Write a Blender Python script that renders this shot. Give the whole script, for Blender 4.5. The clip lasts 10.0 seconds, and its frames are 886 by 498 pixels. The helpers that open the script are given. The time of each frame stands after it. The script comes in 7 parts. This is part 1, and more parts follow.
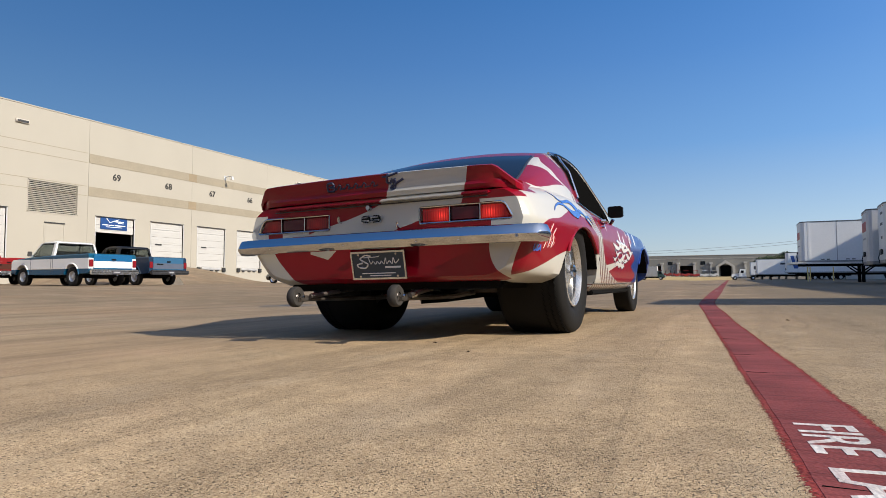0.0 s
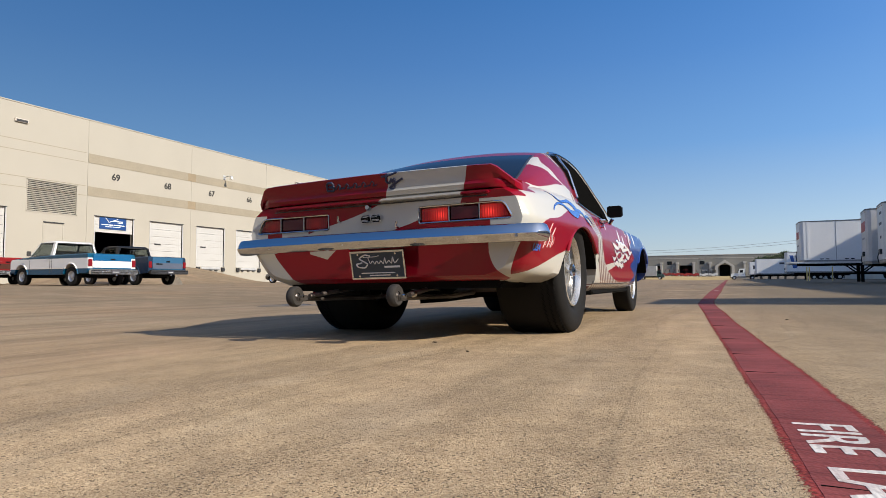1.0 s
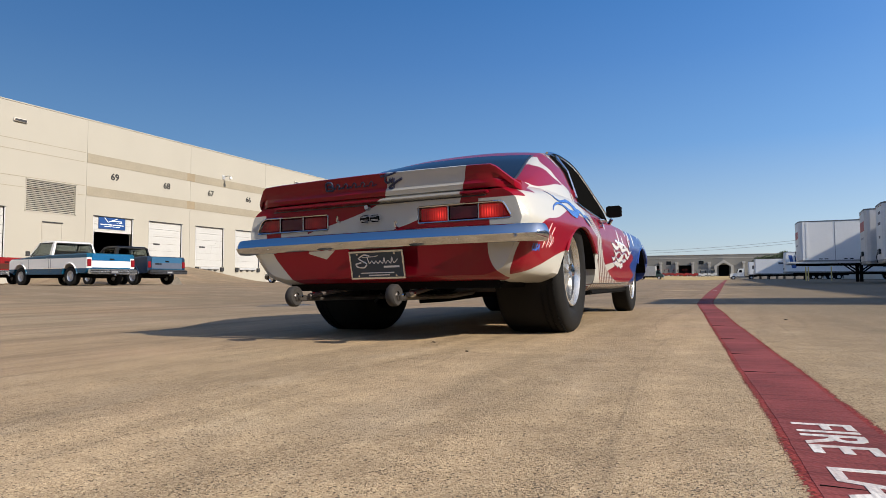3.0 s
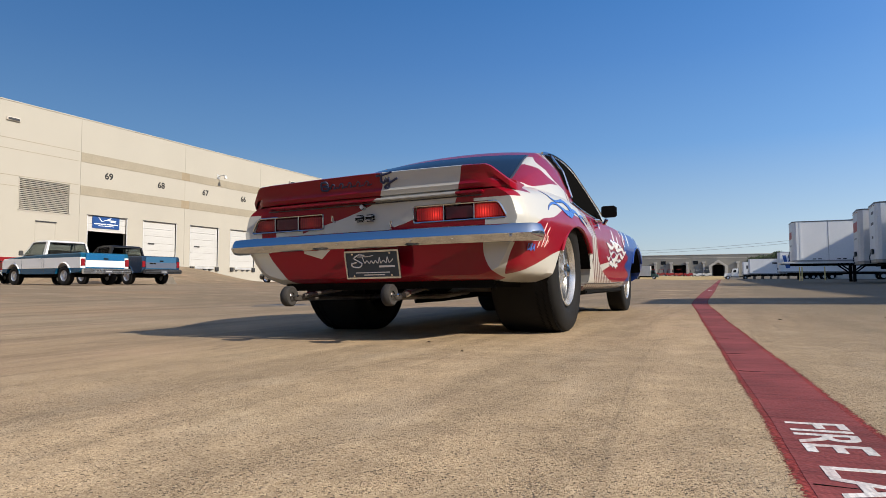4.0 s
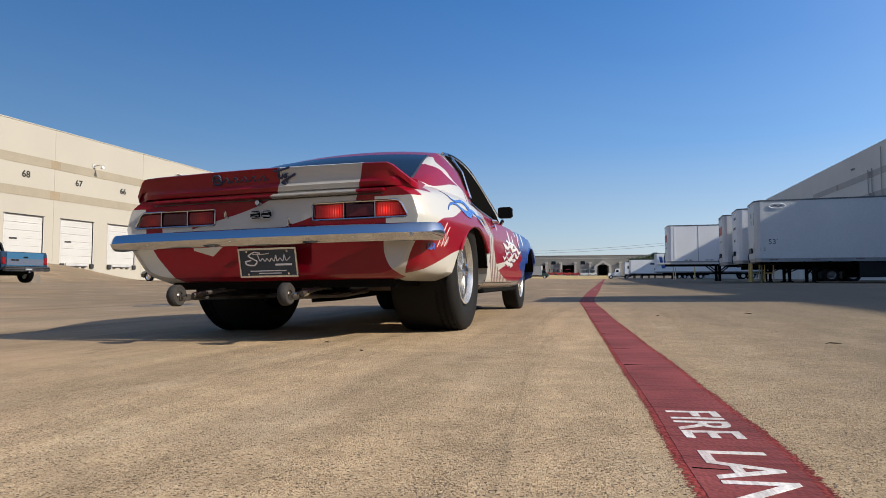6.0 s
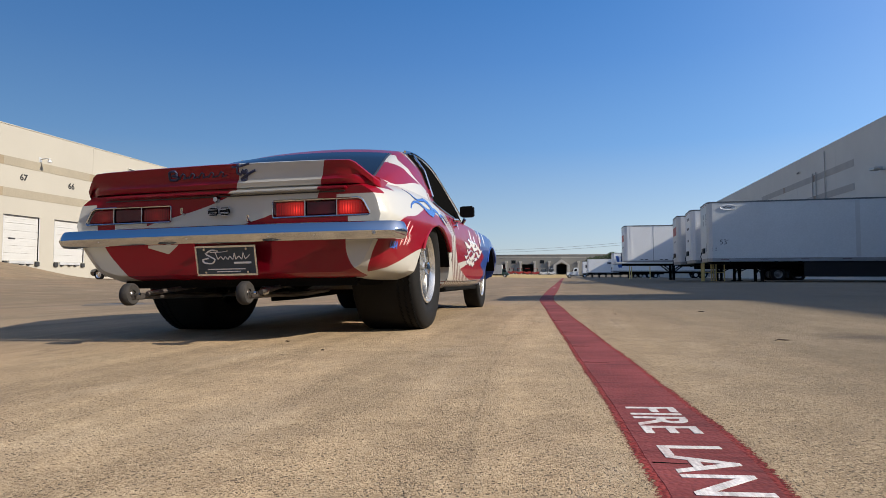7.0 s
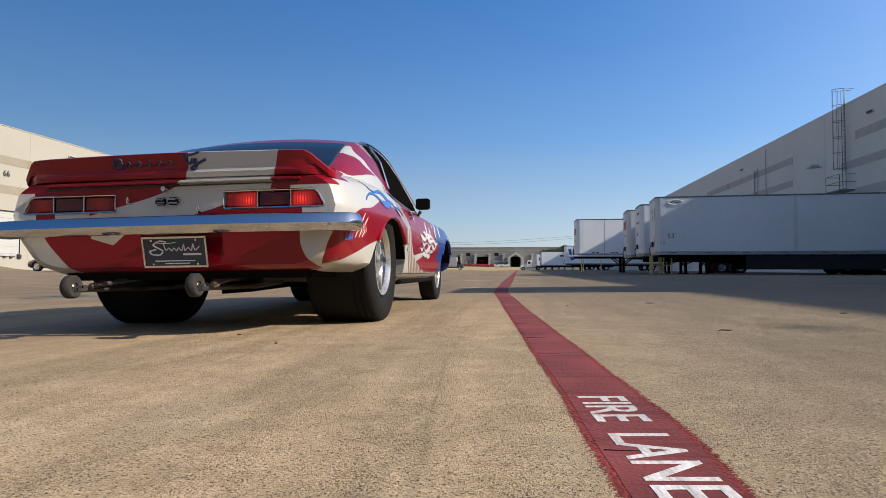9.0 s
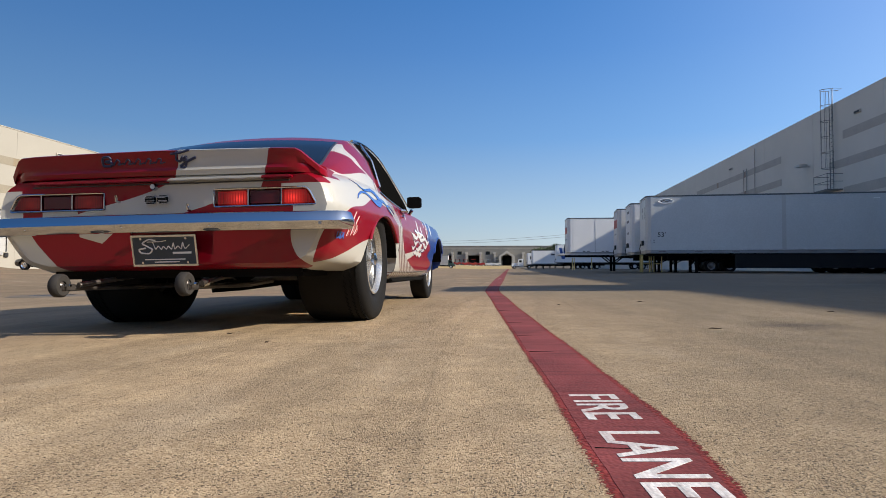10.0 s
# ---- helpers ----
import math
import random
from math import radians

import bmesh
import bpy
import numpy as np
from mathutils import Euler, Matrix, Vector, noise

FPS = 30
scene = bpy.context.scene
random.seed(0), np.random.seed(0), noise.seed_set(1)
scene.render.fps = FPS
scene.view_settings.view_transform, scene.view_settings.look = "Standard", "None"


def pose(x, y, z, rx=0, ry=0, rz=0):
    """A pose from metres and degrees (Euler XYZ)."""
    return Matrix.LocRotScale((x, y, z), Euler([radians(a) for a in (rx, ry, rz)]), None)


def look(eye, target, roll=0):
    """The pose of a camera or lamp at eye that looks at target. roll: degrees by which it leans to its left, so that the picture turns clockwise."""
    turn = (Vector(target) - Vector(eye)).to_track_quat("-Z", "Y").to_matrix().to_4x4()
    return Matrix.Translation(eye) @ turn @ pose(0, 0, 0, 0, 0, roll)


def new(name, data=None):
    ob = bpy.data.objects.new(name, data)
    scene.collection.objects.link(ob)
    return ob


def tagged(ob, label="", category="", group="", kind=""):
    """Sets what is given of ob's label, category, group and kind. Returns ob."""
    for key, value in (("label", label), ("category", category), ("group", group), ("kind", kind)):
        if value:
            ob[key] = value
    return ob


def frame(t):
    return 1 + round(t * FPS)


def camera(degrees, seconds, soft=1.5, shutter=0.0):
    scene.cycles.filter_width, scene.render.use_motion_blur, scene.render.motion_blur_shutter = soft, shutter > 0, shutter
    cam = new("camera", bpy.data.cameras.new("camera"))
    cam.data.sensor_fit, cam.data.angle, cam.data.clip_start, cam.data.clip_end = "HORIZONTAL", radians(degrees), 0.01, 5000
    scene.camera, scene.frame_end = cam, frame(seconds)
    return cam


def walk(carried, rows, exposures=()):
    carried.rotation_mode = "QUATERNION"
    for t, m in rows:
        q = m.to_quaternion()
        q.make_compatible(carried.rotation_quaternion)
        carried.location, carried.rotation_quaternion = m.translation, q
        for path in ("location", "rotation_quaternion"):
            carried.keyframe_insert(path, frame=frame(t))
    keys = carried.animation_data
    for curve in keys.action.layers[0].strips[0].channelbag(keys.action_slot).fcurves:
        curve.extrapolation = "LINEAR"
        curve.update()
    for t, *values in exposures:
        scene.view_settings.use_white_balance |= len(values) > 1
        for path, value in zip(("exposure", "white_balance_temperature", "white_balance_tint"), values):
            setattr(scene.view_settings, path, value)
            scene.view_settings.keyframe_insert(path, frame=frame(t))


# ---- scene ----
cam = camera(72.5, 10.0, soft=0.8)


def aim(x, yaw, pitch, roll):
    a, p = radians(yaw), radians(pitch)
    return look((x, 0, 0.3), (x - math.sin(a) * math.cos(p), math.cos(a) * math.cos(p), 0.3 + math.sin(p)), roll)


# seconds, sideways drift, yaw to the left, pitch up, roll
PATH = [
    (0.0, 0.000, 25.39, 3.12, -0.13), (0.5, 0.000, 25.32, 3.11, -0.13), (1.0, 0.000, 25.33, 3.09, -0.14),
    (1.5, 0.000, 25.20, 3.10, -0.12), (2.0, 0.000, 25.43, 3.08, -0.11), (2.5, 0.000, 25.33, 3.08, -0.13),
    (2.7, 0.000, 25.30, 3.08, -0.13), (3.8, 0.000, 24.95, 3.07, -0.12), (4.0, 0.000, 24.82, 3.06, -0.11), (4.5, 0.000, 24.63, 3.05, -0.10), (5.0, -0.004, 21.85, 3.05, -0.07),
    (5.5, -0.008, 17.95, 3.00, -0.04), (5.7, -0.010, 16.70, 2.98, -0.03), (6.8, -0.021, 12.08, 2.84, 0.06), (7.0, -0.022, 11.43, 2.82, 0.07), (7.5, -0.023, 10.15, 2.64, 0.07),
    (8.0, -0.023, 9.16, 2.43, 0.08), (8.5, -0.024, 7.94, 2.22, 0.13), (9.0, -0.025, 7.18, 2.10, 0.14),
    (9.5, -0.026, 6.73, 2.08, 0.13), (10.0, -0.026, 6.35, 1.97, 0.14)]
walk(cam, [(t, aim(*row)) for t, *row in PATH], [(0.0, 0.42), (4.5, 0.42), (7.0, 0.42), (10.0, 0.41)])

# ---- daylight: low sun from the right, clear sky ----
SUN = Vector((1.0, -0.17, 0.580)).normalized()
world = bpy.data.worlds.new("sky")
scene.world = world
world.use_nodes = True
wn = world.node_tree.nodes
wl = world.node_tree.links
sky = wn.new("ShaderNodeTexSky")
sky.sky_type = "NISHITA"
sky.sun_disc = False
sky.sun_elevation = math.asin(SUN.z)
sky.sun_rotation = math.atan2(SUN.x, SUN.y)
sky.air_density, sky.dust_density, sky.ozone_density, sky.altitude = 1.0, 0.3, 2.0, 200
wn["Background"].inputs[1].default_value = 0.088
tint = wn.new("ShaderNodeHueSaturation")
tint.inputs["Saturation"].default_value = 1.25
wl.new(sky.outputs[0], tint.inputs["Color"])
# clear air evens the sky out: deep blue overhead, pale towards the roofs
way = wn.new("ShaderNodeTexCoord")
parts = wn.new("ShaderNodeSeparateXYZ")
wl.new(way.outputs["Generated"], parts.inputs[0])
fade = wn.new("ShaderNodeValToRGB")
fade.color_ramp.elements[0].color = (0.50, 0.55, 0.595, 1)
fade.color_ramp.elements[1].color = (0.085, 0.170, 0.370, 1)
for at, tone in ((0.087, (0.355, 0.488, 0.650)), (0.21, (0.160, 0.340, 0.665)), (0.34, (0.088, 0.245, 0.592)), (0.44, (0.054, 0.195, 0.527))):
    fade.color_ramp.elements.new(at).color = (*tone, 1)
wl.new(parts.outputs[2], fade.inputs[0])
lift = wn.new("ShaderNodeMix")
lift.data_type, lift.blend_type = "RGBA", "MULTIPLY"
lift.inputs[0].default_value, lift.inputs[7].default_value = 1.0, (8.33, 8.33, 8.33, 1)
wl.new(fade.outputs[0], lift.inputs[6])
# the sky is paler on the sun's side
toward = wn.new("ShaderNodeVectorMath")
toward.operation = "DOT_PRODUCT"
toward.inputs[1].default_value = (SUN.x * 1.15, SUN.y * 1.15, 0.0)
wl.new(way.outputs["Generated"], toward.inputs[0])
gain = wn.new("ShaderNodeMath")
gain.operation = "MULTIPLY_ADD"
gain.inputs[1].default_value, gain.inputs[2].default_value = 0.75, 1.33
wl.new(toward.outputs["Value"], gain.inputs[0])
pale = wn.new("ShaderNodeVectorMath")
pale.operation = "SCALE"
wl.new(lift.outputs[2], pale.inputs[0])
wl.new(gain.outputs[0], pale.inputs["Scale"])
even = wn.new("ShaderNodeMix")
even.data_type = "RGBA"
even.inputs[0].default_value = 0.75
wl.new(tint.outputs[0], even.inputs[6])
# bright haze about the sun
near = wn.new("ShaderNodeVectorMath")
near.operation = "DOT_PRODUCT"
near.inputs[1].default_value = SUN
wl.new(way.outputs["Generated"], near.inputs[0])
focus = wn.new("ShaderNodeMath")
focus.operation, focus.use_clamp = "POWER", True
focus.inputs[1].default_value = 2.5
floor_ = wn.new("ShaderNodeMath")
floor_.operation = "MAXIMUM"
floor_.inputs[1].default_value = 0.0
wl.new(near.outputs["Value"], floor_.inputs[0])
wl.new(floor_.outputs[0], focus.inputs[0])
haze = wn.new("ShaderNodeMix")
haze.data_type, haze.blend_type = "RGBA", "ADD"
haze.inputs[7].default_value = (8.5, 7.6, 6.2, 1)
wl.new(focus.outputs[0], haze.inputs[0])
wl.new(pale.outputs[0], haze.inputs[6])
wl.new(haze.outputs[2], even.inputs[7])
wl.new(even.outputs[2], wn["Background"].inputs[0])
sun_data = bpy.data.lights.new("sun", "SUN")
sun_data.energy, sun_data.angle, sun_data.color = 5.6, radians(0.5), (1.0, 0.915, 0.78)
sun_lamp = new("sun", sun_data)
sun_lamp.matrix_world = look(SUN * 100, (0, 0, 0))

# ---- tools for meshes and materials ----
class Shape:
    """Collects the faces of one mesh."""

    def __init__(self):
        self.v, self.f = [], []

    def add(self, verts, faces):
        n = len(self.v)
        self.v += [tuple(p) for p in verts]
        self.f += [tuple(i + n for i in face) for face in faces]
        return self

    def box(self, x0, x1, y0, y1, z0, z1, b=0.0):
        if b <= 0:
            p = [(x, y, z) for x in (x0, x1) for y in (y0, y1) for z in (z0, z1)]
            return self.add(p, [(0, 1, 3, 2), (4, 6, 7, 5), (0, 4, 5, 1), (2, 3, 7, 6), (0, 2, 6, 4), (1, 5, 7, 3)])
        bm = bmesh.new()
        bmesh.ops.create_cube(bm, size=1)
        for q in bm.verts:
            q.co = ((x0 + x1) / 2 + q.co.x * (x1 - x0), (y0 + y1) / 2 + q.co.y * (y1 - y0), (z0 + z1) / 2 + q.co.z * (z1 - z0))
        bmesh.ops.bevel(bm, geom=bm.edges[:], offset=b, segments=2, affect="EDGES")
        return self.bm(bm)

    def bm(self, bm):
        bm.verts.index_update()
        self.add([v.co for v in bm.verts], [[v.index for v in f.verts] for f in bm.faces])
        bm.free()
        return self

    def rings(self, rings, caps=True, closed=True):
        """Skins a row of rings with as many points each."""
        n, k = len(self.v), len(rings[0])
        for r in rings:
            self.v += [tuple(p) for p in r]
        for i in range(len(rings) - 1):
            for j in range(k if closed else k - 1):
                a, b = n + i * k + j, n + i * k + (j + 1) % k
                self.f.append((a, b, b + k, a + k))
        if caps:
            self.f.append(tuple(n + j for j in range(k))[::-1])
            self.f.append(tuple(n + (len(rings) - 1) * k + j for j in range(k)))
        return self

    def tube(self, path, r, seg=8):
        path = [Vector(p) for p in path]
        out = []
        for i, p in enumerate(path):
            d = (path[min(i + 1, len(path) - 1)] - path[max(i - 1, 0)]).normalized()
            u = d.cross((0, 0, 1) if abs(d.z) < 0.95 else (1, 0, 0)).normalized()
            w = u.cross(d)
            rr = r[i] if isinstance(r, (list, tuple)) else r
            out.append([p + rr * (math.cos(2 * math.pi * j / seg) * u + math.sin(2 * math.pi * j / seg) * w) for j in range(seg)])
        return self.rings(out)

    def spin(self, profile, axis="x", centre=(0, 0, 0), seg=32):
        """Turns a profile of (along, radius) about an axis; closed on itself."""
        out = []
        for a, r in profile:
            ring = []
            for j in range(seg):
                c, s = r * math.cos(2 * math.pi * j / seg), r * math.sin(2 * math.pi * j / seg)
                q = {"x": (a, c, s), "y": (s, a, c), "z": (c, s, a)}[axis]
                ring.append(Vector(q) + Vector(centre))
            out.append(ring)
        return self.rings(out, caps=False)

    def prism(self, poly, axis, a0, a1):
        """A flat outline drawn in the other two axes, given depth from a0 to a1."""
        def put(p, a):
            return {"x": (a, p[0], p[1]), "y": (p[0], a, p[1]), "z": (p[0], p[1], a)}[axis]
        return self.rings([[put(p, a0) for p in poly], [put(p, a1) for p in poly]])

    def make(self, name, material, parent=None, label="", smooth=0, at=None):
        me = bpy.data.meshes.new(name)
        me.from_pydata(self.v, [], self.f)
        bm = bmesh.new()
        bm.from_mesh(me)
        bmesh.ops.recalc_face_normals(bm, faces=bm.faces[:])
        bm.to_mesh(me)
        bm.free()
        if smooth:
            me.shade_smooth()
            me.set_sharp_from_angle(angle=radians(smooth))
        if isinstance(material, (list, tuple)):
            for m in material:
                me.materials.append(m)
        else:
            me.materials.append(material)
        return link(name, me, parent, label, at)


def link(name, me, parent=None, label="", at=None):
    ob = new(name, me)
    if parent is not None:
        ob.parent = parent
    if at is not None:
        ob.matrix_basis = at
    if label:
        ob["label"] = label
    return ob


def thing(name, label, category, at=None, group="", kind=""):
    ob = new(name)
    ob.empty_display_size = 0.2
    if at is not None:
        ob.matrix_basis = at
    return tagged(ob, label, category, group, kind)


def box_part(name, material, parent, x0, x1, y0, y1, z0, z1, b=0.0, label=""):
    return Shape().box(x0, x1, y0, y1, z0, z1, b).make(name, material, parent, label, smooth=40 if b else 0)


def letters(name, text, size, material, parent, at, label="", depth=0.004, shear=0.0, spacing=1.0, offset=0.0, align="CENTER"):
    """Writing in the built-in font, turned into a mesh."""
    cu = bpy.data.curves.new(name, "FONT")
    cu.body, cu.size, cu.extrude, cu.shear, cu.space_character, cu.offset = text, size, depth, shear, spacing, offset
    cu.align_x, cu.align_y = align, "CENTER"
    cu.resolution_u = 3
    tmp = new("tmp_text", cu)
    me = bpy.data.meshes.new_from_object(tmp.evaluated_get(bpy.context.evaluated_depsgraph_get()))
    bpy.data.objects.remove(tmp)
    bpy.data.curves.remove(cu)
    me.name = name
    me.materials.clear()
    me.materials.append(material)
    return link(name, me, parent, label, at)


class Nodes:
    def __init__(self, name):
        self.m = bpy.data.materials.new(name)
        self.m.use_nodes = True
        self.t = self.m.node_tree
        self.p = self.t.nodes["Principled BSDF"]
        self.co = self.t.nodes.new("ShaderNodeTexCoord").outputs["Object"]

    def put(self, socket, value):
        if isinstance(value, bpy.types.NodeSocket):
            self.t.links.new(value, socket)
        else:
            socket.default_value = value

    def noise(self, scale, detail=4, rough=0.55, co=None, stretch=None):
        n = self.t.nodes.new("ShaderNodeTexNoise")
        n.inputs["Scale"].default_value, n.inputs["Detail"].default_value, n.inputs["Roughness"].default_value = scale, detail, rough
        c = co or self.co
        if stretch:
            mp = self.t.nodes.new("ShaderNodeMapping")
            mp.inputs["Scale"].default_value = stretch
            self.put(mp.inputs[0], c)
            c = mp.outputs[0]
        self.put(n.inputs["Vector"], c)
        return n.outputs["Fac"]

    def voronoi(self, scale, feature="F1", out="Distance", co=None):
        n = self.t.nodes.new("ShaderNodeTexVoronoi")
        n.feature = feature
        n.inputs["Scale"].default_value = scale
        self.put(n.inputs["Vector"], co or self.co)
        return n.outputs[out]

    def ramp(self, fac, *stops):
        n = self.t.nodes.new("ShaderNodeValToRGB")
        e = n.color_ramp.elements
        while len(e) < len(stops):
            e.new(0.5)
        for el, (pos, c) in zip(e, stops):
            el.position = pos
            el.color = (c, c, c, 1) if isinstance(c, (int, float)) else (*c, 1)
        self.put(n.inputs[0], fac)
        return n.outputs[0]

    def mix(self, fac, a, b, blend="MIX"):
        n = self.t.nodes.new("ShaderNodeMix")
        n.data_type, n.blend_type = "RGBA", blend
        self.put(n.inputs["Factor"], fac)
        for sock, val in ((n.inputs[6], a), (n.inputs[7], b)):
            self.put(sock, (*val, 1) if isinstance(val, (tuple, list)) and len(val) == 3 else val)
        return n.outputs[2]

    def math(self, op, a, b=0.0, c=0.0):
        n = self.t.nodes.new("ShaderNodeMath")
        n.operation = op
        for sock, val in zip(n.inputs, (a, b, c)):
            self.put(sock, val)
        return n.outputs[0]

    def sep(self, co=None):
        n = self.t.nodes.new("ShaderNodeSeparateXYZ")
        self.put(n.inputs[0], co or self.co)
        return n.outputs

    def curve(self, value, points, lo, hi, out_lo, out_hi):
        """A smooth line through the points (value, result)."""
        n = self.t.nodes.new("ShaderNodeFloatCurve")
        c = n.mapping.curves[0]
        pts = [((v - lo) / (hi - lo), (r - out_lo) / (out_hi - out_lo)) for v, r in points]
        while len(c.points) < len(pts):
            c.points.new(0.5, 0.5)
        for q, p in zip(c.points, pts):
            q.location = p
        n.mapping.use_clip = False
        n.mapping.extend = "HORIZONTAL"
        n.mapping.update()
        self.put(n.inputs["Value"], self.math("DIVIDE", self.math("SUBTRACT", value, lo), hi - lo))
        return self.math("ADD", self.math("MULTIPLY", n.outputs[0], out_hi - out_lo), out_lo)

    def bump(self, height, strength, distance=0.01, normal=None):
        n = self.t.nodes.new("ShaderNodeBump")
        n.inputs["Strength"].default_value, n.inputs["Distance"].default_value = strength, distance
        self.put(n.inputs["Height"], height)
        if normal is not None:
            self.put(n.inputs["Normal"], normal)
        return n.outputs[0]

    def done(self, color, rough=0.6, metal=0.0, normal=None, **more):
        self.put(self.p.inputs["Base Color"], (*color, 1) if isinstance(color, (tuple, list)) and len(color) == 3 else color)
        self.put(self.p.inputs["Roughness"], rough)
        self.put(self.p.inputs["Metallic"], metal)
        if normal is not None:
            self.put(self.p.inputs["Normal"], normal)
        for key, val in more.items():
            self.put(self.p.inputs[key.replace("_", " ")], val)
        return self.m


def mixed(a, k):
    return tuple(min(1.0, c * k) for c in a)


def plain(name, color, rough=0.6, metal=0.0, vary=0.12, scale=1.5, grain=40.0, bump=0.15, dist=0.004, dirt=0.0, **more):
    """A surface of one colour with stains, grain and a fine relief."""
    n = Nodes(name)
    big, fine = n.noise(scale, 5, 0.6), n.noise(grain, 3)
    c = n.mix(n.ramp(big, (0.3, 0.0), (0.7, 1.0)), mixed(color, 1 - vary), mixed(color, 1 + vary))
    c = n.mix(n.ramp(fine, (0.35, 0.25), (0.65, 0.0)), c, mixed(color, 0.7))
    if dirt:
        c = n.mix(n.math("MULTIPLY", n.ramp(n.noise(scale * 3, 8, 0.7), (0.5, 0.0), (0.75, 1.0)), dirt), c, (0.06, 0.05, 0.04))
    r = n.math("ADD", n.math("MULTIPLY", big, 0.16), max(0.0, rough - 0.08))
    return n.done(c, r, metal, n.bump(fine, bump, dist) if bump else None, **more)

# ---- materials ----
def ground_material():
    n = Nodes("exposed_aggregate_concrete")
    big, mid = n.noise(0.11, 6, 0.6), n.noise(0.9, 6, 0.65)
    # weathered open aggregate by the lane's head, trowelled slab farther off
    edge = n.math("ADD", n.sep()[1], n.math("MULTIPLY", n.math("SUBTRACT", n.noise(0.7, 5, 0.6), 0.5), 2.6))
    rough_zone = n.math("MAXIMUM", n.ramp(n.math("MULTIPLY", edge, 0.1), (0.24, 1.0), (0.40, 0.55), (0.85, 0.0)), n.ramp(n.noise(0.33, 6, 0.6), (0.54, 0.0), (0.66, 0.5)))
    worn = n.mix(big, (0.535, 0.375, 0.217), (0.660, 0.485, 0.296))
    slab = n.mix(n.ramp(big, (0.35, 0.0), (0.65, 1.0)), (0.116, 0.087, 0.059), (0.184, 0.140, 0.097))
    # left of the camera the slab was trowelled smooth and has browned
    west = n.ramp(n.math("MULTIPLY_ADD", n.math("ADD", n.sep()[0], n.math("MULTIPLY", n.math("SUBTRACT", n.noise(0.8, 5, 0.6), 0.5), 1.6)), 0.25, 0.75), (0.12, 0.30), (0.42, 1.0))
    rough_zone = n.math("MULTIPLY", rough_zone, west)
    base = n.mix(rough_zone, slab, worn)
    # patches of pinkish and of greenish grout
    base = n.mix(n.math("MULTIPLY", n.ramp(n.noise(1.7, 4, 0.6), (0.50, 0.0), (0.66, 1.0)), 0.34), base, (0.380, 0.235, 0.160))
    base = n.mix(n.math("MULTIPLY", n.ramp(n.noise(2.3, 4, 0.6, stretch=(1.0, 0.7, 1.0)), (0.52, 0.0), (0.68, 1.0)), 0.38), base, (0.245, 0.212, 0.140))
    base = n.mix(n.ramp(mid, (0.35, 0.40), (0.68, 0.0)), base, (0.165, 0.114, 0.066))
    # tyre paths and water stains drawn out along the yard and across it
    lanes = n.ramp(n.noise(1.6, 6, 0.62, stretch=(1.0, 0.10, 1.0)), (0.48, 0.0), (0.70, 1.0))
    base = n.mix(n.math("MULTIPLY", lanes, 0.60), base, (0.105, 0.080, 0.055))
    wash = n.ramp(n.noise(0.8, 6, 0.65, stretch=(0.18, 1.0, 1.0)), (0.50, 0.0), (0.72, 1.0))
    base = n.mix(n.math("MULTIPLY", wash, 0.58), base, (0.120, 0.088, 0.058))
    pale = n.ramp(n.noise(1.1, 5, 0.6, stretch=(0.25, 0.8, 1.0)), (0.58, 0.0), (0.72, 1.0))
    base = n.mix(n.math("MULTIPLY", pale, 0.35), base, (0.360, 0.290, 0.210))
    scuff = n.math("ABSOLUTE", n.math("SUBTRACT", n.noise(1.3, 3, 0.5, stretch=(1.0, 0.12, 1.0)), 0.5))
    base = n.mix(n.ramp(scuff, (0.0, 0.55), (0.006, 0.0)), base, (0.075, 0.058, 0.042))
    rust = n.ramp(n.noise(0.28, 4, 0.5), (0.52, 0.0), (0.70, 1.0))
    base = n.mix(n.math("MULTIPLY", rust, 0.28), base, (0.310, 0.165, 0.078))
    oil = n.ramp(n.noise(0.55, 5, 0.6, co=None, stretch=(0.7, 1.0, 1.0)), (0.70, 0.0), (0.78, 1.0))
    base = n.mix(n.math("MULTIPLY", oil, 0.7), base, (0.050, 0.042, 0.038))
    # darker and greyer right of the lane
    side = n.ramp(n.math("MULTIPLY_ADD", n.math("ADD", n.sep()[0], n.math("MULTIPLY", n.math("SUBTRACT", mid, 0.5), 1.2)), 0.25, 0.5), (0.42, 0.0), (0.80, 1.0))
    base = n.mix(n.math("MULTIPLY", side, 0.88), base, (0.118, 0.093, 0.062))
    # one dark oil spot there
    spot = n.math("ADD", n.math("SQRT", n.math("ADD", n.math("POWER", n.math("SUBTRACT", n.sep()[0], 1.32), 2.0), n.math("POWER", n.math("SUBTRACT", n.sep()[1], 3.05), 2.0))), n.math("MULTIPLY", n.math("SUBTRACT", n.noise(5, 5, 0.7), 0.5), 0.45))
    # pebbles, each its own tone, with small dark sockets where stones have come out
    tone = n.sep(n.voronoi(250, "F1", "Color"))
    stone = n.mix(tone[0], (0.260, 0.172, 0.092), (0.680, 0.520, 0.325))
    base = n.mix(n.math("ADD", n.math("MULTIPLY", rough_zone, 0.40), 0.12), base, stone)
    gap = n.ramp(n.voronoi(250), (0.55, 0.0), (0.92, 1.0))
    base = n.mix(n.math("MULTIPLY", gap, n.math("ADD", n.math("MULTIPLY", rough_zone, 0.20), 0.06)), base, (0.075, 0.053, 0.034))
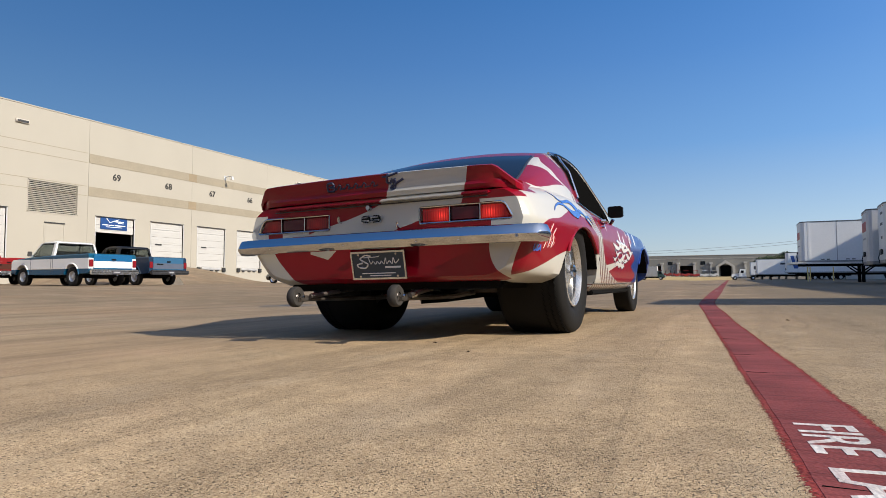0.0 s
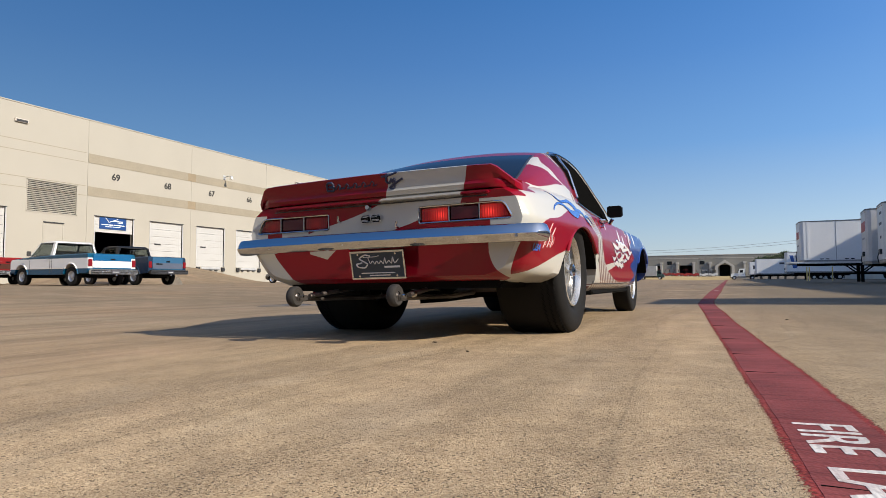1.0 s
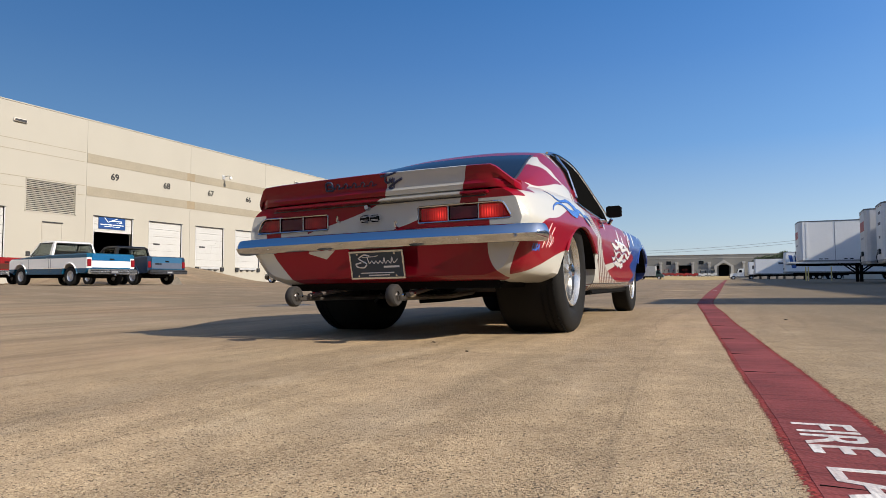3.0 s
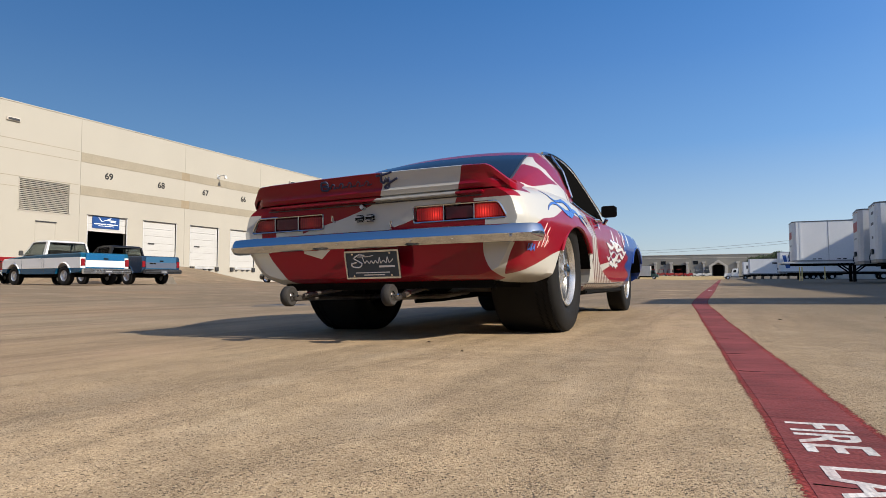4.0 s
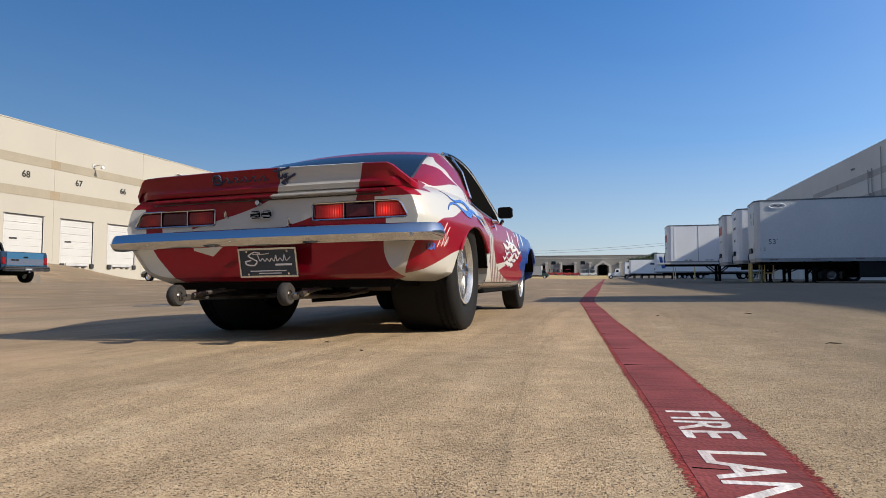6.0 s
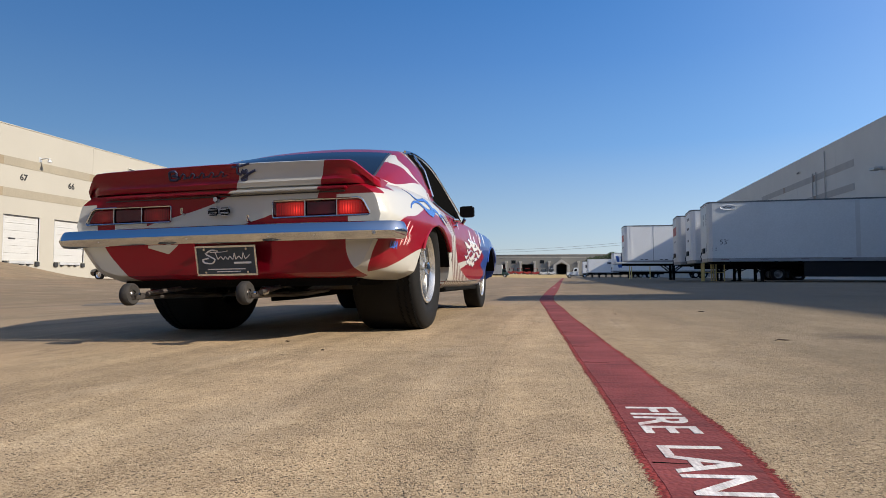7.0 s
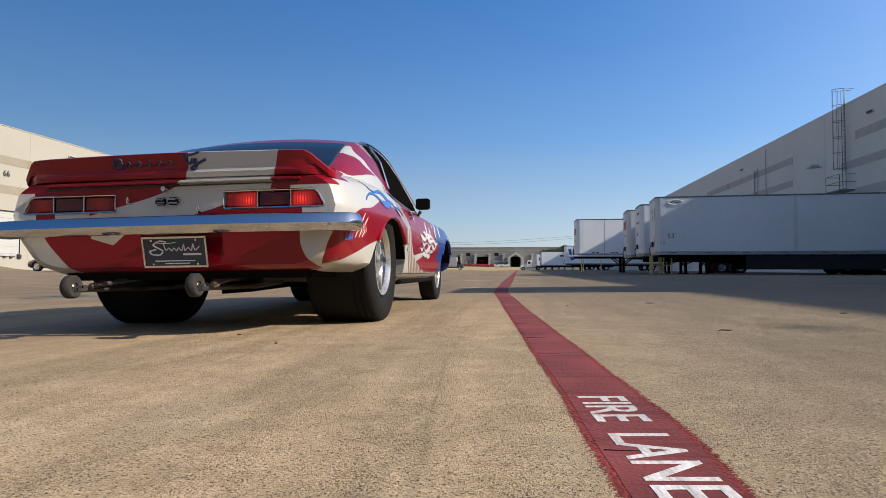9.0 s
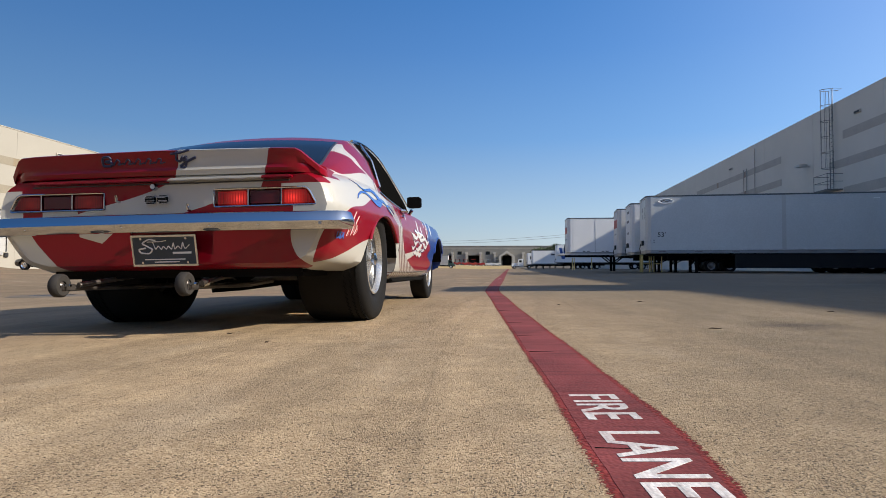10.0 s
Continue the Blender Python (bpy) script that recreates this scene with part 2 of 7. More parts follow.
    # cloudy wear over the stones
    base = n.mix(n.math("MULTIPLY", n.ramp(n.noise(7.0, 5, 0.7), (0.42, 1.0), (0.60, 0.0)), n.math("MULTIPLY", rough_zone, 0.30)), base, (0.150, 0.108, 0.068))
    base = n.mix(n.math("MULTIPLY", n.ramp(n.noise(3.3, 5, 0.65, stretch=(1.0, 0.45, 1.0)), (0.52, 0.0), (0.70, 1.0)), n.math("MULTIPLY", rough_zone, 0.36)), base, (0.560, 0.440, 0.300))
    pit = n.ramp(n.voronoi(135), (0.0, 1.0), (0.27, 1.0), (0.40, 0.0))
    pit_on = n.ramp(n.math("ADD", n.sep(n.voronoi(135, "F1", "Color"))[1], n.math("MULTIPLY", n.math("SUBTRACT", n.noise(4.0, 4, 0.6), 0.5), 0.5)), (0.66, 0.0), (0.72, 1.0))
    fine = n.math("MULTIPLY", n.ramp(n.voronoi(250), (0.0, 1.0), (0.30, 1.0), (0.42, 0.0)), n.ramp(n.sep(n.voronoi(250, "F1", "Color"))[2], (0.78, 0.0), (0.82, 1.0)))
    holes = n.math("MULTIPLY", n.math("MAXIMUM", n.math("MULTIPLY", pit, pit_on), fine), n.math("ADD", n.math("MULTIPLY", rough_zone, 0.66), 0.10))
    base = n.mix(holes, base, (0.060, 0.043, 0.029))
    # dark tyre paths over the stones, then a second darkening right of the lane
    base = n.mix(n.math("MULTIPLY", lanes, 0.24), base, (0.085, 0.062, 0.042))
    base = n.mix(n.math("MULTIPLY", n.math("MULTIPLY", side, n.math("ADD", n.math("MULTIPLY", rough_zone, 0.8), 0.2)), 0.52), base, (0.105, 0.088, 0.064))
    base = n.mix(n.ramp(spot, (0.05, 0.55), (0.26, 0.0)), base, (0.050, 0.041, 0.036))
    relief = n.math("SUBTRACT", n.math("MULTIPLY", n.math("SUBTRACT", 1.0, gap), n.math("ADD", n.math("MULTIPLY", rough_zone, 0.8), 0.2)), n.math("MULTIPLY", holes, 1.0))
    b = n.bump(relief, 0.75, 0.003)
    b = n.bump(n.noise(6, 6, 0.7), 0.25, 0.015, b)
    return n.done(base, 0.85, 0.0, b, Specular_IOR_Level=0.15)


def marking_material(name, color, wear_to, amount, coarse=0.6, spray=False):
    n = Nodes(name)
    more = {}
    if spray:
        # the paint thins out into separate stones at its edge
        cover = n.t.nodes.new("ShaderNodeAttribute")
        cover.attribute_name = "cover"
        grainy = n.math("ADD", cover.outputs["Fac"], n.math("MULTIPLY", n.math("SUBTRACT", n.noise(170, 3, 0.6), 0.5), 1.5))
        more["Alpha"] = n.ramp(grainy, (0.40, 0.0), (0.62, 1.0))
    w = n.ramp(n.noise(9, 8, 0.72), (0.50, 0.0), (0.66, 1.0))
    speck = n.ramp(n.voronoi(160), (0.0, 0.0), (0.55, 0.0), (0.75, 1.0))
    c = n.mix(n.ramp(n.noise(3.0, 5), (0.35, 0.0), (0.65, 1.0)), mixed(color, 0.68), mixed(color, 1.18))
    # brush lines across the stripe
    c = n.mix(n.math("MULTIPLY", n.ramp(n.noise(26, 6, 0.7, stretch=(0.10, 2.2, 1)), (0.48, 0.0), (0.66, 1.0)), 0.60), c, mixed(color, 0.34))
    c = n.mix(n.math("MULTIPLY", n.math("MAXIMUM", w, n.math("MULTIPLY", speck, 0.5)), amount), c, wear_to)
    return n.done(c, 0.8, 0.0, n.bump(n.ramp(n.voronoi(120), (0.0, 1.0), (0.7, 0.0)), coarse, 0.003), Specular_IOR_Level=0.12, **more)


def glossy_paint(name, color, vary=0.05, coat=0.8):
    n = Nodes(name)
    c = n.mix(n.noise(2.0, 4), mixed(color, 1 - vary), mixed(color, 1 + vary))
    r = n.math("ADD", n.math("MULTIPLY", n.noise(14, 5, 0.7), 0.12), 0.20)
    return n.done(c, r, 0.0, None, Coat_Weight=coat, Coat_Roughness=0.06, Specular_IOR_Level=0.5 if coat > 0.5 else 0.15)


GROUND = ground_material()
RED_LINE = marking_material("red_lane_paint", (0.205, 0.052, 0.050), (0.090, 0.038, 0.034), 0.45, 0.25)
RED_EDGE = marking_material("red_lane_paint_on_aggregate", (0.215, 0.036, 0.032), (0.120, 0.045, 0.036), 0.35, 0.6, spray=True)
WHITE_MARK = marking_material("white_stencil_paint", (0.62, 0.59, 0.56), (0.30, 0.13, 0.12), 0.40, 0.3)
TILT_WALL = plain("cream_tilt_wall", (0.316, 0.291, 0.243), 0.85, vary=0.035, scale=0.35, grain=30, bump=0.08, dist=0.006)
TILT_WALL_GREY = plain("grey_tilt_wall", (0.72, 0.665, 0.590), 0.85, vary=0.05, scale=0.35, grain=25, bump=0.12, dist=0.006)
BAND = plain("tan_rough_band", (0.240, 0.207, 0.152), 0.9, vary=0.08, scale=0.9, grain=12, bump=0.5, dist=0.02)
BAND_JOINT = plain("brown_stained_band", (0.225, 0.176, 0.114), 0.9, vary=0.10, scale=1.2, grain=12, bump=0.5, dist=0.02)
BAND_GREY = plain("dark_grey_band", (0.50, 0.450, 0.395), 0.9, vary=0.08, scale=0.9, grain=12, bump=0.5, dist=0.02)
BAND_JOINT_GREY = plain("brown_stained_grey_band", (0.40, 0.31, 0.25), 0.9, vary=0.10, scale=1.2, grain=12, bump=0.5, dist=0.02)
ROOFING = plain("pale_roofing", (0.55, 0.54, 0.52), 0.9)
CAP = plain("parapet_cap_metal", (0.33, 0.30, 0.245), 0.5, vary=0.05)
DOOR_WHITE = plain("white_door_panel", (0.405, 0.395, 0.375), 0.5, vary=0.03, scale=0.8, grain=20, bump=0.05)
DOOR_CREAM = plain("cream_door_paint", (0.322, 0.296, 0.247), 0.5, vary=0.03)
DARK_METAL = plain("dark_metal", (0.035, 0.034, 0.035), 0.5, 0.3)
RUBBER = plain("black_rubber", (0.018, 0.018, 0.019), 0.75, vary=0.2, grain=90, bump=0.2)
DOCK_FOAM = plain("black_dock_pad_vinyl", (0.022, 0.022, 0.024), 0.55, vary=0.25)
GALV = plain("galvanised_steel", (0.55, 0.54, 0.52), 0.45, 0.55, vary=0.15)
RAIL_PAINT = plain("cream_rail_paint", (0.46, 0.41, 0.33), 0.55)
YELLOW = plain("faded_yellow_paint", (0.62, 0.47, 0.16), 0.6, vary=0.18, scale=3)
CONCRETE = plain("plain_concrete", (0.27, 0.24, 0.20), 0.85, vary=0.15, scale=2)
# near-black base colour stands in for the shade inside rooms, vents and cabs
INSIDE = plain("painted_dark_interior", (0.012, 0.011, 0.010), 0.9)
NUMBER_BLACK = plain("black_stencil", (0.012, 0.011, 0.010), 0.7)
TRAILER_WHITE = plain("white_trailer_skin", (0.57, 0.575, 0.56), 0.38, vary=0.05, scale=0.5, grain=15, bump=0.04)
TRAILER_CLEAN = plain("bright_white_trailer_panels", (0.77, 0.765, 0.75), 0.4, vary=0.04, scale=0.5, grain=15, bump=0.03)
TRAILER_BRIGHT = plain("fresh_white_trailer_skin", (0.82, 0.82, 0.81), 0.4, vary=0.03, scale=0.5, grain=15, bump=0.03)
TRAILER_OLD = plain("weathered_white_trailer_skin", (0.66, 0.645, 0.62), 0.45, vary=0.10, scale=0.6, grain=15, bump=0.04, dirt=0.10)
ALU = plain("aluminium_rail", (0.30, 0.30, 0.30), 0.4, 0.7, vary=0.12)
FRAME_BLACK = plain("black_chassis_paint", (0.005, 0.005, 0.005), 0.75, vary=0.25, Specular_IOR_Level=0.08)
TYRE = plain("tyre_rubber", (0.0085, 0.0082, 0.0082), 0.75, Specular_IOR_Level=0.18, vary=0.25, scale=6, grain=60, bump=0.25)
RIM_ALU = plain("bright_wheel_metal", (0.72, 0.72, 0.73), 0.22, 0.95, vary=0.08, scale=8)
RIM_WHITE = plain("white_steel_wheel", (0.66, 0.65, 0.62), 0.4, vary=0.1)
CHROME = Nodes("chrome").done((0.56, 0.58, 0.61), 0.03, 1.0)
GLASS = Nodes("tinted_glass").done((0.006, 0.007, 0.009), 0.03, 0.0, None, Specular_IOR_Level=0.18)
LADDER_GREY = plain("grey_ladder_steel", (0.17, 0.168, 0.165), 0.5, 0.3)
BOX_GREY = plain("dull_grey_van_body", (0.33, 0.33, 0.32), 0.6)
RIM_DULL = plain("dull_steel_wheel", (0.30, 0.295, 0.29), 0.42, 0.75, vary=0.2, scale=6)
# near-black, no sheen: paints in the shade of openings
VOID = Nodes("painted_opening_dark").done((0.004, 0.004, 0.004), 1.0, 0.0, None, Specular_IOR_Level=0.0)

# ---- the ground ----
WALL_L, WALL_R, FAR_Y = -36.5, 23.4, 262.0


def ease(a, b, x):
    t = min(1.0, max(0.0, (x - a) / (b - a)))
    return t * t * (3 - 2 * t)


def ground_z(x, y):
    """A shallow drain left of the lane; the yard rises to both docks and away from the camera; a ramp climbs to the garage door."""
    if x > -9:
        z = 0.018 * (min(x, 8.0) + 0.9)
    else:
        z = -0.146 + 0.0235 * (-9 - max(x, -22.0)) + 0.0055 * (-22 - min(-22.0, max(x, -37.0)))
    z += 0.0042 * max(0.0, min(y, 320) - 32)
    k = max(0.0, min(1.0, (-27.5 - x) / 8.5))
    end = 41.5 - 8.5 * (1 - k)
    z += 1.22 * k * ease(end, end - 10.5, y) * ease(20.0, 23.5, y)
    return z


def ground_sheet():
    xs = np.unique(np.round(np.concatenate([np.linspace(-420, -60, 13), np.arange(-60, -26, 2.0), np.arange(-38, -26, 0.75), np.arange(-26, -10, 1.0), np.arange(-10, 9, 0.5), np.arange(9, 40, 2), np.linspace(40, 420, 13)]), 3))
    ys = np.unique(np.round(np.concatenate([np.linspace(-300, -20, 12), np.arange(-20, 14, 1.0), np.arange(14, 46, 0.75), np.arange(46, 120, 4), np.linspace(120, 340, 23), np.linspace(340, 1500, 8)]), 3))
    s = Shape()
    v = [(x, y, ground_z(x, y)) for y in ys for x in xs]
    k = len(xs)
    s.add(v, [(j * k + i, j * k + i + 1, (j + 1) * k + i + 1, (j + 1) * k + i) for j in range(len(ys) - 1) for i in range(k - 1)])
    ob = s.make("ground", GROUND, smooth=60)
    return tagged(ob, "tan exposed-aggregate concrete yard with tyre stains", "ground", kind="structure")


ground_sheet()

# along, middle and width of the stripe
LANE = [(-3.0, 0.198, 0.176), (0.40, 0.184, 0.170), (0.79, 0.182, 0.176), (0.97, 0.182, 0.196), (1.15, 0.177, 0.202), (1.40, 0.160, 0.195), (1.70, 0.140, 0.191), (2.17, 0.110, 0.196),
        (2.74, 0.070, 0.184), (3.74, 0.007, 0.184), (4.58, -0.052, 0.178), (5.92, -0.125, 0.187), (7.36, -0.221, 0.188), (8.37, -0.275, 0.204), (9.69, -0.300, 0.20),
        (14.1, -0.328, 0.26), (18.3, -0.349, 0.30), (26, -0.388, 0.30), (43.5, -0.429, 0.32), (75, -0.47, 0.36), (170, -0.5, 0.5)]


def lane_x(y):
    return float(np.interp(y, [p[0] for p in LANE], [p[1] for p in LANE]))


def lane_w(y):
    return float(np.interp(y, [p[0] for p in LANE], [p[2] for p in LANE]))


def lane_strip(name, inset, lift, material, parent, wobble, fade):
    """A painted band; its mark 'cover' falls from 1 to 0 over the last fade metres at each edge."""
    ys = np.concatenate([np.arange(-3, 0.3, 0.06), np.arange(0.3, 3.0, 0.012), np.arange(3.0, 10, 0.04), np.arange(10, 30, 0.4), np.arange(30, 171, 5)])
    rows, cover = [], []
    for y in ys:
        y = float(y)
        w = lane_w(y) - inset
        c = sum(lane_x(y + d) for d in (-0.2, -0.1, 0, 0.1, 0.2)) / 5
        a = c - w / 2 + wobble * noise.noise((y * 6, 0, 3)) + 0.6 * wobble * noise.noise((y * 21, 0, 3))
        b = c + w / 2 + wobble * noise.noise((y * 6, 5, 9)) + 0.6 * wobble * noise.noise((y * 21, 5, 9))
        rows.append([(x, y, ground_z(x, y) + lift) for x in (a, a + fade, b - fade, b)] + [(b, y, ground_z(b, y) - 0.01), (a, y, ground_z(a, y) - 0.01)])
        cover += [0.0, 1.0, 1.0, 0.0, 0.0, 0.0]
    ob = Shape().rings(rows).make(name, material, parent)
    ob.data.attributes.new("cover", "FLOAT", "POINT").data.foreach_set("value", cover)
    return ob


lane = thing("fire_lane_marking", "worn red fire lane stripe with white stencilled letters", "road marking", kind="structure")
lane_strip("paint_edge", -0.016, 0.0004, RED_EDGE, lane, 0.004, 0.026)
lane_strip("paint_strip", 0.040, 0.0009, RED_LINE, lane, 0.002, 0.004)
for yy, wid in ((2.12, 0.004), (2.62, 0.003), (3.30, 0.003), (4.25, 0.005), (0.985, 0.0015)):
    cx = lane_x(yy)
    box_part("paint_crack", FRAME_BLACK, lane, cx - 0.075, cx + 0.07, yy, yy + wid, ground_z(cx, yy) - 0.004, ground_z(cx, yy) + 0.0011)


def lane_words(y_far, turn):
    me_ob = letters("lane_lettering", "FIRE  LANE", 0.2, WHITE_MARK, lane, None, depth=0.0002, offset=0.0026)
    xs, ys = [v.co.x for v in me_ob.data.vertices], [v.co.y for v in me_ob.data.vertices]
    sx, sy = 0.622 / (max(xs) - min(xs)), 0.102 / (max(ys) - min(ys))
    for v in me_ob.data.vertices:
        v.co = ((v.co.x - min(xs)) * sx, (v.co.y - (max(ys) + min(ys)) / 2) * sy, v.co.z)
    c = lane_x(y_far) - 0.005
    me_ob.matrix_basis = pose(c, y_far, ground_z(c, y_far) + 0.0014, 1.03, -0.07, turn)


lane_words(1.40, -86.0)
lane_words(20.0, -89.5)


# ---- walls of the warehouses ----
def cut_panel(s, x0, x1, y0, y1, z0, z1, holes):
    """A slab in the yz plane with rectangular openings through it, in one piece."""
    ys = sorted({y0, y1, *[min(max(h, y0), y1) for q in holes for h in q[:2]]})
    zs = sorted({z0, z1, *[min(max(h, z0), z1) for q in holes for h in q[2:]]})
    ny, nz = len(ys) - 1, len(zs) - 1
    solid = {(i, j) for i in range(ny) for j in range(nz)
             if not any(q[0] < (ys[i] + ys[i + 1]) / 2 < q[1] and q[2] < (zs[j] + zs[j + 1]) / 2 < q[3] for q in holes)}
    at, verts, faces = {}, [], []

    def vert(x, i, j):
        if (x, i, j) not in at:
            at[x, i, j] = len(verts)
            verts.append((x0 if x == 0 else x1, ys[i], zs[j]))
        return at[x, i, j]

    for i, j in solid:
        c = ((i, j), (i + 1, j), (i + 1, j + 1), (i, j + 1))
        for x in (0, 1):
            faces.append([vert(x, *p) for p in c])
        for k, (di, dj) in enumerate(((0, -1), (1, 0), (0, 1), (-1, 0))):
            if (i + di, j + dj) not in solid:
                p, q = c[k], c[(k + 1) % 4]
                faces.append([vert(0, *p), vert(0, *q), vert(1, *q), vert(1, *p)])
    return s.add(verts, faces)


PANEL, START = 8.14, 24.64
DOOR_Z0, DOOR_Z1, ROOF_L = 1.50, 4.55, 10.6
docks = {}
for number, centre in ((69, 26.58), (68, 30.66), (67, 34.75), (66, 38.85), (65, 55.25), (64, 59.6), (63, 63.85), (62, 67.75), (61, 71.75), (60, 75.8)):
    docks[number] = centre
later = [docks[n] + 32.56 * k for k in range(1, 6) for n in (65, 64, 63, 62, 61, 60)]
HOLES_L = [(c - 1.37, c + 1.37, DOOR_Z0, DOOR_Z1) for c in [*docks.values(), *later, 18.55, 13.5, 9.4, 5.3, 1.2]]
VENTS_L = [(20.99, 24.01, 4.42, 6.35), (49.78, 52.90, 4.42, 6.42)] + [(49.78 + 32.56 * k, 52.90 + 32.56 * k, 4.42, 6.42) for k in (1, 2, 3, 4)]

warehouse = thing("warehouse", "long cream concrete warehouse with numbered dock doors", "warehouse")
first = -11
for i in range(first, 26):
    y0, y1 = START + PANEL * i, START + PANEL * (i + 1)
    holes = [h for h in HOLES_L + VENTS_L if h[1] > y0 and h[0] < y1]
    cut_panel(Shape(), WALL_L - 0.25, WALL_L, y0 + 0.006, y1 - 0.006, -1.0, ROOF_L, holes).make("wall_panel", TILT_WALL, warehouse)
END_L = START + PANEL * 26
Y_BACK = START + PANEL * first
box_part("roof", ROOFING, warehouse, WALL_L - 60, WALL_L - 0.26, Y_BACK, END_L, ROOF_L - 0.6, ROOF_L - 0.35)
box_part("rear_wall", TILT_WALL, warehouse, WALL_L - 60.25, WALL_L - 60, Y_BACK, END_L, -1, ROOF_L)
for y in (Y_BACK - 0.25, END_L):
    box_part("end_wall", TILT_WALL, warehouse, WALL_L - 60, WALL_L - 0.26, y, y + 0.25, -1, ROOF_L)
box_part("inner_floor", CONCRETE, warehouse, WALL_L - 60, WALL_L - 0.26, Y_BACK, END_L, DOOR_Z0 - 0.25, DOOR_Z0 - 0.02)
box_part("parapet_cap", CAP, warehouse, WALL_L - 0.29, WALL_L + 0.03, Y_BACK, END_L, ROOF_L, ROOF_L + 0.06)

# rough bands below the roof, three panels of every four
for k in range(-3, 6):
    b0 = START + 32.56 * k
    for z0, z1 in ((7.88, 8.48), (5.78, 6.38)):
        for j in range(3):
            a, b = b0 + PANEL * j, b0 + PANEL * (j + 1)
            box_part("band", BAND, warehouse, WALL_L - 0.02, WALL_L + 0.018, a + (0.42 if j else 0.02), b - (0.32 if j < 2 else 0.02), z0, z1)
            if j:
                box_part("band_joint", BAND_JOINT, warehouse, WALL_L - 0.02, WALL_L + 0.016, a - 0.316, a + 0.416, z0, z1)
    # fine score lines carried on across the plain panel
    for z in (8.48, 7.88, 6.38, 5.78):
        box_part("score_line", BAND, warehouse, WALL_L - 0.02, WALL_L + 0.004, b0 + PANEL * 3 + 0.1, b0 + PANEL * 4 - 0.1, z - 0.018, z + 0.018)


def dock_door(parent, x, c, window=True, opened=0.0, out=1):
    """A sectional door of six ribbed panels set back in its opening."""
    door = new("dock_door")
    door.parent = parent
    face = x - 0.08 * out
    n = 6
    for i in range(n):
        h = (DOOR_Z1 - DOOR_Z0) / n
        z0 = DOOR_Z0 + i * h
        if z0 < DOOR_Z0 + opened - 0.01:
            continue
        s = Shape().box(min(face, face - 0.045 * out), max(face, face - 0.045 * out), c - 1.36, c + 1.36, z0 + 0.008, z0 + h - 0.008)
        for q in (0.33, 0.66):
            s.box(min(face, face + 0.012 * out), max(face, face + 0.012 * out), c - 1.35, c + 1.35, z0 + h * q - 0.02, z0 + h * q + 0.02)
        s.make("door_panel", DOOR_WHITE, door)
    if window and not opened:
        box_part("door_window", DARK_METAL, door, min(face, face + 0.02 * out), max(face, face + 0.02 * out), c - 0.95, c - 0.42, 2.93, 3.04)
    for a in (c - 1.42, c + 1.37):
        box_part("jamb", GALV, door, min(x + 0.012 * out, x - 0.16 * out), max(x + 0.012 * out, x - 0.16 * out), a, a + 0.05, DOOR_Z0, DOOR_Z1)
    box_part("drip_cap", DARK_METAL, door, min(x, x + 0.05 * out), max(x, x + 0.05 * out), c - 1.44, c + 1.44, DOOR_Z1, DOOR_Z1 + 0.03)
    return door


def dock_bumpers(parent, x, c, out=1):
    for a in (c - 1.42, c + 1.08):
        box_part("dock_bumper", RUBBER, parent, min(x, x + 0.14 * out), max(x, x + 0.14 * out), a, a + 0.34, 1.14, 1.46, 0.03)
    box_part("leveller_plate", GALV, parent, min(x, x + 0.10 * out), max(x, x + 0.10 * out), c - 0.95, c + 0.95, 1.30, 1.48)
    for a in (-0.7, 0.0, 0.55):
        box_part("leveller_lug", DARK_METAL, parent, min(x, x + 0.13 * out), max(x, x + 0.13 * out), c + a - 0.12, c + a + 0.12, 1.20, 1.27)


def dock_shelter(parent, x, c, canopy):
    """Black foam pads round a door, some with a sloped hood."""
    sh = new("dock_shelter")
    sh.parent = parent
    for a, b in ((c - 1.72, c - 1.18), (c + 1.18, c + 1.72)):
        Shape().prism([(x, a), (x + 0.42, a + 0.06), (x + 0.42, b - 0.06), (x, b)], "z", 1.28, 4.62).make("side_pad", DOCK_FOAM, sh)
    if canopy:
        Shape().prism([(x, 4.98), (x + 0.06, 5.0), (x + 1.15, 4.62), (x + 1.15, 4.22), (x + 1.05, 4.22), (x, 4.2)], "y", c - 1.98, c + 1.98).make("hood", DOCK_FOAM, sh)
        for q in (c - 1.2, c, c + 1.2):
            box_part("hood_rib", DARK_METAL, sh, x + 1.15, x + 1.18, q - 0.04, q + 0.04, 4.22, 4.62)
    else:
        Shape().prism([(x, 4.74), (x + 0.42, 4.68), (x + 0.42, 4.2), (x, 4.1)], "y", c - 1.72, c + 1.72).make("head_pad", DOCK_FOAM, sh)
    return sh


for number, c in docks.items():
    shelter = number in (64, 63, 62, 61, 60)
    dock_door(warehouse, WALL_L, c, window=number in (68, 67, 65), opened=2.0 if number == 69 else 0.0)
    if number not in (69, 68, 65):
        dock_bumpers(warehouse, WALL_L, c)
    if shelter:
        dock_shelter(warehouse, WALL_L, c, number != 64)
    letters("dock_number", str(number), 0.60, NUMBER_BLACK, warehouse, Matrix.Translation((WALL_L + 0.012, c, 7.2)) @ pose(0, 0, 0, 90, 0, 90), depth=0.004, offset=0.016)
for c in [18.55, 13.5, 9.4, 5.3, 1.2] + later:
    dock_door(warehouse, WALL_L, c)
    if c > 100 and (c - 59.6) % 32.56 < 18:
        dock_shelter(warehouse, WALL_L, c, True)


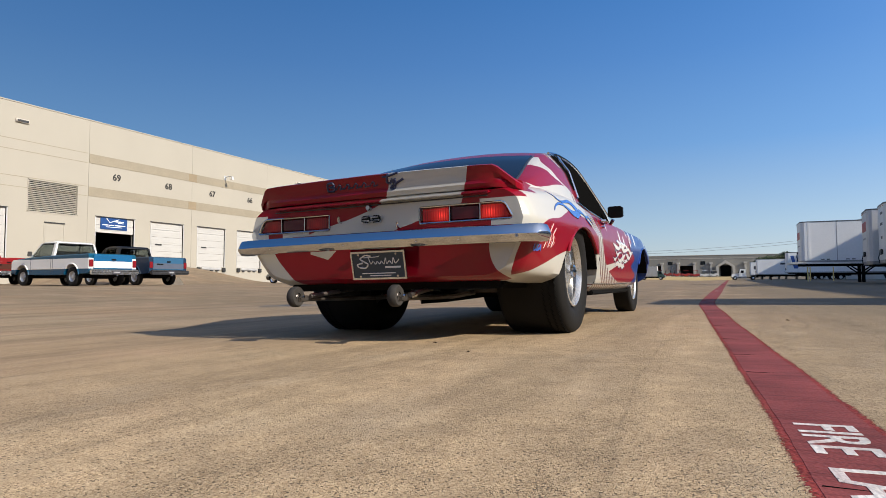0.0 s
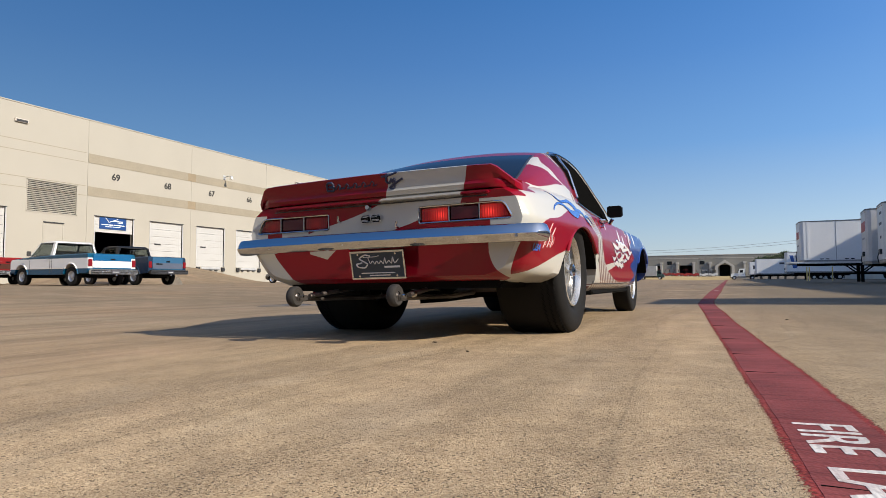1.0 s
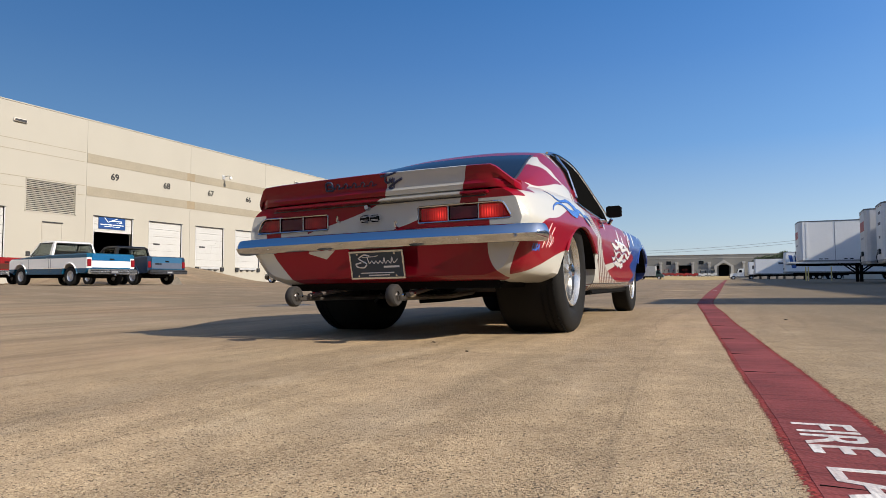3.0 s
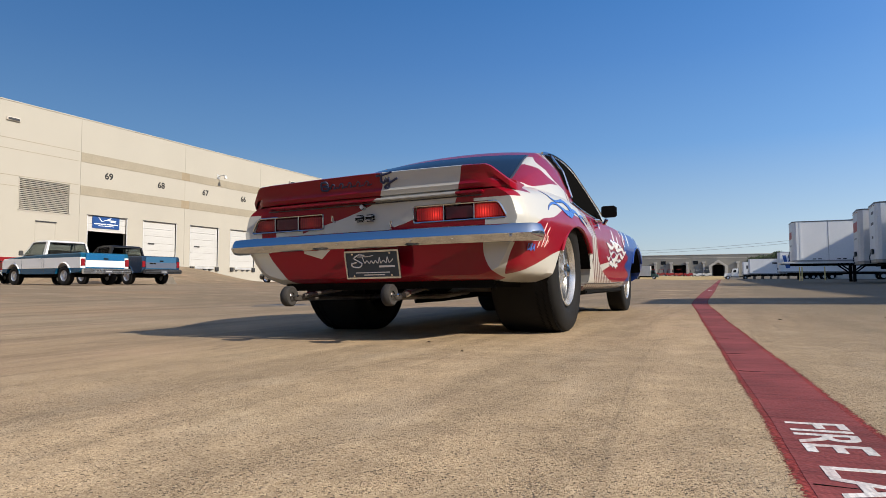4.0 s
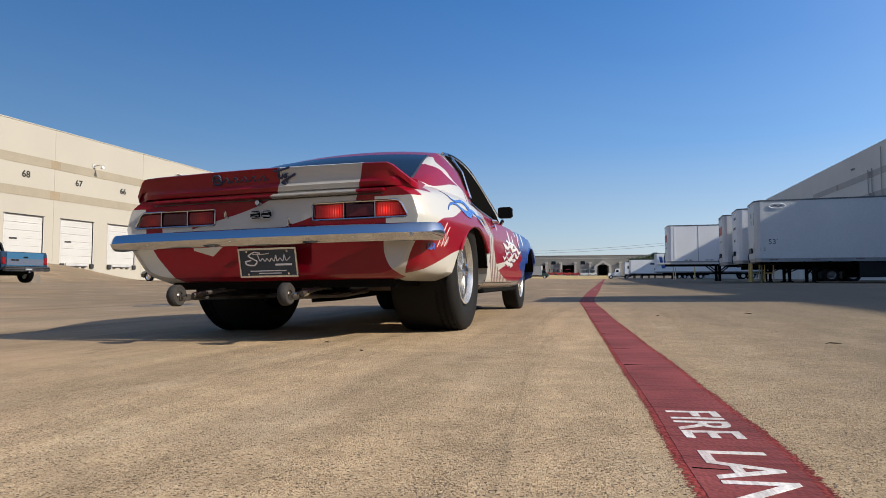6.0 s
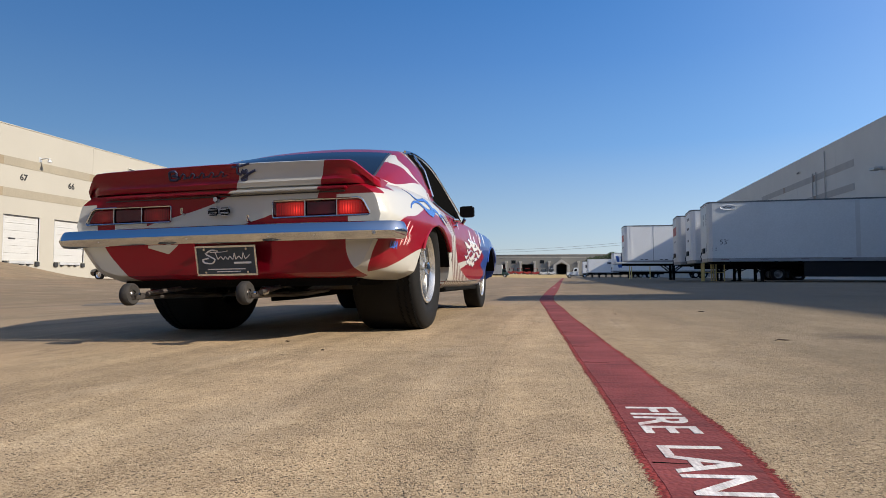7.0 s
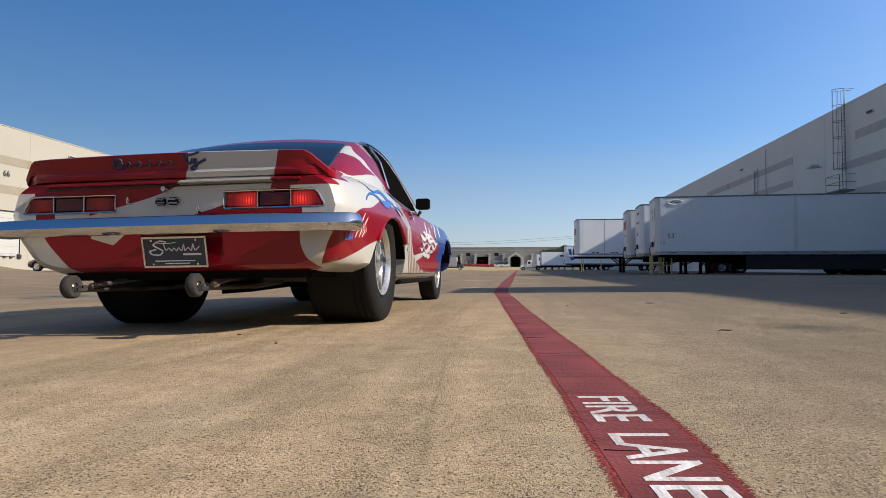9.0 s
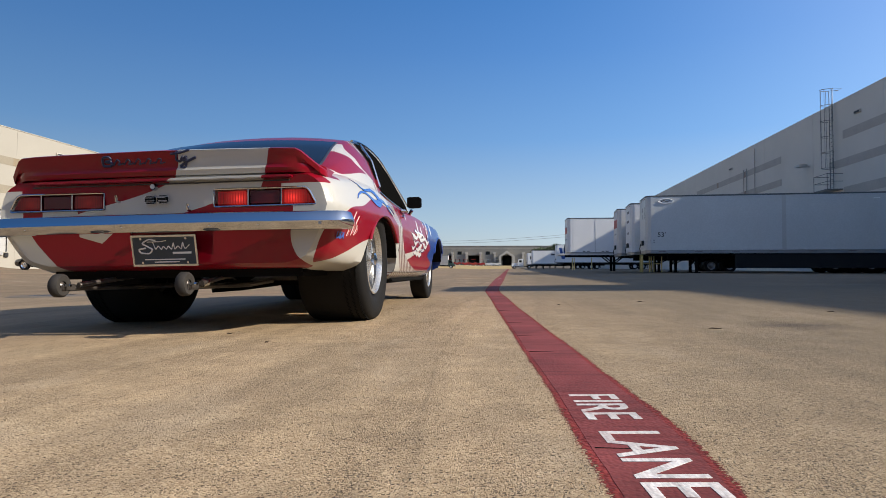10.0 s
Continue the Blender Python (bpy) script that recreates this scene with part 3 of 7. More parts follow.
def louvre(parent, x, y0, y1, z0, z1, n, material):
    v = new("louvre_vent")
    v.parent = parent
    box_part("backing", INSIDE, v, x - 0.24, x - 0.2, y0, y1, z0, z1)
    s = Shape()
    for a, b, c, d in ((y0, y1, z1 - 0.06, z1), (y0, y1, z0, z0 + 0.06), (y0, y0 + 0.05, z0, z1), (y1 - 0.05, y1, z0, z1)):
        s.box(x - 0.15, x + 0.02, a, b, c, d)
    s.make("vent_frame", material, v)
    for i in range(n):
        z = z0 + 0.08 + (z1 - z0 - 0.14) * (i + 0.5) / n
        h = (z1 - z0) / n
        Shape().prism([(x - 0.12, z + h * 0.36), (x + 0.0, z - h * 0.30), (x + 0.0, z - h * 0.18), (x - 0.12, z + h * 0.48)], "y", y0 + 0.05, y1 - 0.05).make("slat", material, v)


for y0, y1, z0, z1 in VENTS_L:
    louvre(warehouse, WALL_L, y0, y1, z0, z1, 16, TILT_WALL)


def wall_light(parent, x, y, z, out=1):
    w = new("wall_light")
    w.parent = parent
    box_part("housing", BAND_GREY, w, min(x, x + 0.12 * out), max(x, x + 0.12 * out), y - 0.36, y + 0.36, z - 0.02, z + 0.18, 0.02)
    box_part("lens", DARK_METAL, w, min(x + 0.10 * out, x + 0.135 * out), max(x + 0.10 * out, x + 0.135 * out), y - 0.31, y + 0.31, z + 0.01, z + 0.13)


def arm_light(parent, x, y, z):
    w = new("arm_light")
    w.parent = parent
    Shape().tube([(x, y, z + 0.2), (x + 0.5, y, z + 0.28), (x + 0.9, y, z + 0.2)], 0.04).make("arm", GALV, w)
    box_part("wall_plate", GALV, w, x, x + 0.05, y - 0.12, y + 0.12, z + 0.05, z + 0.35)
    Shape().rings([[(x + 0.8 + r * math.cos(a), y + r * math.sin(a), zz) for a in [k * math.pi / 5 for k in range(10)]] for r, zz in ((0.04, z + 0.26), (0.08, z + 0.18), (0.14, z + 0.02), (0.14, z - 0.02))]).make("lamp_head", GALV, w, smooth=40)


for k in range(-1, 8):
    wall_light(warehouse, WALL_L, 20.57 + 24.55 * k, 9.5)
for y in (36.02, 54.63, 76.5, 101.0, 118.0, 141.0, 166.0):
    arm_light(warehouse, WALL_L, y, 8.5)

# steel personnel doors
for y0, y1, z1, face in ((22.05, 23.15, 3.85, DOOR_CREAM), (50.78, 51.79, 3.55, DOOR_CREAM)):
    d = new("personnel_door")
    d.parent = warehouse
    box_part("leaf", face, d, WALL_L, WALL_L + 0.012, y0, y1, 1.45, z1, 0.004)
    box_part("frame_head", DARK_METAL, d, WALL_L, WALL_L + 0.07, y0 - 0.06, y1 + 0.06, z1, z1 + 0.06)
    for a in (y0 - 0.07, y1 + 0.01):
        box_part("frame_side", face, d, WALL_L, WALL_L + 0.016, a, a + 0.06, 1.45, z1)
    box_part("door_handle", GALV, d, WALL_L + 0.03, WALL_L + 0.09, y1 - 0.18, y1 - 0.10, 2.42, 2.5)


def stair(parent_name, x, y0, y1, y2, top, ground):
    """A landing with steps down along the wall, and pipe rails."""
    st = thing(parent_name, "cream steel stair with pipe rails at the dock wall", "stairs")
    w = 1.35
    box_part("landing", RAIL_PAINT, st, x, x + w, y0, y1, top - 0.10, top, 0.01)
    n = 7
    for i in range(n):
        yy = y1 + (y2 - y1) * i / n
        zz = top - (top - ground) * (i + 1) / (n + 1)
        box_part("tread", RAIL_PAINT, st, x + 0.05, x + w - 0.05, yy, yy + (y2 - y1) / n + 0.02, zz - 0.05, zz)
    for a in (x + 0.02, x + w):
        Shape().prism([(y1, top), (y1, top - 0.28), (y2, ground - 0.02), (y2, ground + 0.22)], "x", a - 0.04, a).make("stringer", RAIL_PAINT, st)
    e = x + w - 0.03
    for h in (0.55, 1.07):
        Shape().tube([(x + 0.05, y0 + 0.03, top + h), (e, y0 + 0.03, top + h), (e, y1, top + h), (e, y2, ground + h), (e, y2 + 0.5, ground + h)], 0.022, 6).make("rail", RAIL_PAINT, st)
        Shape().tube([(x + 0.06, y1, top + h), (x + 0.06, y2, ground + h)], 0.022, 6).make("rail", RAIL_PAINT, st)
    for px, py, pz in [(x + 0.05, y0 + 0.03, top), (e, y0 + 0.03, top), (e, (y0 + y1) / 2, top), (e, y1, top)] + [(e, y1 + (y2 - y1) * k / 3, top + (ground - top) * k / 3) for k in (1, 2, 3)] + [(e, y2 + 0.5, ground)]:
        Shape().tube([(px, py, pz - 0.05), (px, py, pz + 1.07)], 0.022, 6).make("rail_post", RAIL_PAINT, st)
    for px in (x + 0.08, e - 0.03):
        for py in (y0 + 0.06, y1 - 0.06):
            box_part("leg", RAIL_PAINT, st, px - 0.04, px + 0.04, py - 0.04, py + 0.04, ground - 0.05, top - 0.1)
    return st


stair("dock_stair", WALL_L + 0.02, 50.3, 52.5, 57.0, 1.42, ground_z(-36, 53))
stair("dock_stair", WALL_L + 0.02, 108.0, 110.0, 114.0, 1.7, ground_z(-36, 110))


def roof_ladder(x, y, z0, z1, out, material, label):
    """A caged roof ladder with a guarded foot."""
    ld = thing("roof_ladder", label, "ladder")
    a = x + 0.25 * out
    for dy in (-0.22, 0.22):
        Shape().tube([(a, y + dy, z0), (a, y + dy, z1 + 1.05), (x - 0.4 * out, y + dy, z1 + 1.05)], 0.025, 6).make("side_rail", material, ld)
    for i in range(int((z1 - z0) / 0.3)):
        Shape().tube([(a, y - 0.22, z0 + 0.3 * i + 0.2), (a, y + 0.22, z0 + 0.3 * i + 0.2)], 0.014, 5).make("rung", material, ld)
    for z in np.arange(z0 + 1.6, z1 + 1.1, 1.15):
        Shape().tube([(a + out * 0.72 * math.sin(t), y - 0.38 * math.cos(t), float(z)) for t in np.linspace(0, math.pi, 9)], 0.02, 5).make("cage_hoop", material, ld)
    for t in np.linspace(0.2, math.pi - 0.2, 5):
        q = (a + out * 0.72 * math.sin(t), y - 0.38 * math.cos(t))
        Shape().tube([(*q, z0 + 1.6), (*q, z1 + 1.05)], 0.014, 5).make("cage_bar", material, ld)
    for z in (z0, z0 + 0.55, z0 + 1.1):
        Shape().tube([(x, y - 0.95, z), (x + 1.05 * out, y - 0.95, z), (x + 1.05 * out, y + 0.95, z), (x, y + 0.95, z)], 0.022, 5).make("guard_rail", material, ld)
    for dy in (-0.95, 0.95):
        Shape().tube([(x + 1.05 * out, y + dy, z0), (x + 1.05 * out, y + dy, z0 + 1.1)], 0.022, 5).make("guard_post", material, ld)
    box_part("foot_plate", material, ld, min(x, x + 1.05 * out), max(x, x + 1.05 * out), y - 0.95, y + 0.95, z0 - 0.06, z0)
    return ld


roof_ladder(WALL_L, 78.9, 5.9, ROOF_L, 1, GALV, "galvanised caged ladder on the cream warehouse wall")
for y in (81.9, 90.6, 92.2, 86.2):
    Shape().tube([(WALL_L + 0.1, y, 4.5), (WALL_L + 0.1, y, 9.0 if y != 86.2 else 10.4)], 0.06, 8).make("downpipe", GALV, warehouse)

# sign over the open garage door
sign = thing("shop_sign", "blue printed banner with white lettering over the open door", "sign")
SIGN_BLUE = plain("blue_sign_vinyl", (0.008, 0.045, 0.165), 0.4, vary=0.08)
SIGN_WHITE = plain("white_sign_print", (0.80, 0.80, 0.80), 0.5)
box_part("panel", SIGN_BLUE, sign, WALL_L - 0.06, WALL_L - 0.03, 25.55, 27.45, 3.77, 4.53)
Shape().tube([(WALL_L - 0.026, 25.95, 4.50), (WALL_L - 0.026, 26.2, 4.21), (WALL_L - 0.026, 26.35, 4.27), (WALL_L - 0.026, 26.85, 4.46)], 0.022, 5).make("emblem_stroke", SIGN_WHITE, sign)
for y0, y1, z, h in ((26.45, 27.2, 4.31, 0.026), (26.8, 27.2, 4.22, 0.016), (25.68, 26.1, 4.05, 0.028), (26.16, 26.5, 4.05, 0.028), (26.56, 27.32, 4.05, 0.028), (25.95, 27.05, 3.93, 0.016)):
    box_part("text_bar", SIGN_WHITE, sign, WALL_L - 0.03, WALL_L - 0.024, y0, y1, z - h, z + h)
# near-black sheet paints in the garage's shade
box_part("garage_shade_sheet", INSIDE, warehouse, WALL_L - 9, WALL_L - 8.9, 22, 31, 1.4, 5.2)

# ---- warehouse on the shaded side ----
ROOF_R = 12.4
shade_house = thing("warehouse", "long grey concrete warehouse standing in its own shade", "warehouse")
for i in range(-8, 22):
    y0, y1 = 4.6 + 9.0 * i, 4.6 + 9.0 * (i + 1)
    c = (y0 + y1) / 2
    cut_panel(Shape(), WALL_R, WALL_R + 0.25, y0 + 0.012, y1 - 0.012, -1, ROOF_R, []).make("wall_panel", TILT_WALL_GREY, shade_house)
R0, R1 = 4.6 - 72, 4.6 + 9.0 * 22
box_part("roof", ROOFING, shade_house, WALL_R + 0.26, WALL_R + 50, R0, R1, ROOF_R - 0.5, ROOF_R - 0.3)
box_part("rear_wall", TILT_WALL_GREY, shade_house, WALL_R + 50, WALL_R + 50.25, R0, R1, -1, ROOF_R)
for y in (R0 - 0.25, R1):
    box_part("end_wall", TILT_WALL_GREY, shade_house, WALL_R + 0.26, WALL_R + 50, y, y + 0.25, -1, ROOF_R)
box_part("parapet_cap", TILT_WALL_GREY, shade_house, WALL_R - 0.02, WALL_R + 0.28, R0, R1, ROOF_R, ROOF_R + 0.06)
for y0, y1 in ((10.0, 19.3), (19.9, 28.3), (28.9, 37.2), (37.8, 45.35), (55.15, 63.0), (63.6, 71.0), (71.6, 79.0), (92.0, 119.0), (128.0, 155.0)):
    for z0, z1 in ((9.62, 10.22), (7.66, 8.24), (5.55, 6.2)):
        box_part("band", BAND_GREY, shade_house, WALL_R - 0.018, WALL_R + 0.02, y0, y1 + (1.9 if y1 == 45.35 and z0 == 7.66 else 0.0), z0, z1)
for y in (19.6, 28.6, 37.5, 63.3, 71.3):
    for z0, z1 in ((9.62, 10.22), (7.66, 8.24)):
        box_part("band_joint", BAND_JOINT_GREY, shade_house, WALL_R - 0.016, WALL_R + 0.02, y - 0.296, y + 0.296, z0, z1)
# unseen plain warehouse closing the yard behind the camera, added to darken reflections
back_house = thing("warehouse", "unseen grey warehouse added to darken reflections", "warehouse")
box_part("front_wall", TILT_WALL_GREY, back_house, WALL_L + 0.3, WALL_R - 0.3, -34.3, -34.0, -1.0, 9.5)
box_part("roof", ROOFING, back_house, WALL_L + 0.3, WALL_R - 0.3, -60, -34.3, 8.9, 9.2)
box_part("rear_wall", TILT_WALL_GREY, back_house, WALL_L + 0.3, WALL_R - 0.3, -60.3, -60, -1.0, 9.5)
roof_ladder(WALL_R, 46.4, 6.1, ROOF_R, -1, LADDER_GREY, "grey caged ladder on the shaded warehouse wall")
wall_light(shade_house, WALL_R, 43.4, 11.0, -1)
wall_light(shade_house, WALL_R, 67.0, 11.0, -1)
flood = new("flood_light")
flood.parent = shade_house
box_part("bracket", GALV, flood, WALL_R - 0.5, WALL_R, 50.16, 50.24, 8.42, 8.5)
box_part("lamp_head", GALV, flood, WALL_R - 0.95, WALL_R - 0.35, 49.75, 50.65, 8.44, 8.62, 0.03)
for y, z1 in ((60.6, 12.0), (62.6, 10.4), (63.4, 10.4)):
    Shape().tube([(WALL_R - 0.12, y, 5.0), (WALL_R - 0.12, y, z1)], 0.05, 8).make("downpipe", BAND_GREY, shade_house)


# ---- trailers ----
def wheel(parent, x, y, z, r, w, axis, rim_r, rim_mat, out=1, name="wheel", seg=36):
    """A tyre with rounded shoulders and a dished rim; its outer face looks along out."""
    wh = new(name)
    wh.parent = parent
    wh.matrix_basis = Matrix.Translation((x, y, z))
    h = w / 2
    prof = [(-h * 0.72, rim_r), (-h * 0.98, rim_r + 0.3 * (r - rim_r)), (-h, rim_r + 0.6 * (r - rim_r)), (-h * 0.86, r * 0.975), (-h * 0.6, r), (h * 0.6, r), (h * 0.86, r * 0.975), (h, rim_r + 0.6 * (r - rim_r)), (h * 0.98, rim_r + 0.3 * (r - rim_r)), (h * 0.72, rim_r), (h * 0.4, rim_r * 0.96), (-h * 0.4, rim_r * 0.96), (-h * 0.72, rim_r)]
    Shape().spin(prof, axis, seg=seg).make("tyre", TYRE, wh, smooth=50)
    o = out
    dish = [(o * h * 0.74, rim_r * 1.0), (o * h * 0.80, rim_r * 0.98), (o * h * 0.60, rim_r * 0.86), (o * h * 0.25, rim_r * 0.72), (o * h * 0.30, rim_r * 0.45), (o * h * 0.62, rim_r * 0.40), (o * h * 0.70, rim_r * 0.22), (o * h * 0.70, 0.004), (-o * h * 0.2, 0.004), (-o * h * 0.2, rim_r * 0.98)]
    Shape().spin(dish, axis, seg=28).make("rim", rim_mat, wh, smooth=40)
    return wh


def box_trailer(at, label, length=16.15, skin=None, seams=0, skirt=False, group="", height=4.11, wheels=True, side=-1, stripe=None, red=False):
    """A dry van: nose at x = 0, tail at x = length, 2.6 m wide, landing legs and a tandem."""
    skin = skin or TRAILER_WHITE
    tr = thing("semi_trailer", label, "trailer", at, group)
    w, z0, z1 = 1.295, 1.14, height
    nose = [(0.0, -w + 0.30), (0.09, -w + 0.09), (0.24, -w), (length, -w), (length, w), (0.24, w), (0.09, w - 0.09), (0.0, w - 0.30)]
    Shape().rings([[(x, y, z0 + 0.08) for x, y in nose], [(x, y, z1 - 0.07) for x, y in nose]]).make("body", skin, tr)
    for z, h, nm in ((z0 - 0.10, 0.17, "bottom_rail"), (z1 - 0.075, 0.075, "top_rail")):
        q = [(x - 0.012 if x < 1 else x + 0.006, y * 1.008) for x, y in nose]
        Shape().rings([[(x, y, z) for x, y in q], [(x, y, z + h) for x, y in q]]).make(nm, TOP_RAIL if nm == "top_rail" else ALU, tr)
    for sy in (-1, 1):
        box_part("corner_post", skin, tr, 0.24, 0.36, sy * w - 0.012, sy * w + 0.012, z0 + 0.075, z1 - 0.08)
        box_part("tail_post", ALU, tr, length - 0.12, length + 0.01, sy * w - 0.014, sy * w + 0.014, z0 + 0.075, z1 - 0.08)
        if seams:
            for k in range(1, int(length / seams)):
                box_part("seam_strip", ALU, tr, k * seams - 0.018, k * seams + 0.018, sy * w - 0.008, sy * w + 0.008, z0 + 0.08, z1 - 0.08)
    for k in range(9):
        x = 0.8 + k * (length - 1.6) / 8
        box_part("reflective_tape", REFLECT, tr, x - 0.18, x + 0.18, side * (w + 0.012) - 0.004, side * (w + 0.012) + 0.004, z0 - 0.01, z0 + 0.022)
    # nose fittings
    box_part("connector_box", DARK_METAL, tr, -0.10, 0.0, -0.45, 0.1, z0 + 0.35, z0 + 0.62, 0.02)
    Shape().tube([(-0.05, 0.3, z0 + 0.5), (-0.12, 0.32, z0 + 0.2), (-0.06, 0.35, z0 - 0.1)], 0.025, 6).make("air_hose", RUBBER, tr)
    for y in (-0.9, -0.3, 0.3, 0.9):
        box_part("marker_light", LAMP_AMBER, tr, -0.025, 0.0, y - 0.05, y + 0.05, z1 - 0.18, z1 - 0.13)
    # chassis
    box_part("kingpin_plate", FRAME_BLACK, tr, 0.25, 2.1, -0.8, 0.8, z0 - 0.2, z0 - 0.1)
    for y in (-0.55, 0.55):
        box_part("frame_rail", FRAME_BLACK, tr, 1.2, length - 0.3, y - 0.06, y + 0.06, z0 - 0.38, z0 - 0.1)
    for k in range(1, 15):
        x = k * length / 15
        box_part("cross_member", FRAME_BLACK, tr, x - 0.03, x + 0.03, -w + 0.05, w - 0.05, z0 - 0.22, z0 - 0.1)
    gear = new("landing_gear")
    gear.parent = tr
    for y in (-0.75, 0.75):
        Shape().box(2.55, 2.69, y - 0.07, y + 0.07, 0.06, z0 - 0.1).make("leg", FRAME_BLACK, gear)
        Shape().box(2.45, 2.79, y - 0.13, y + 0.13, 0.0, 0.06).make("sand_shoe", FRAME_BLACK, gear)
        Shape().tube([(2.62, y, 0.55), (3.35, y, z0 - 0.25)], 0.035, 6).make("brace", FRAME_BLACK, gear)
    Shape().tube([(2.62, -0.75, 0.35), (2.62, 0.75, z0 - 0.3)], 0.03, 6).make("cross_brace", FRAME_BLACK, gear)
    Shape().tube([(2.62, 0.75, 0.35), (2.62, -0.75, z0 - 0.3)], 0.03, 6).make("cross_brace", FRAME_BLACK, gear)
    if skirt:
        for sy in (-1, 1):
            box_part("side_skirt", SKIRT, tr, 4.4, length - 4.4, sy * (w - 0.06) - 0.012, sy * (w - 0.06) + 0.012, 0.28, z0 - 0.11)
    if wheels:
        for x in (length - 3.3, length - 2.05):
            Shape().tube([(x, -1.0, 0.5), (x, 1.0, 0.5)], 0.07, 8).make("axle", FRAME_BLACK, tr)
            for sy in (-1, 1):
                wheel(tr, x, sy * 1.14, 0.5, 0.5, 0.28, "y", 0.29, RIM_WHITE, sy)
                wheel(tr, x, sy * 0.80, 0.5, 0.5, 0.28, "y", 0.29, RIM_WHITE, sy)
        box_part("bogie_frame", FRAME_BLACK, tr, length - 4.0, length - 1.3, -0.6, 0.6, 0.55, z0 - 0.3)
        for y in (-1.05, 0.55):
            box_part("mud_flap", RUBBER, tr, length - 1.25, length - 1.23, y, y + 0.5, 0.2, z0 - 0.2)
    if stripe:
        box_part("side_stripe", stripe, tr, 0.3, length - 0.3, side * (w + 0.006) - 0.003, side * (w + 0.006) + 0.003, z0 + 1.05, z0 + 1.38)
    return tr


REFLECT = plain("dull_red_tape", (0.13, 0.07, 0.068), 0.5)
STAIN = plain("brownish_trailer_stain", (0.50, 0.49, 0.465), 0.5, vary=0.08, scale=0.8)
TOP_RAIL = plain("dull_dark_rail", (0.12, 0.125, 0.13), 0.5, 0.3)
LAMP_AMBER = plain("amber_lens", (0.45, 0.16, 0.02), 0.3)
LAMP_RED = plain("red_lens", (0.16, 0.008, 0.012), 0.2, vary=0.1)
SKIRT = plain("dark_side_skirt", (0.020, 0.020, 0.021), 0.85, Specular_IOR_Level=0.1)
PURPLE = plain("purple_print", (0.055, 0.035, 0.16), 0.4)
GREEN = plain("green_print", (0.055, 0.30, 0.05), 0.4)
ORANGE = plain("orange_red_print", (0.62, 0.085, 0.02), 0.4)
PRINT_GREY = plain("grey_print", (0.30, 0.31, 0.32), 0.5)
PRINT_DARK = plain("dark_print", (0.05, 0.05, 0.06), 0.5)
PRINT_RED = plain("red_print", (0.45, 0.04, 0.035), 0.5)
DECK_WHITE = plain("white_print", (0.78, 0.78, 0.76), 0.4)
PRINT_BLUE = plain("blue_print", (0.03, 0.09, 0.32), 0.5)


def logo_blocks(tr, x0, z0, h, side, colors, w=1.295):
    """A mark drawn as plain blocks in its colours; x runs from x0 towards the tail or the nose by the sign of h."""
    step = h[1]
    for k, (wd, hh, lift, col) in enumerate(colors):
        a, b = x0, x0 + step * wd
        box_part("logo_block", col, tr, min(a, b), max(a, b), side * (w + 0.006) - 0.003, side * (w + 0.006) + 0.003, z0 + lift * h[0], z0 + (lift + hh) * h[0], 0.0)
        x0 = b + step * 0.10


def on_ground(x, y, yaw=0.0):
    return Matrix.Translation((x, y, ground_z(x, y))) @ pose(0, 0, 0, 0, 0, yaw)


# row backed on to the shaded docks: nose towards the yard
DOCKED = "trailers at the shaded docks"
t53 = box_trailer(on_ground(7.25, 34.35, -4.0), "white 53 foot semi-trailer with a dark side skirt in shade", skirt=True, group=DOCKED)
letters("length_mark", "53'", 0.36, PRINT_DARK, t53, Matrix.Translation((0.78, -1.303, 2.02)) @ pose(0, 0, 0, 90, 0, 0), depth=0.003)
badge = [(1.0 + 0.36 * math.cos(k * math.pi / 10), -1.302, 3.80 + 0.12 * math.sin(k * math.pi / 10)) for k in range(21)]
Shape().tube(badge, 0.022, 5).make("badge_ring", DECK_WHITE, t53)
Shape().tube([(0.75, -1.302, 3.77), (0.9, -1.302, 3.84), (1.05, -1.302, 3.77), (1.2, -1.302, 3.83)], 0.02, 5).make("badge_mark", PRINT_DARK, t53)
for z in (1.72, 1.62):
    box_part("print_bar", PRINT_GREY, t53, 0.22, 0.44, -1.303, -1.297, z - 0.03, z + 0.03)
box_part("side_marker", DECK_WHITE, t53, 10.9, 11.2, -1.303, -1.297, 3.78, 3.83)
for z0, z1 in ((1.55, 2.0), (2.9, 3.55)):
    box_part("nose_print", PRINT_DARK, t53, -0.008, -0.003, -0.92, -0.84, z0, z1)
box_part("stain_strip", STAIN, t53, 6.66, 6.86, -1.299, -1.297, 1.25, 4.0)
for z, wd in ((3.3, 0.35), (2.95, 0.2)):
    box_part("print_bar", PRINT_GREY, t53, -0.008, -0.003, -0.2, -0.2 + wd, z, z + 0.25)
tb = box_trailer(on_ground(7.15, 38.05, -4.0), "white semi-trailer with faded black print on its nose", skin=TRAILER_CLEAN, group=DOCKED)
for z, a, b in ((3.55, -0.7, 0.1), (3.0, -0.6, 0.3), (2.3, -0.4, 0.1)):
    box_part("print_bar", PRINT_DARK, tb, -0.008, -0.003, a, b, z, z + 0.14)
tc = box_trailer(on_ground(7.0, 41.5, -4.0), "dull white semi-trailer with red print on its nose", skin=TRAILER_OLD, group=DOCKED)
box_part("print_bar", PRINT_RED, tc, -0.008, -0.003, -0.9, 0.9, 2.9, 3.45)
box_part("print_bar", PRINT_GREY, tc, -0.008, -0.003, -0.6, 0.6, 2.45, 2.55)


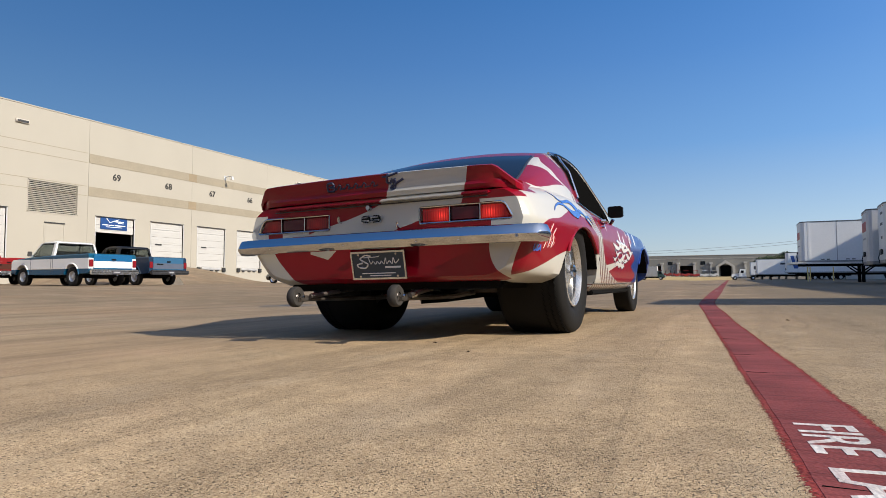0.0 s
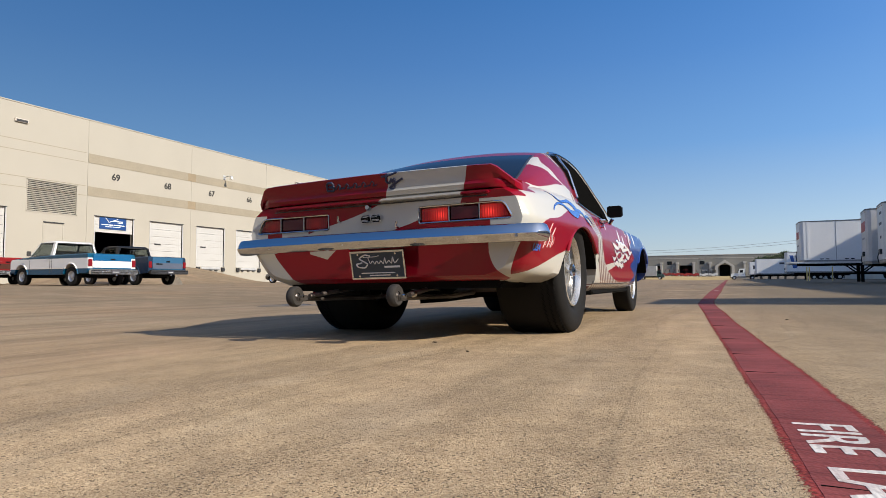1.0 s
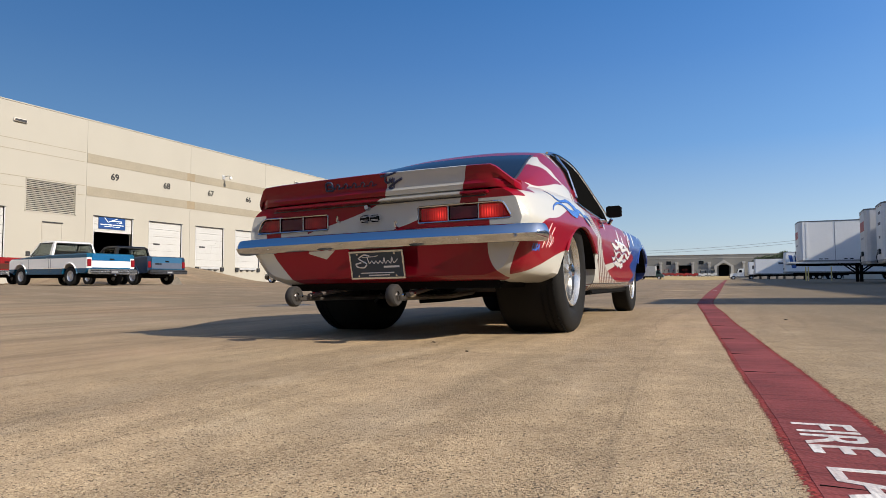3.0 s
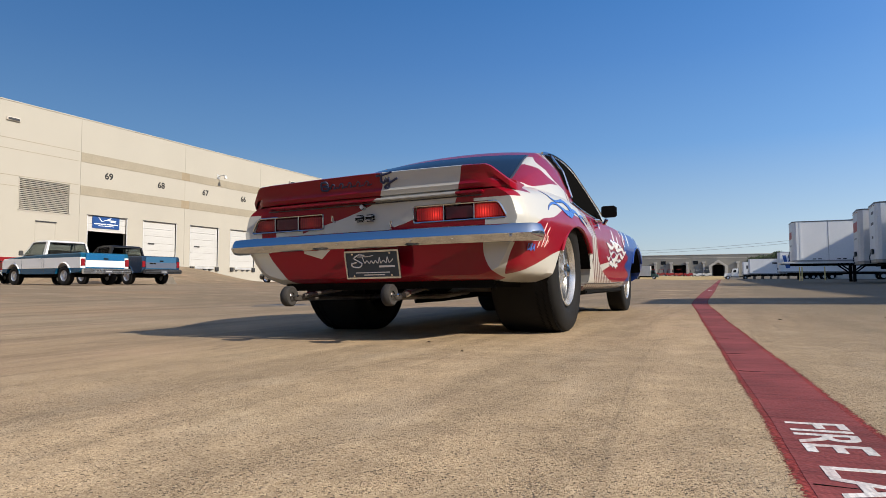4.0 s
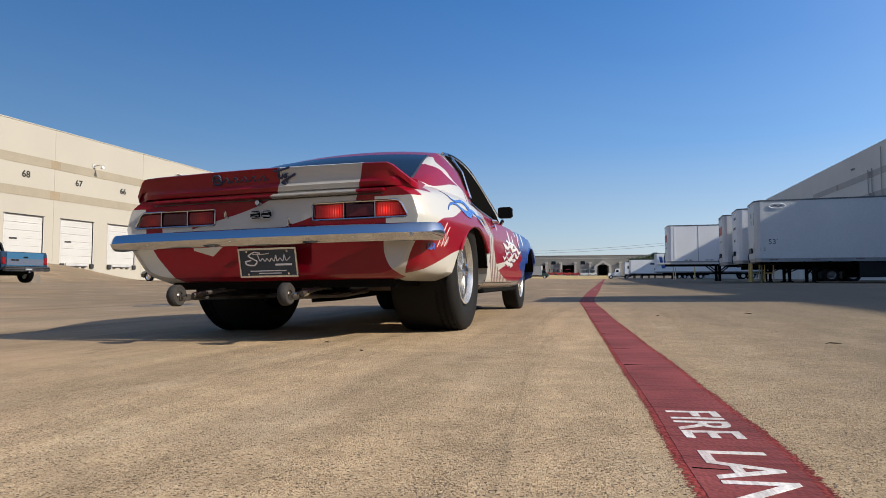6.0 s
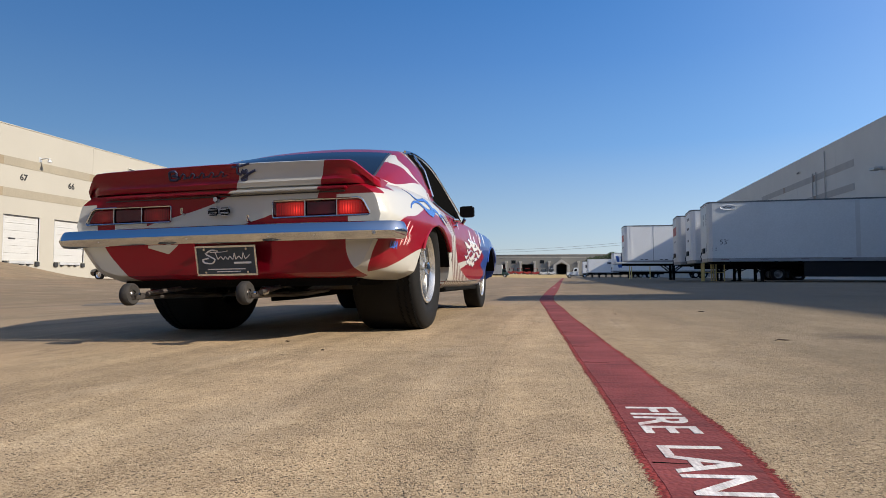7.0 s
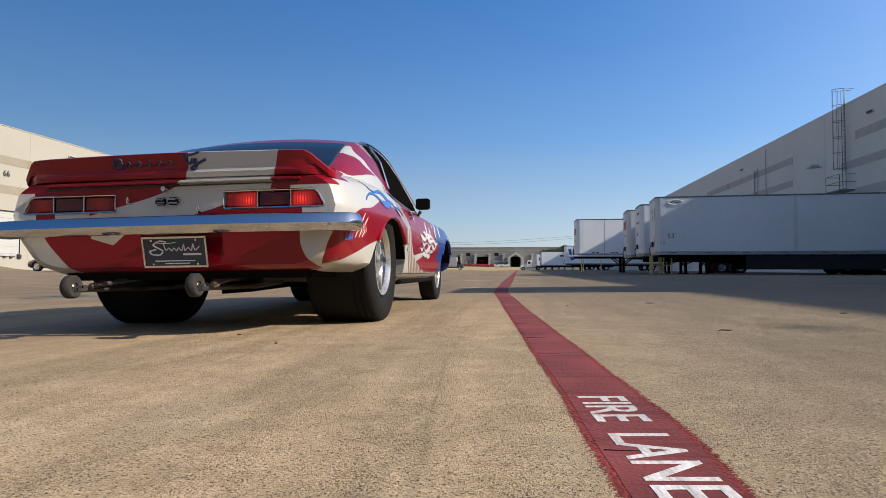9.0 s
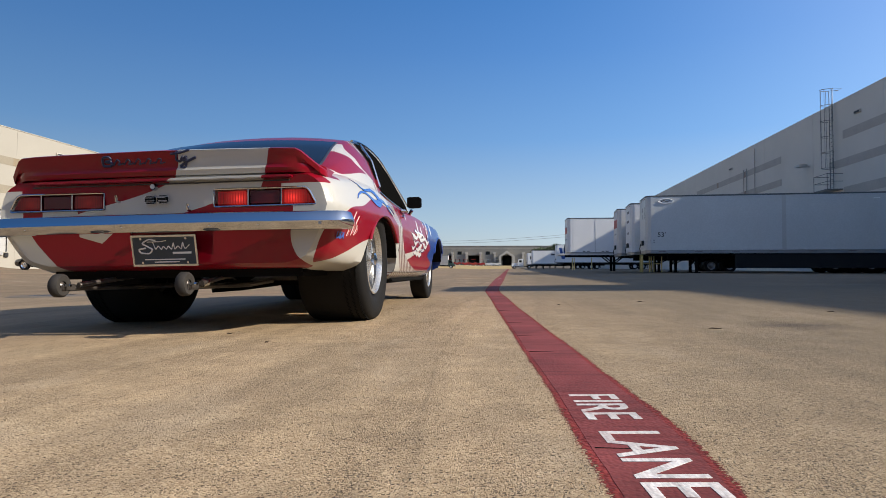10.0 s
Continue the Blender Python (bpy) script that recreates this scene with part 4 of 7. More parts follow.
def freight_box(at, label, length=14.6, w=1.25, z1=2.72):
    """A panelled box body that rides on a deck: nose at x = 0."""
    fb = thing("freight_box", label, "container", at)
    nose = [(0.0, -w + 0.26), (0.08, -w + 0.08), (0.20, -w), (length, -w), (length, w), (0.20, w), (0.08, w - 0.08), (0.0, w - 0.26)]
    Shape().rings([[(x, y, 0.09) for x, y in nose], [(x, y, z1 - 0.07) for x, y in nose]]).make("body", TRAILER_CLEAN, fb)
    for z, h, nm in ((0.0, 0.09, "bottom_rail"), (z1 - 0.07, 0.07, "top_rail")):
        q = [(x - 0.012 if x < 1 else x + 0.006, y * 1.008) for x, y in nose]
        Shape().rings([[(x, y, z) for x, y in q], [(x, y, z + h) for x, y in q]]).make(nm, TOP_RAIL if z > 1 else ALU, fb)
    for sy in (-1, 1):
        for x in (0.22, 0.42):
            box_part("corner_post", TRAILER_CLEAN, fb, x, x + 0.13, sy * w - 0.016, sy * w + 0.016, 0.09, z1 - 0.07)
    for k in range(1, 9):
        box_part("seam_strip", ALU, fb, 0.45 + k * 1.62 - 0.014, 0.45 + k * 1.62 + 0.014, -w - 0.007, -w + 0.007, 0.09, z1 - 0.07)
    for k in range(1, 10):
        for dx in (-0.16, 0.16):
            box_part("lashing_slot", DARK_METAL, fb, k * 1.4 + dx - 0.10, k * 1.4 + dx + 0.10, -w - 0.006, -w + 0.002, 0.13, 0.19)
    box_part("print_bar", PRINT_RED, fb, -0.008, -0.003, -0.75, 0.75, 1.55, 2.05)
    box_part("print_bar", PRINT_GREY, fb, -0.008, -0.003, -0.6, 0.6, 1.05, 1.15)
    Shape().tube([(-0.05, 0.35, 0.75), (-0.12, 0.36, 0.4), (-0.05, 0.38, 0.1)], 0.03, 6).make("air_hose", RUBBER, fb)
    return fb


freight_box(on_ground(4.35, 48.3) @ Matrix.Translation((0, 0, 1.42)), "white panelled freight box riding on a flatbed, half in shade")
te = box_trailer(on_ground(7.6, 104.0), "white semi-trailer with a blue stripe", skin=TRAILER_BRIGHT, stripe=PRINT_BLUE, group=DOCKED)
Shape().prism([(0.5, 3.6), (0.95, 3.6), (1.2, 2.3), (1.45, 3.6), (1.9, 3.6), (1.45, 1.7), (0.95, 1.7)], "y", -1.304, -1.298).make("logo_shape", PRINT_BLUE, te)
tf = box_trailer(on_ground(4.7, 136.0), "white semi-trailer far down the yard", skin=TRAILER_CLEAN, group=DOCKED)
box_part("print_bar", PRINT_DARK, tf, 4.2, 5.6, -1.304, -1.298, 3.0, 3.35)
tg = box_trailer(on_ground(4.2, 158.0), "white semi-trailer with dark print far down the yard", skin=TRAILER_CLEAN, group=DOCKED)
box_part("print_bar", PRINT_DARK, tg, 0.8, 1.9, -1.304, -1.298, 2.4, 3.2)
# one more trailer in the row, whose long shadow falls over the lane
box_trailer(on_ground(6.3, 8.29), "white semi-trailer backed on to the shaded dock", group=DOCKED)


def flatbed(at, label):
    fb = thing("flatbed_trailer", label, "trailer", at)
    length = 14.6
    for k in range(10):
        box_part("deck_plank", DECK_WOOD, fb, 0.0, length, -1.25 + k * 0.25, -1.25 + k * 0.25 + 0.238, 1.36, 1.40)
    for sy in (-1, 1):
        box_part("side_rail", RIM_WHITE, fb, 0.0, length, sy * 1.27 - 0.03, sy * 1.27 + 0.03, 1.29, 1.41)
        box_part("deck_edge", RIM_WHITE, fb, 0.0, length, sy * 1.305 - 0.005, sy * 1.305 + 0.005, 1.33, 1.415)
        box_part("main_beam", FRAME_BLACK, fb, 0.6, length - 0.2, sy * 0.5 - 0.08, sy * 0.5 + 0.08, 1.16, 1.36)
    box_part("nose_rail", RIM_WHITE, fb, -0.03, 0.03, -1.27, 1.27, 1.28, 1.41)
    gear = new("landing_gear")
    gear.parent = fb
    for y in (-0.7, 0.7):
        Shape().box(4.11, 4.29, y - 0.09, y + 0.09, 0.06, 1.2).make("leg", FRAME_BLACK, gear)
        Shape().box(4.00, 4.40, y - 0.15, y + 0.15, 0.0, 0.06).make("sand_shoe", FRAME_BLACK, gear)
        for dx in (-0.78, 0.78):
            Shape().tube([(4.20, y, 0.62), (4.20 + dx, y, 1.25)], 0.05, 6).make("brace", FRAME_BLACK, gear)
    for x in (length - 3.4, length - 2.1):
        for sy in (-1, 1):
            wheel(fb, x, sy * 1.12, 0.5, 0.5, 0.28, "y", 0.29, RIM_DULL, sy)
            wheel(fb, x, sy * 0.8, 0.5, 0.5, 0.28, "y", 0.29, RIM_DULL, sy)
    return fb


DECK_WOOD = plain("grey_weathered_planks", (0.22, 0.20, 0.18), 0.8, vary=0.2, scale=3)
flatbed(on_ground(3.70, 48.3), "flatbed trailer with pale side rails and grey plank deck")

# docked at the sunlit wall: nose towards the yard, tail in the shelter
LEFT = "trailers at the sunlit docks"
fx = box_trailer(on_ground(-19.6, 67.75, 180), "white semi-trailer with purple and green block logo", length=16.75, group=LEFT, side=1)
logo_blocks(fx, 15.9, 2.42, (1.35, -1), 1, [(1.05, 1.0, 0.0, PURPLE), (0.72, 0.70, 0.0, PURPLE), (0.80, 1.0, 0.0, PURPLE), (1.0, 1.0, 0.0, GREEN), (0.95, 0.70, 0.0, GREEN)], 1.295)
box_part("print_bar", GREEN, fx, 12.3, 13.4, 1.298, 1.304, 2.0, 2.16)
for z in (3.2, 2.95):
    box_part("print_bar", PRINT_GREY, fx, 0.9, 2.3, 1.298, 1.304, z - 0.05, z + 0.05)
for y0 in (-0.6, 0.1):
    box_part("print_bar", PURPLE if y0 < 0 else GREEN, fx, -0.008, -0.003, y0, y0 + 0.55, 3.35, 3.65)
fx2 = box_trailer(on_ground(-29.2, 132.0, 180), "white semi-trailer with purple and orange block logo", length=11.0, group=LEFT, side=1)
logo_blocks(fx2, 10.6, 2.2, (1.35, -1), 1, [(1.0, 1.0, 0.0, PURPLE), (0.72, 0.70, 0.0, PURPLE), (0.80, 1.0, 0.0, PURPLE), (1.0, 1.0, 0.0, ORANGE), (0.95, 0.70, 0.0, ORANGE)], 1.295)
for z in (3.2, 2.95):
    box_part("print_bar", PRINT_GREY, fx2, 0.7, 2.0, 1.298, 1.304, z - 0.05, z + 0.05)


# ---- road vehicles ----
def cut_with(ob, cutters):
    """Takes the cutters out of a mesh, for good."""
    for c in cutters:
        c.parent = ob.parent
        m = ob.modifiers.new("cut", "BOOLEAN")
        m.operation, m.solver, m.object = "DIFFERENCE", "EXACT", c
    me = bpy.data.meshes.new_from_object(ob.evaluated_get(bpy.context.evaluated_depsgraph_get()))
    old = ob.data
    ob.modifiers.clear()
    ob.data = me
    me.name = old.name
    for c in cutters:
        bpy.data.objects.remove(c)
    return ob


def temp(s):
    return s.make("tmp_cutter", DARK_METAL)


def rounded(s, b, seg=2):
    """Bevels the sharp edges of a shape."""
    me = bpy.data.meshes.new("tmp")
    me.from_pydata(s.v, [], s.f)
    bm = bmesh.new()
    bm.from_mesh(me)
    bmesh.ops.recalc_face_normals(bm, faces=bm.faces[:])
    es = [e for e in bm.edges if len(e.link_faces) == 2 and e.calc_face_angle(0) > 0.5]
    bmesh.ops.bevel(bm, geom=es, offset=b, segments=seg, affect="EDGES")
    return Shape().bm(bm)


def banded_paint(name, bands):
    """Paint in level bands, as (from height, colour), lowest first."""
    n = Nodes(name)
    z = n.sep()[2]
    c = n.mix(n.noise(2.0, 4), mixed(bands[0][1], 0.93), mixed(bands[0][1], 1.05))
    for h, col in bands[1:]:
        c = n.mix(n.math("GREATER_THAN", z, h), c, (*col, 1))
    r = n.math("ADD", n.math("MULTIPLY", n.noise(9, 5, 0.7), 0.15), 0.22)
    return n.done(c, r, 0.0, None, Coat_Weight=0.10, Coat_Roughness=0.1, Specular_IOR_Level=0.12)


BUMPER_GREY = plain("bright_bumper_steel", (0.44, 0.445, 0.45), 0.25, 0.9, vary=0.2, scale=5)
BUMPER_BLACK = plain("dark_bumper_steel", (0.10, 0.10, 0.105), 0.35, 0.8, vary=0.2, scale=5)
RALLY = plain("bright_rally_wheel", (0.50, 0.49, 0.48), 0.38, 0.45, vary=0.1, scale=6)
CLEAR = Nodes("window_glass")
CLEAR = CLEAR.done((0.42, 0.46, 0.46), 0.02, 0.0, None, Transmission_Weight=1.0, IOR=1.1)
GRILLE = plain("dark_grille", (0.04, 0.04, 0.042), 0.4, 0.4)


def pane(name, quad, thick, material, parent):
    """A thin pane over four corners."""
    q = [Vector(p) for p in quad]
    nrm = (q[1] - q[0]).cross(q[2] - q[0]).normalized() * thick
    ob = Shape().rings([q, [p + nrm for p in q]]).make(name, material, parent)
    ob.visible_shadow = False
    return ob


def pickup(at, label, side_paint, roof_mat, gate_mat, gate_band, wheel_mat, tint=None, lift=0.0, bumper=None):
    """A square full-size pickup of the seventies: y is ahead, origin on the ground at mid length."""
    pk = thing("pickup_truck", label, "pickup truck", at)
    w, g = 0.985, lift
    prof = [(2.62, 0.52), (2.70, 0.62), (2.70, 0.98), (2.62, 1.08), (1.35, 1.17), (-0.25, 1.22), (-2.58, 1.25), (-2.62, 1.20), (-2.64, 0.60), (-2.55, 0.50), (-1.0, 0.44), (1.0, 0.44)]
    rows = []
    for x, k, in ((-w, 0.0), (-w + 0.03, 0.05), (w - 0.03, 0.05), (w, 0.0)):
        rows.append([(x, y, z + g - (0.04 if (k == 0.0 and z > 1.0) else 0.0)) for y, z in prof])
    body = Shape().rings(rows).make("body", side_paint, pk, smooth=35)
    cuts = []
    for y in (1.88, -1.55):
        for sx in (-1, 1):
            cuts.append(temp(Shape().spin([(sx * 0.62, 0.001), (sx * 0.62, 0.47), (sx * 1.2, 0.47), (sx * 1.2, 0.001)], "x", (0, y, 0.40 + g), 28)))
    cuts.append(temp(Shape().box(-0.86, 0.86, -2.50, -0.30, 0.92 + g, 1.6 + g)))
    cut_with(body, cuts)
    # tailgate, bumpers, lamps
    box_part("tailgate", gate_mat, pk, -0.80, 0.80, -2.665, -2.635, 0.66 + g, 1.22 + g, 0.012)
    if gate_band:
        box_part("tailgate_band", gate_band, pk, -0.80, 0.80, -2.675, -2.664, 0.70 + g, 0.96 + g, 0.004)
    for sx in (-1, 1):
        box_part("tail_light", LAMP_RED, pk, sx * 0.90 - 0.075, sx * 0.90 + 0.075, -2.672, -2.63, 0.74 + g, 1.02 + g, 0.01)
        box_part("headlight", CHROME, pk, sx * 0.78 - 0.1, sx * 0.78 + 0.1, 2.69, 2.73, 0.78 + g, 0.95 + g, 0.01)
    rounded(Shape().box(-0.98, 0.98, -2.86, -2.68, 0.44 + g, 0.64 + g), 0.03).make("rear_bumper", bumper or BUMPER_GREY, pk, smooth=40)
    Shape().tube([(0, -2.84, 0.40 + g), (0, -2.93, 0.40 + g), (0, -2.93, 0.47 + g)], 0.026, 8).make("tow_ball", CHROME, pk)
    for z in (0.50, 0.57):
        box_part("bumper_groove", FRAME_BLACK, pk, -0.95, 0.95, -2.864, -2.858, z + g, z + 0.018 + g)
    rounded(Shape().box(-0.98, 0.98, 2.72, 2.86, 0.42 + g, 0.60 + g), 0.03).make("front_bumper", CHROME, pk, smooth=40)
    box_part("grille", GRILLE, pk, -0.66, 0.66, 2.70, 2.725, 0.66 + g, 0.98 + g)
    box_part("plate", PRINT_DARK, pk, -0.17, 0.17, -2.875, -2.86, 0.46 + g, 0.60 + g)
    box_part("plate_bar", PRINT_GREY, pk, -0.12, 0.12, -2.88, -2.875, 0.51 + g, 0.55 + g)
    # cab: pillars, roof and glass
    b0, b1, r0, r1, wb, wt, zb, zt = 1.36, -0.24, 0.84, -0.16, 0.93, 0.78, 1.19 + g, 1.74 + g
    glass = tint or CLEAR
    for sx in (-1, 1):
        Shape().tube([(sx * wb, b0, zb - 0.03), (sx * wt, r0, zt)], 0.035, 6).make("windscreen_pillar", roof_mat, pk)
        Shape().rings([[(sx * (wb - 0.03), b1 + 0.02, zb - 0.03), (sx * wb, b1 + 0.02, zb - 0.03), (sx * wb, b1 + 0.20, zb - 0.03), (sx * (wb - 0.03), b1 + 0.20, zb - 0.03)], [(sx * (wt - 0.03), r1, zt), (sx * wt, r1, zt), (sx * wt, r1 + 0.14, zt), (sx * (wt - 0.03), r1 + 0.14, zt)]]).make("rear_pillar", roof_mat, pk)
        pane("side_glass", [(sx * (wb - 0.015), b0 - 0.06, zb), (sx * (wb - 0.015), b1 + 0.2, zb), (sx * (wt - 0.015), r1 + 0.14, zt), (sx * (wt - 0.015), r0, zt)], 0.006, glass, pk)
        Shape().tube([(sx * (wb - 0.01), 0.86, zb), (sx * (wt + 0.05), 0.76, zt)], 0.014, 5).make("vent_bar", DARK_METAL, pk)
        box_part("door_handle", CHROME, pk, sx * (w + 0.012) - 0.012, sx * (w + 0.012) + 0.012, -0.10, 0.04, 1.05 + g, 1.08 + g)
        Shape().tube([(sx * w, 1.0, 1.18 + g), (sx * (w + 0.14), 1.05, 1.28 + g)], 0.012, 5).make("mirror_arm", CHROME, pk)
        rounded(Shape().box(sx * (w + 0.16) - 0.08, sx * (w + 0.16) + 0.08, 1.03, 1.09, 1.20 + g, 1.40 + g), 0.015).make("mirror", DARK_METAL, pk)
        for y in (1.28, -0.14):
            box_part("door_gap", DARK_METAL, pk, sx * (w + 0.001) - 0.003, sx * (w + 0.001) + 0.003, y - 0.006, y + 0.006, 0.50 + g, 1.17 + g)
        box_part("bed_gap", DARK_METAL, pk, sx * (w + 0.001) - 0.003, sx * (w + 0.001) + 0.003, -0.275, -0.26, 0.50 + g, 1.2 + g)
        box_part("side_trim", CHROME, pk, sx * (w + 0.003) - 0.004, sx * (w + 0.003) + 0.004, -1.05, 1.15, 0.665 + g, 0.685 + g)
    pane("windscreen", [(-wb + 0.04, b0, zb), (wb - 0.04, b0, zb), (wt - 0.02, r0, zt), (-wt + 0.02, r0, zt)], 0.006, glass, pk)
    pane("rear_glass", [(-wb + 0.10, b1 + 0.02, zb + 0.05), (wb - 0.10, b1 + 0.02, zb + 0.05), (wt - 0.08, r1, zt - 0.02), (-wt + 0.08, r1, zt - 0.02)], 0.006, glass, pk)
    for sx in (-1, 1):
        Shape().rings([[(sx * (wb - 0.09), b1 + 0.02, zb), (sx * wb, b1 + 0.02, zb), (sx * wb, b1 + 0.06, zb), (sx * (wb - 0.09), b1 + 0.06, zb)], [(sx * (wt - 0.07), r1, zt), (sx * wt, r1, zt), (sx * wt, r1 + 0.04, zt), (sx * (wt - 0.07), r1 + 0.04, zt)]]).make("back_panel", roof_mat, pk)
    rounded(Shape().rings([[(-wt, r1 - 0.03, zt - 0.02), (wt, r1 - 0.03, zt - 0.02), (wt, r0 + 0.03, zt - 0.02), (-wt, r0 + 0.03, zt - 0.02)], [(-wt + 0.06, r1 + 0.05, zt + 0.07), (wt - 0.06, r1 + 0.05, zt + 0.07), (wt - 0.06, r0 - 0.07, zt + 0.07), (-wt + 0.06, r0 - 0.07, zt + 0.07)]]), 0.03).make("roof", roof_mat, pk, smooth=50)
    # rubber round the glass
    for sx in (-1, 1):
        q = [(sx * (wb - 0.005), b0 - 0.10, zb + 0.02), (sx * (wb - 0.005), b1 + 0.23, zb + 0.02), (sx * (wt - 0.005), r1 + 0.17, zt - 0.03), (sx * (wt - 0.005), r0 - 0.03, zt - 0.03)]
        Shape().tube(q + q[:2], 0.016, 5).make("window_seal", RUBBER, pk)
    q = [(-wb + 0.10, b1 + 0.01, zb + 0.05), (wb - 0.10, b1 + 0.01, zb + 0.05), (wt - 0.08, r1 - 0.01, zt - 0.02), (-wt + 0.08, r1 - 0.01, zt - 0.02)]
    Shape().tube(q + q[:2], 0.018, 5).make("window_seal", RUBBER, pk)
    box_part("headliner", INSIDE, pk, -wt + 0.04, wt - 0.04, r1 + 0.03, r0 - 0.03, zt - 0.04, zt - 0.022)
    Shape().tube([(0.1, 0.62, 1.12 + g), (0.28, 0.56, 1.30 + g), (0.46, 0.56, 1.30 + g), (0.6, 0.62, 1.12 + g)], 0.018, 6).make("steering_wheel", RUBBER, pk)
    for y in (1.88, -1.55):
        for sx in (-1, 1):
            Shape().tube([(sx * (w + 0.002), y + 0.475 * math.cos(a), 0.40 + g + 0.475 * math.sin(a)) for a in np.linspace(0.12, math.pi - 0.12, 18)], 0.030, 6).make("arch_lip", side_paint, pk, smooth=60)
    for x0, x1 in () if gate_band is WHITE_PAINT else ((-0.62, -0.44), (-0.42, -0.30)):
        box_part("gate_mark", FRAME_BLACK, pk, x0, x1, -2.684, -2.674, 0.88 + g, 0.94 + g)
    box_part("gate_handle", FRAME_BLACK, pk, -0.09, 0.09, -2.684, -2.664, 1.0 + g, 1.06 + g)
    rounded(Shape().box(-0.72, 0.72, -0.08, 0.10, 0.9 + g, 1.42 + g), 0.05).make("bench_seat", INSIDE, pk, smooth=40)
    for y in (1.88, -1.55):
        for sx in (-1, 1):
            wheel(pk, sx * 0.86, y, 0.37, 0.37, 0.25, "x", 0.21, wheel_mat, sx)
    for y in (1.88, -1.55):
        Shape().tube([(-0.75, y, 0.37), (0.75, y, 0.37)], 0.06, 8).make("axle", FRAME_BLACK, pk)
    box_part("chassis", FRAME_BLACK, pk, -0.45, 0.45, -2.4, 2.4, 0.34 + g, 0.5 + g)
    return pk


P1_SIDE = banded_paint("blue_silver_two_tone", [(0.0, (0.003, 0.055, 0.115)), (0.67, (0.70, 0.68, 0.65)), (1.075, (0.005, 0.060, 0.115))])
P1_GATE = glossy_paint("bright_blue_paint", (0.008, 0.085, 0.20))
WHITE_PAINT = glossy_paint("white_paint", (0.60, 0.59, 0.57))
P2_SIDE = glossy_paint("dark_blue_paint", (0.014, 0.030, 0.058), coat=0.12)
P2_GATE = glossy_paint("steel_blue_paint", (0.030, 0.090, 0.165), coat=0.12)
P2_BAND = glossy_paint("grey_blue_paint", (0.075, 0.09, 0.125), coat=0.12)
RED_BAND = glossy_paint("brown_trim_paint", (0.060, 0.022, 0.016), coat=0.12)
P2_ROOF = glossy_paint("dark_slate_paint", (0.010, 0.011, 0.013), coat=0.12)
RED_TRUCK = glossy_paint("dark_red_paint", (0.17, 0.010, 0.012), coat=0.12)


def rear_left(x, y, heading, length=5.3, width=1.97):
    """The pose of a vehicle of which the left rear corner and the heading are known."""
    a = radians(heading)
    ahead, right = Vector((math.cos(a), math.sin(a))), Vector((math.sin(a), -math.cos(a)))
    c = Vector((x, y)) + ahead * length / 2 + right * width / 2
    return on_ground(c.x, c.y, heading - 90)


pickup(rear_left(-22.05, 15.0, 177.5), "two-tone blue and silver pickup truck with a white roof", P1_SIDE, WHITE_PAINT, P1_GATE, WHITE_PAINT, RALLY)
pickup(rear_left(-23.6, 18.9, 177.0), "dark blue pickup truck with a slate roof", P2_SIDE, P2_ROOF, P2_GATE, P2_BAND, RALLY, lift=0.04, bumper=BUMPER_BLACK)
pickup(rear_left(-30.6, 15.7, 178.0, 4.6), "dark red pickup truck parked by the warehouse", RED_TRUCK, RED_TRUCK, RED_TRUCK, RED_BAND, RIM_DULL)


# ---- the drag car ----
def catmull(rows, n):
    """Fills a row of stations with n smooth steps between each two."""
    a = [np.array(r, float) for r in rows]
    out = []
    for i in range(len(a) - 1):
        p0, p1, p2, p3 = a[max(i - 1, 0)], a[i], a[i + 1], a[min(i + 2, len(a) - 1)]
        for k in range(n):
            t = k / n
            lin = p1 + (p2 - p1) * t
            cr = 0.5 * (2 * p1 + (p2 - p0) * t + (2 * p0 - 5 * p1 + 4 * p2 - p3) * t * t + (3 * p1 - p0 - 3 * p2 + p3) * t ** 3)
            out.append(0.35 * lin + 0.65 * cr)
    out.append(a[-1])
    return out


def mirrored_ring(half, y):
    """Half a cross-section, from the bottom middle to the top middle, made whole."""
    pts = [(x, y, z) for x, z in half]
    return pts + [(-x, y, z) for x, z in half[::-1] if x > 1e-4]


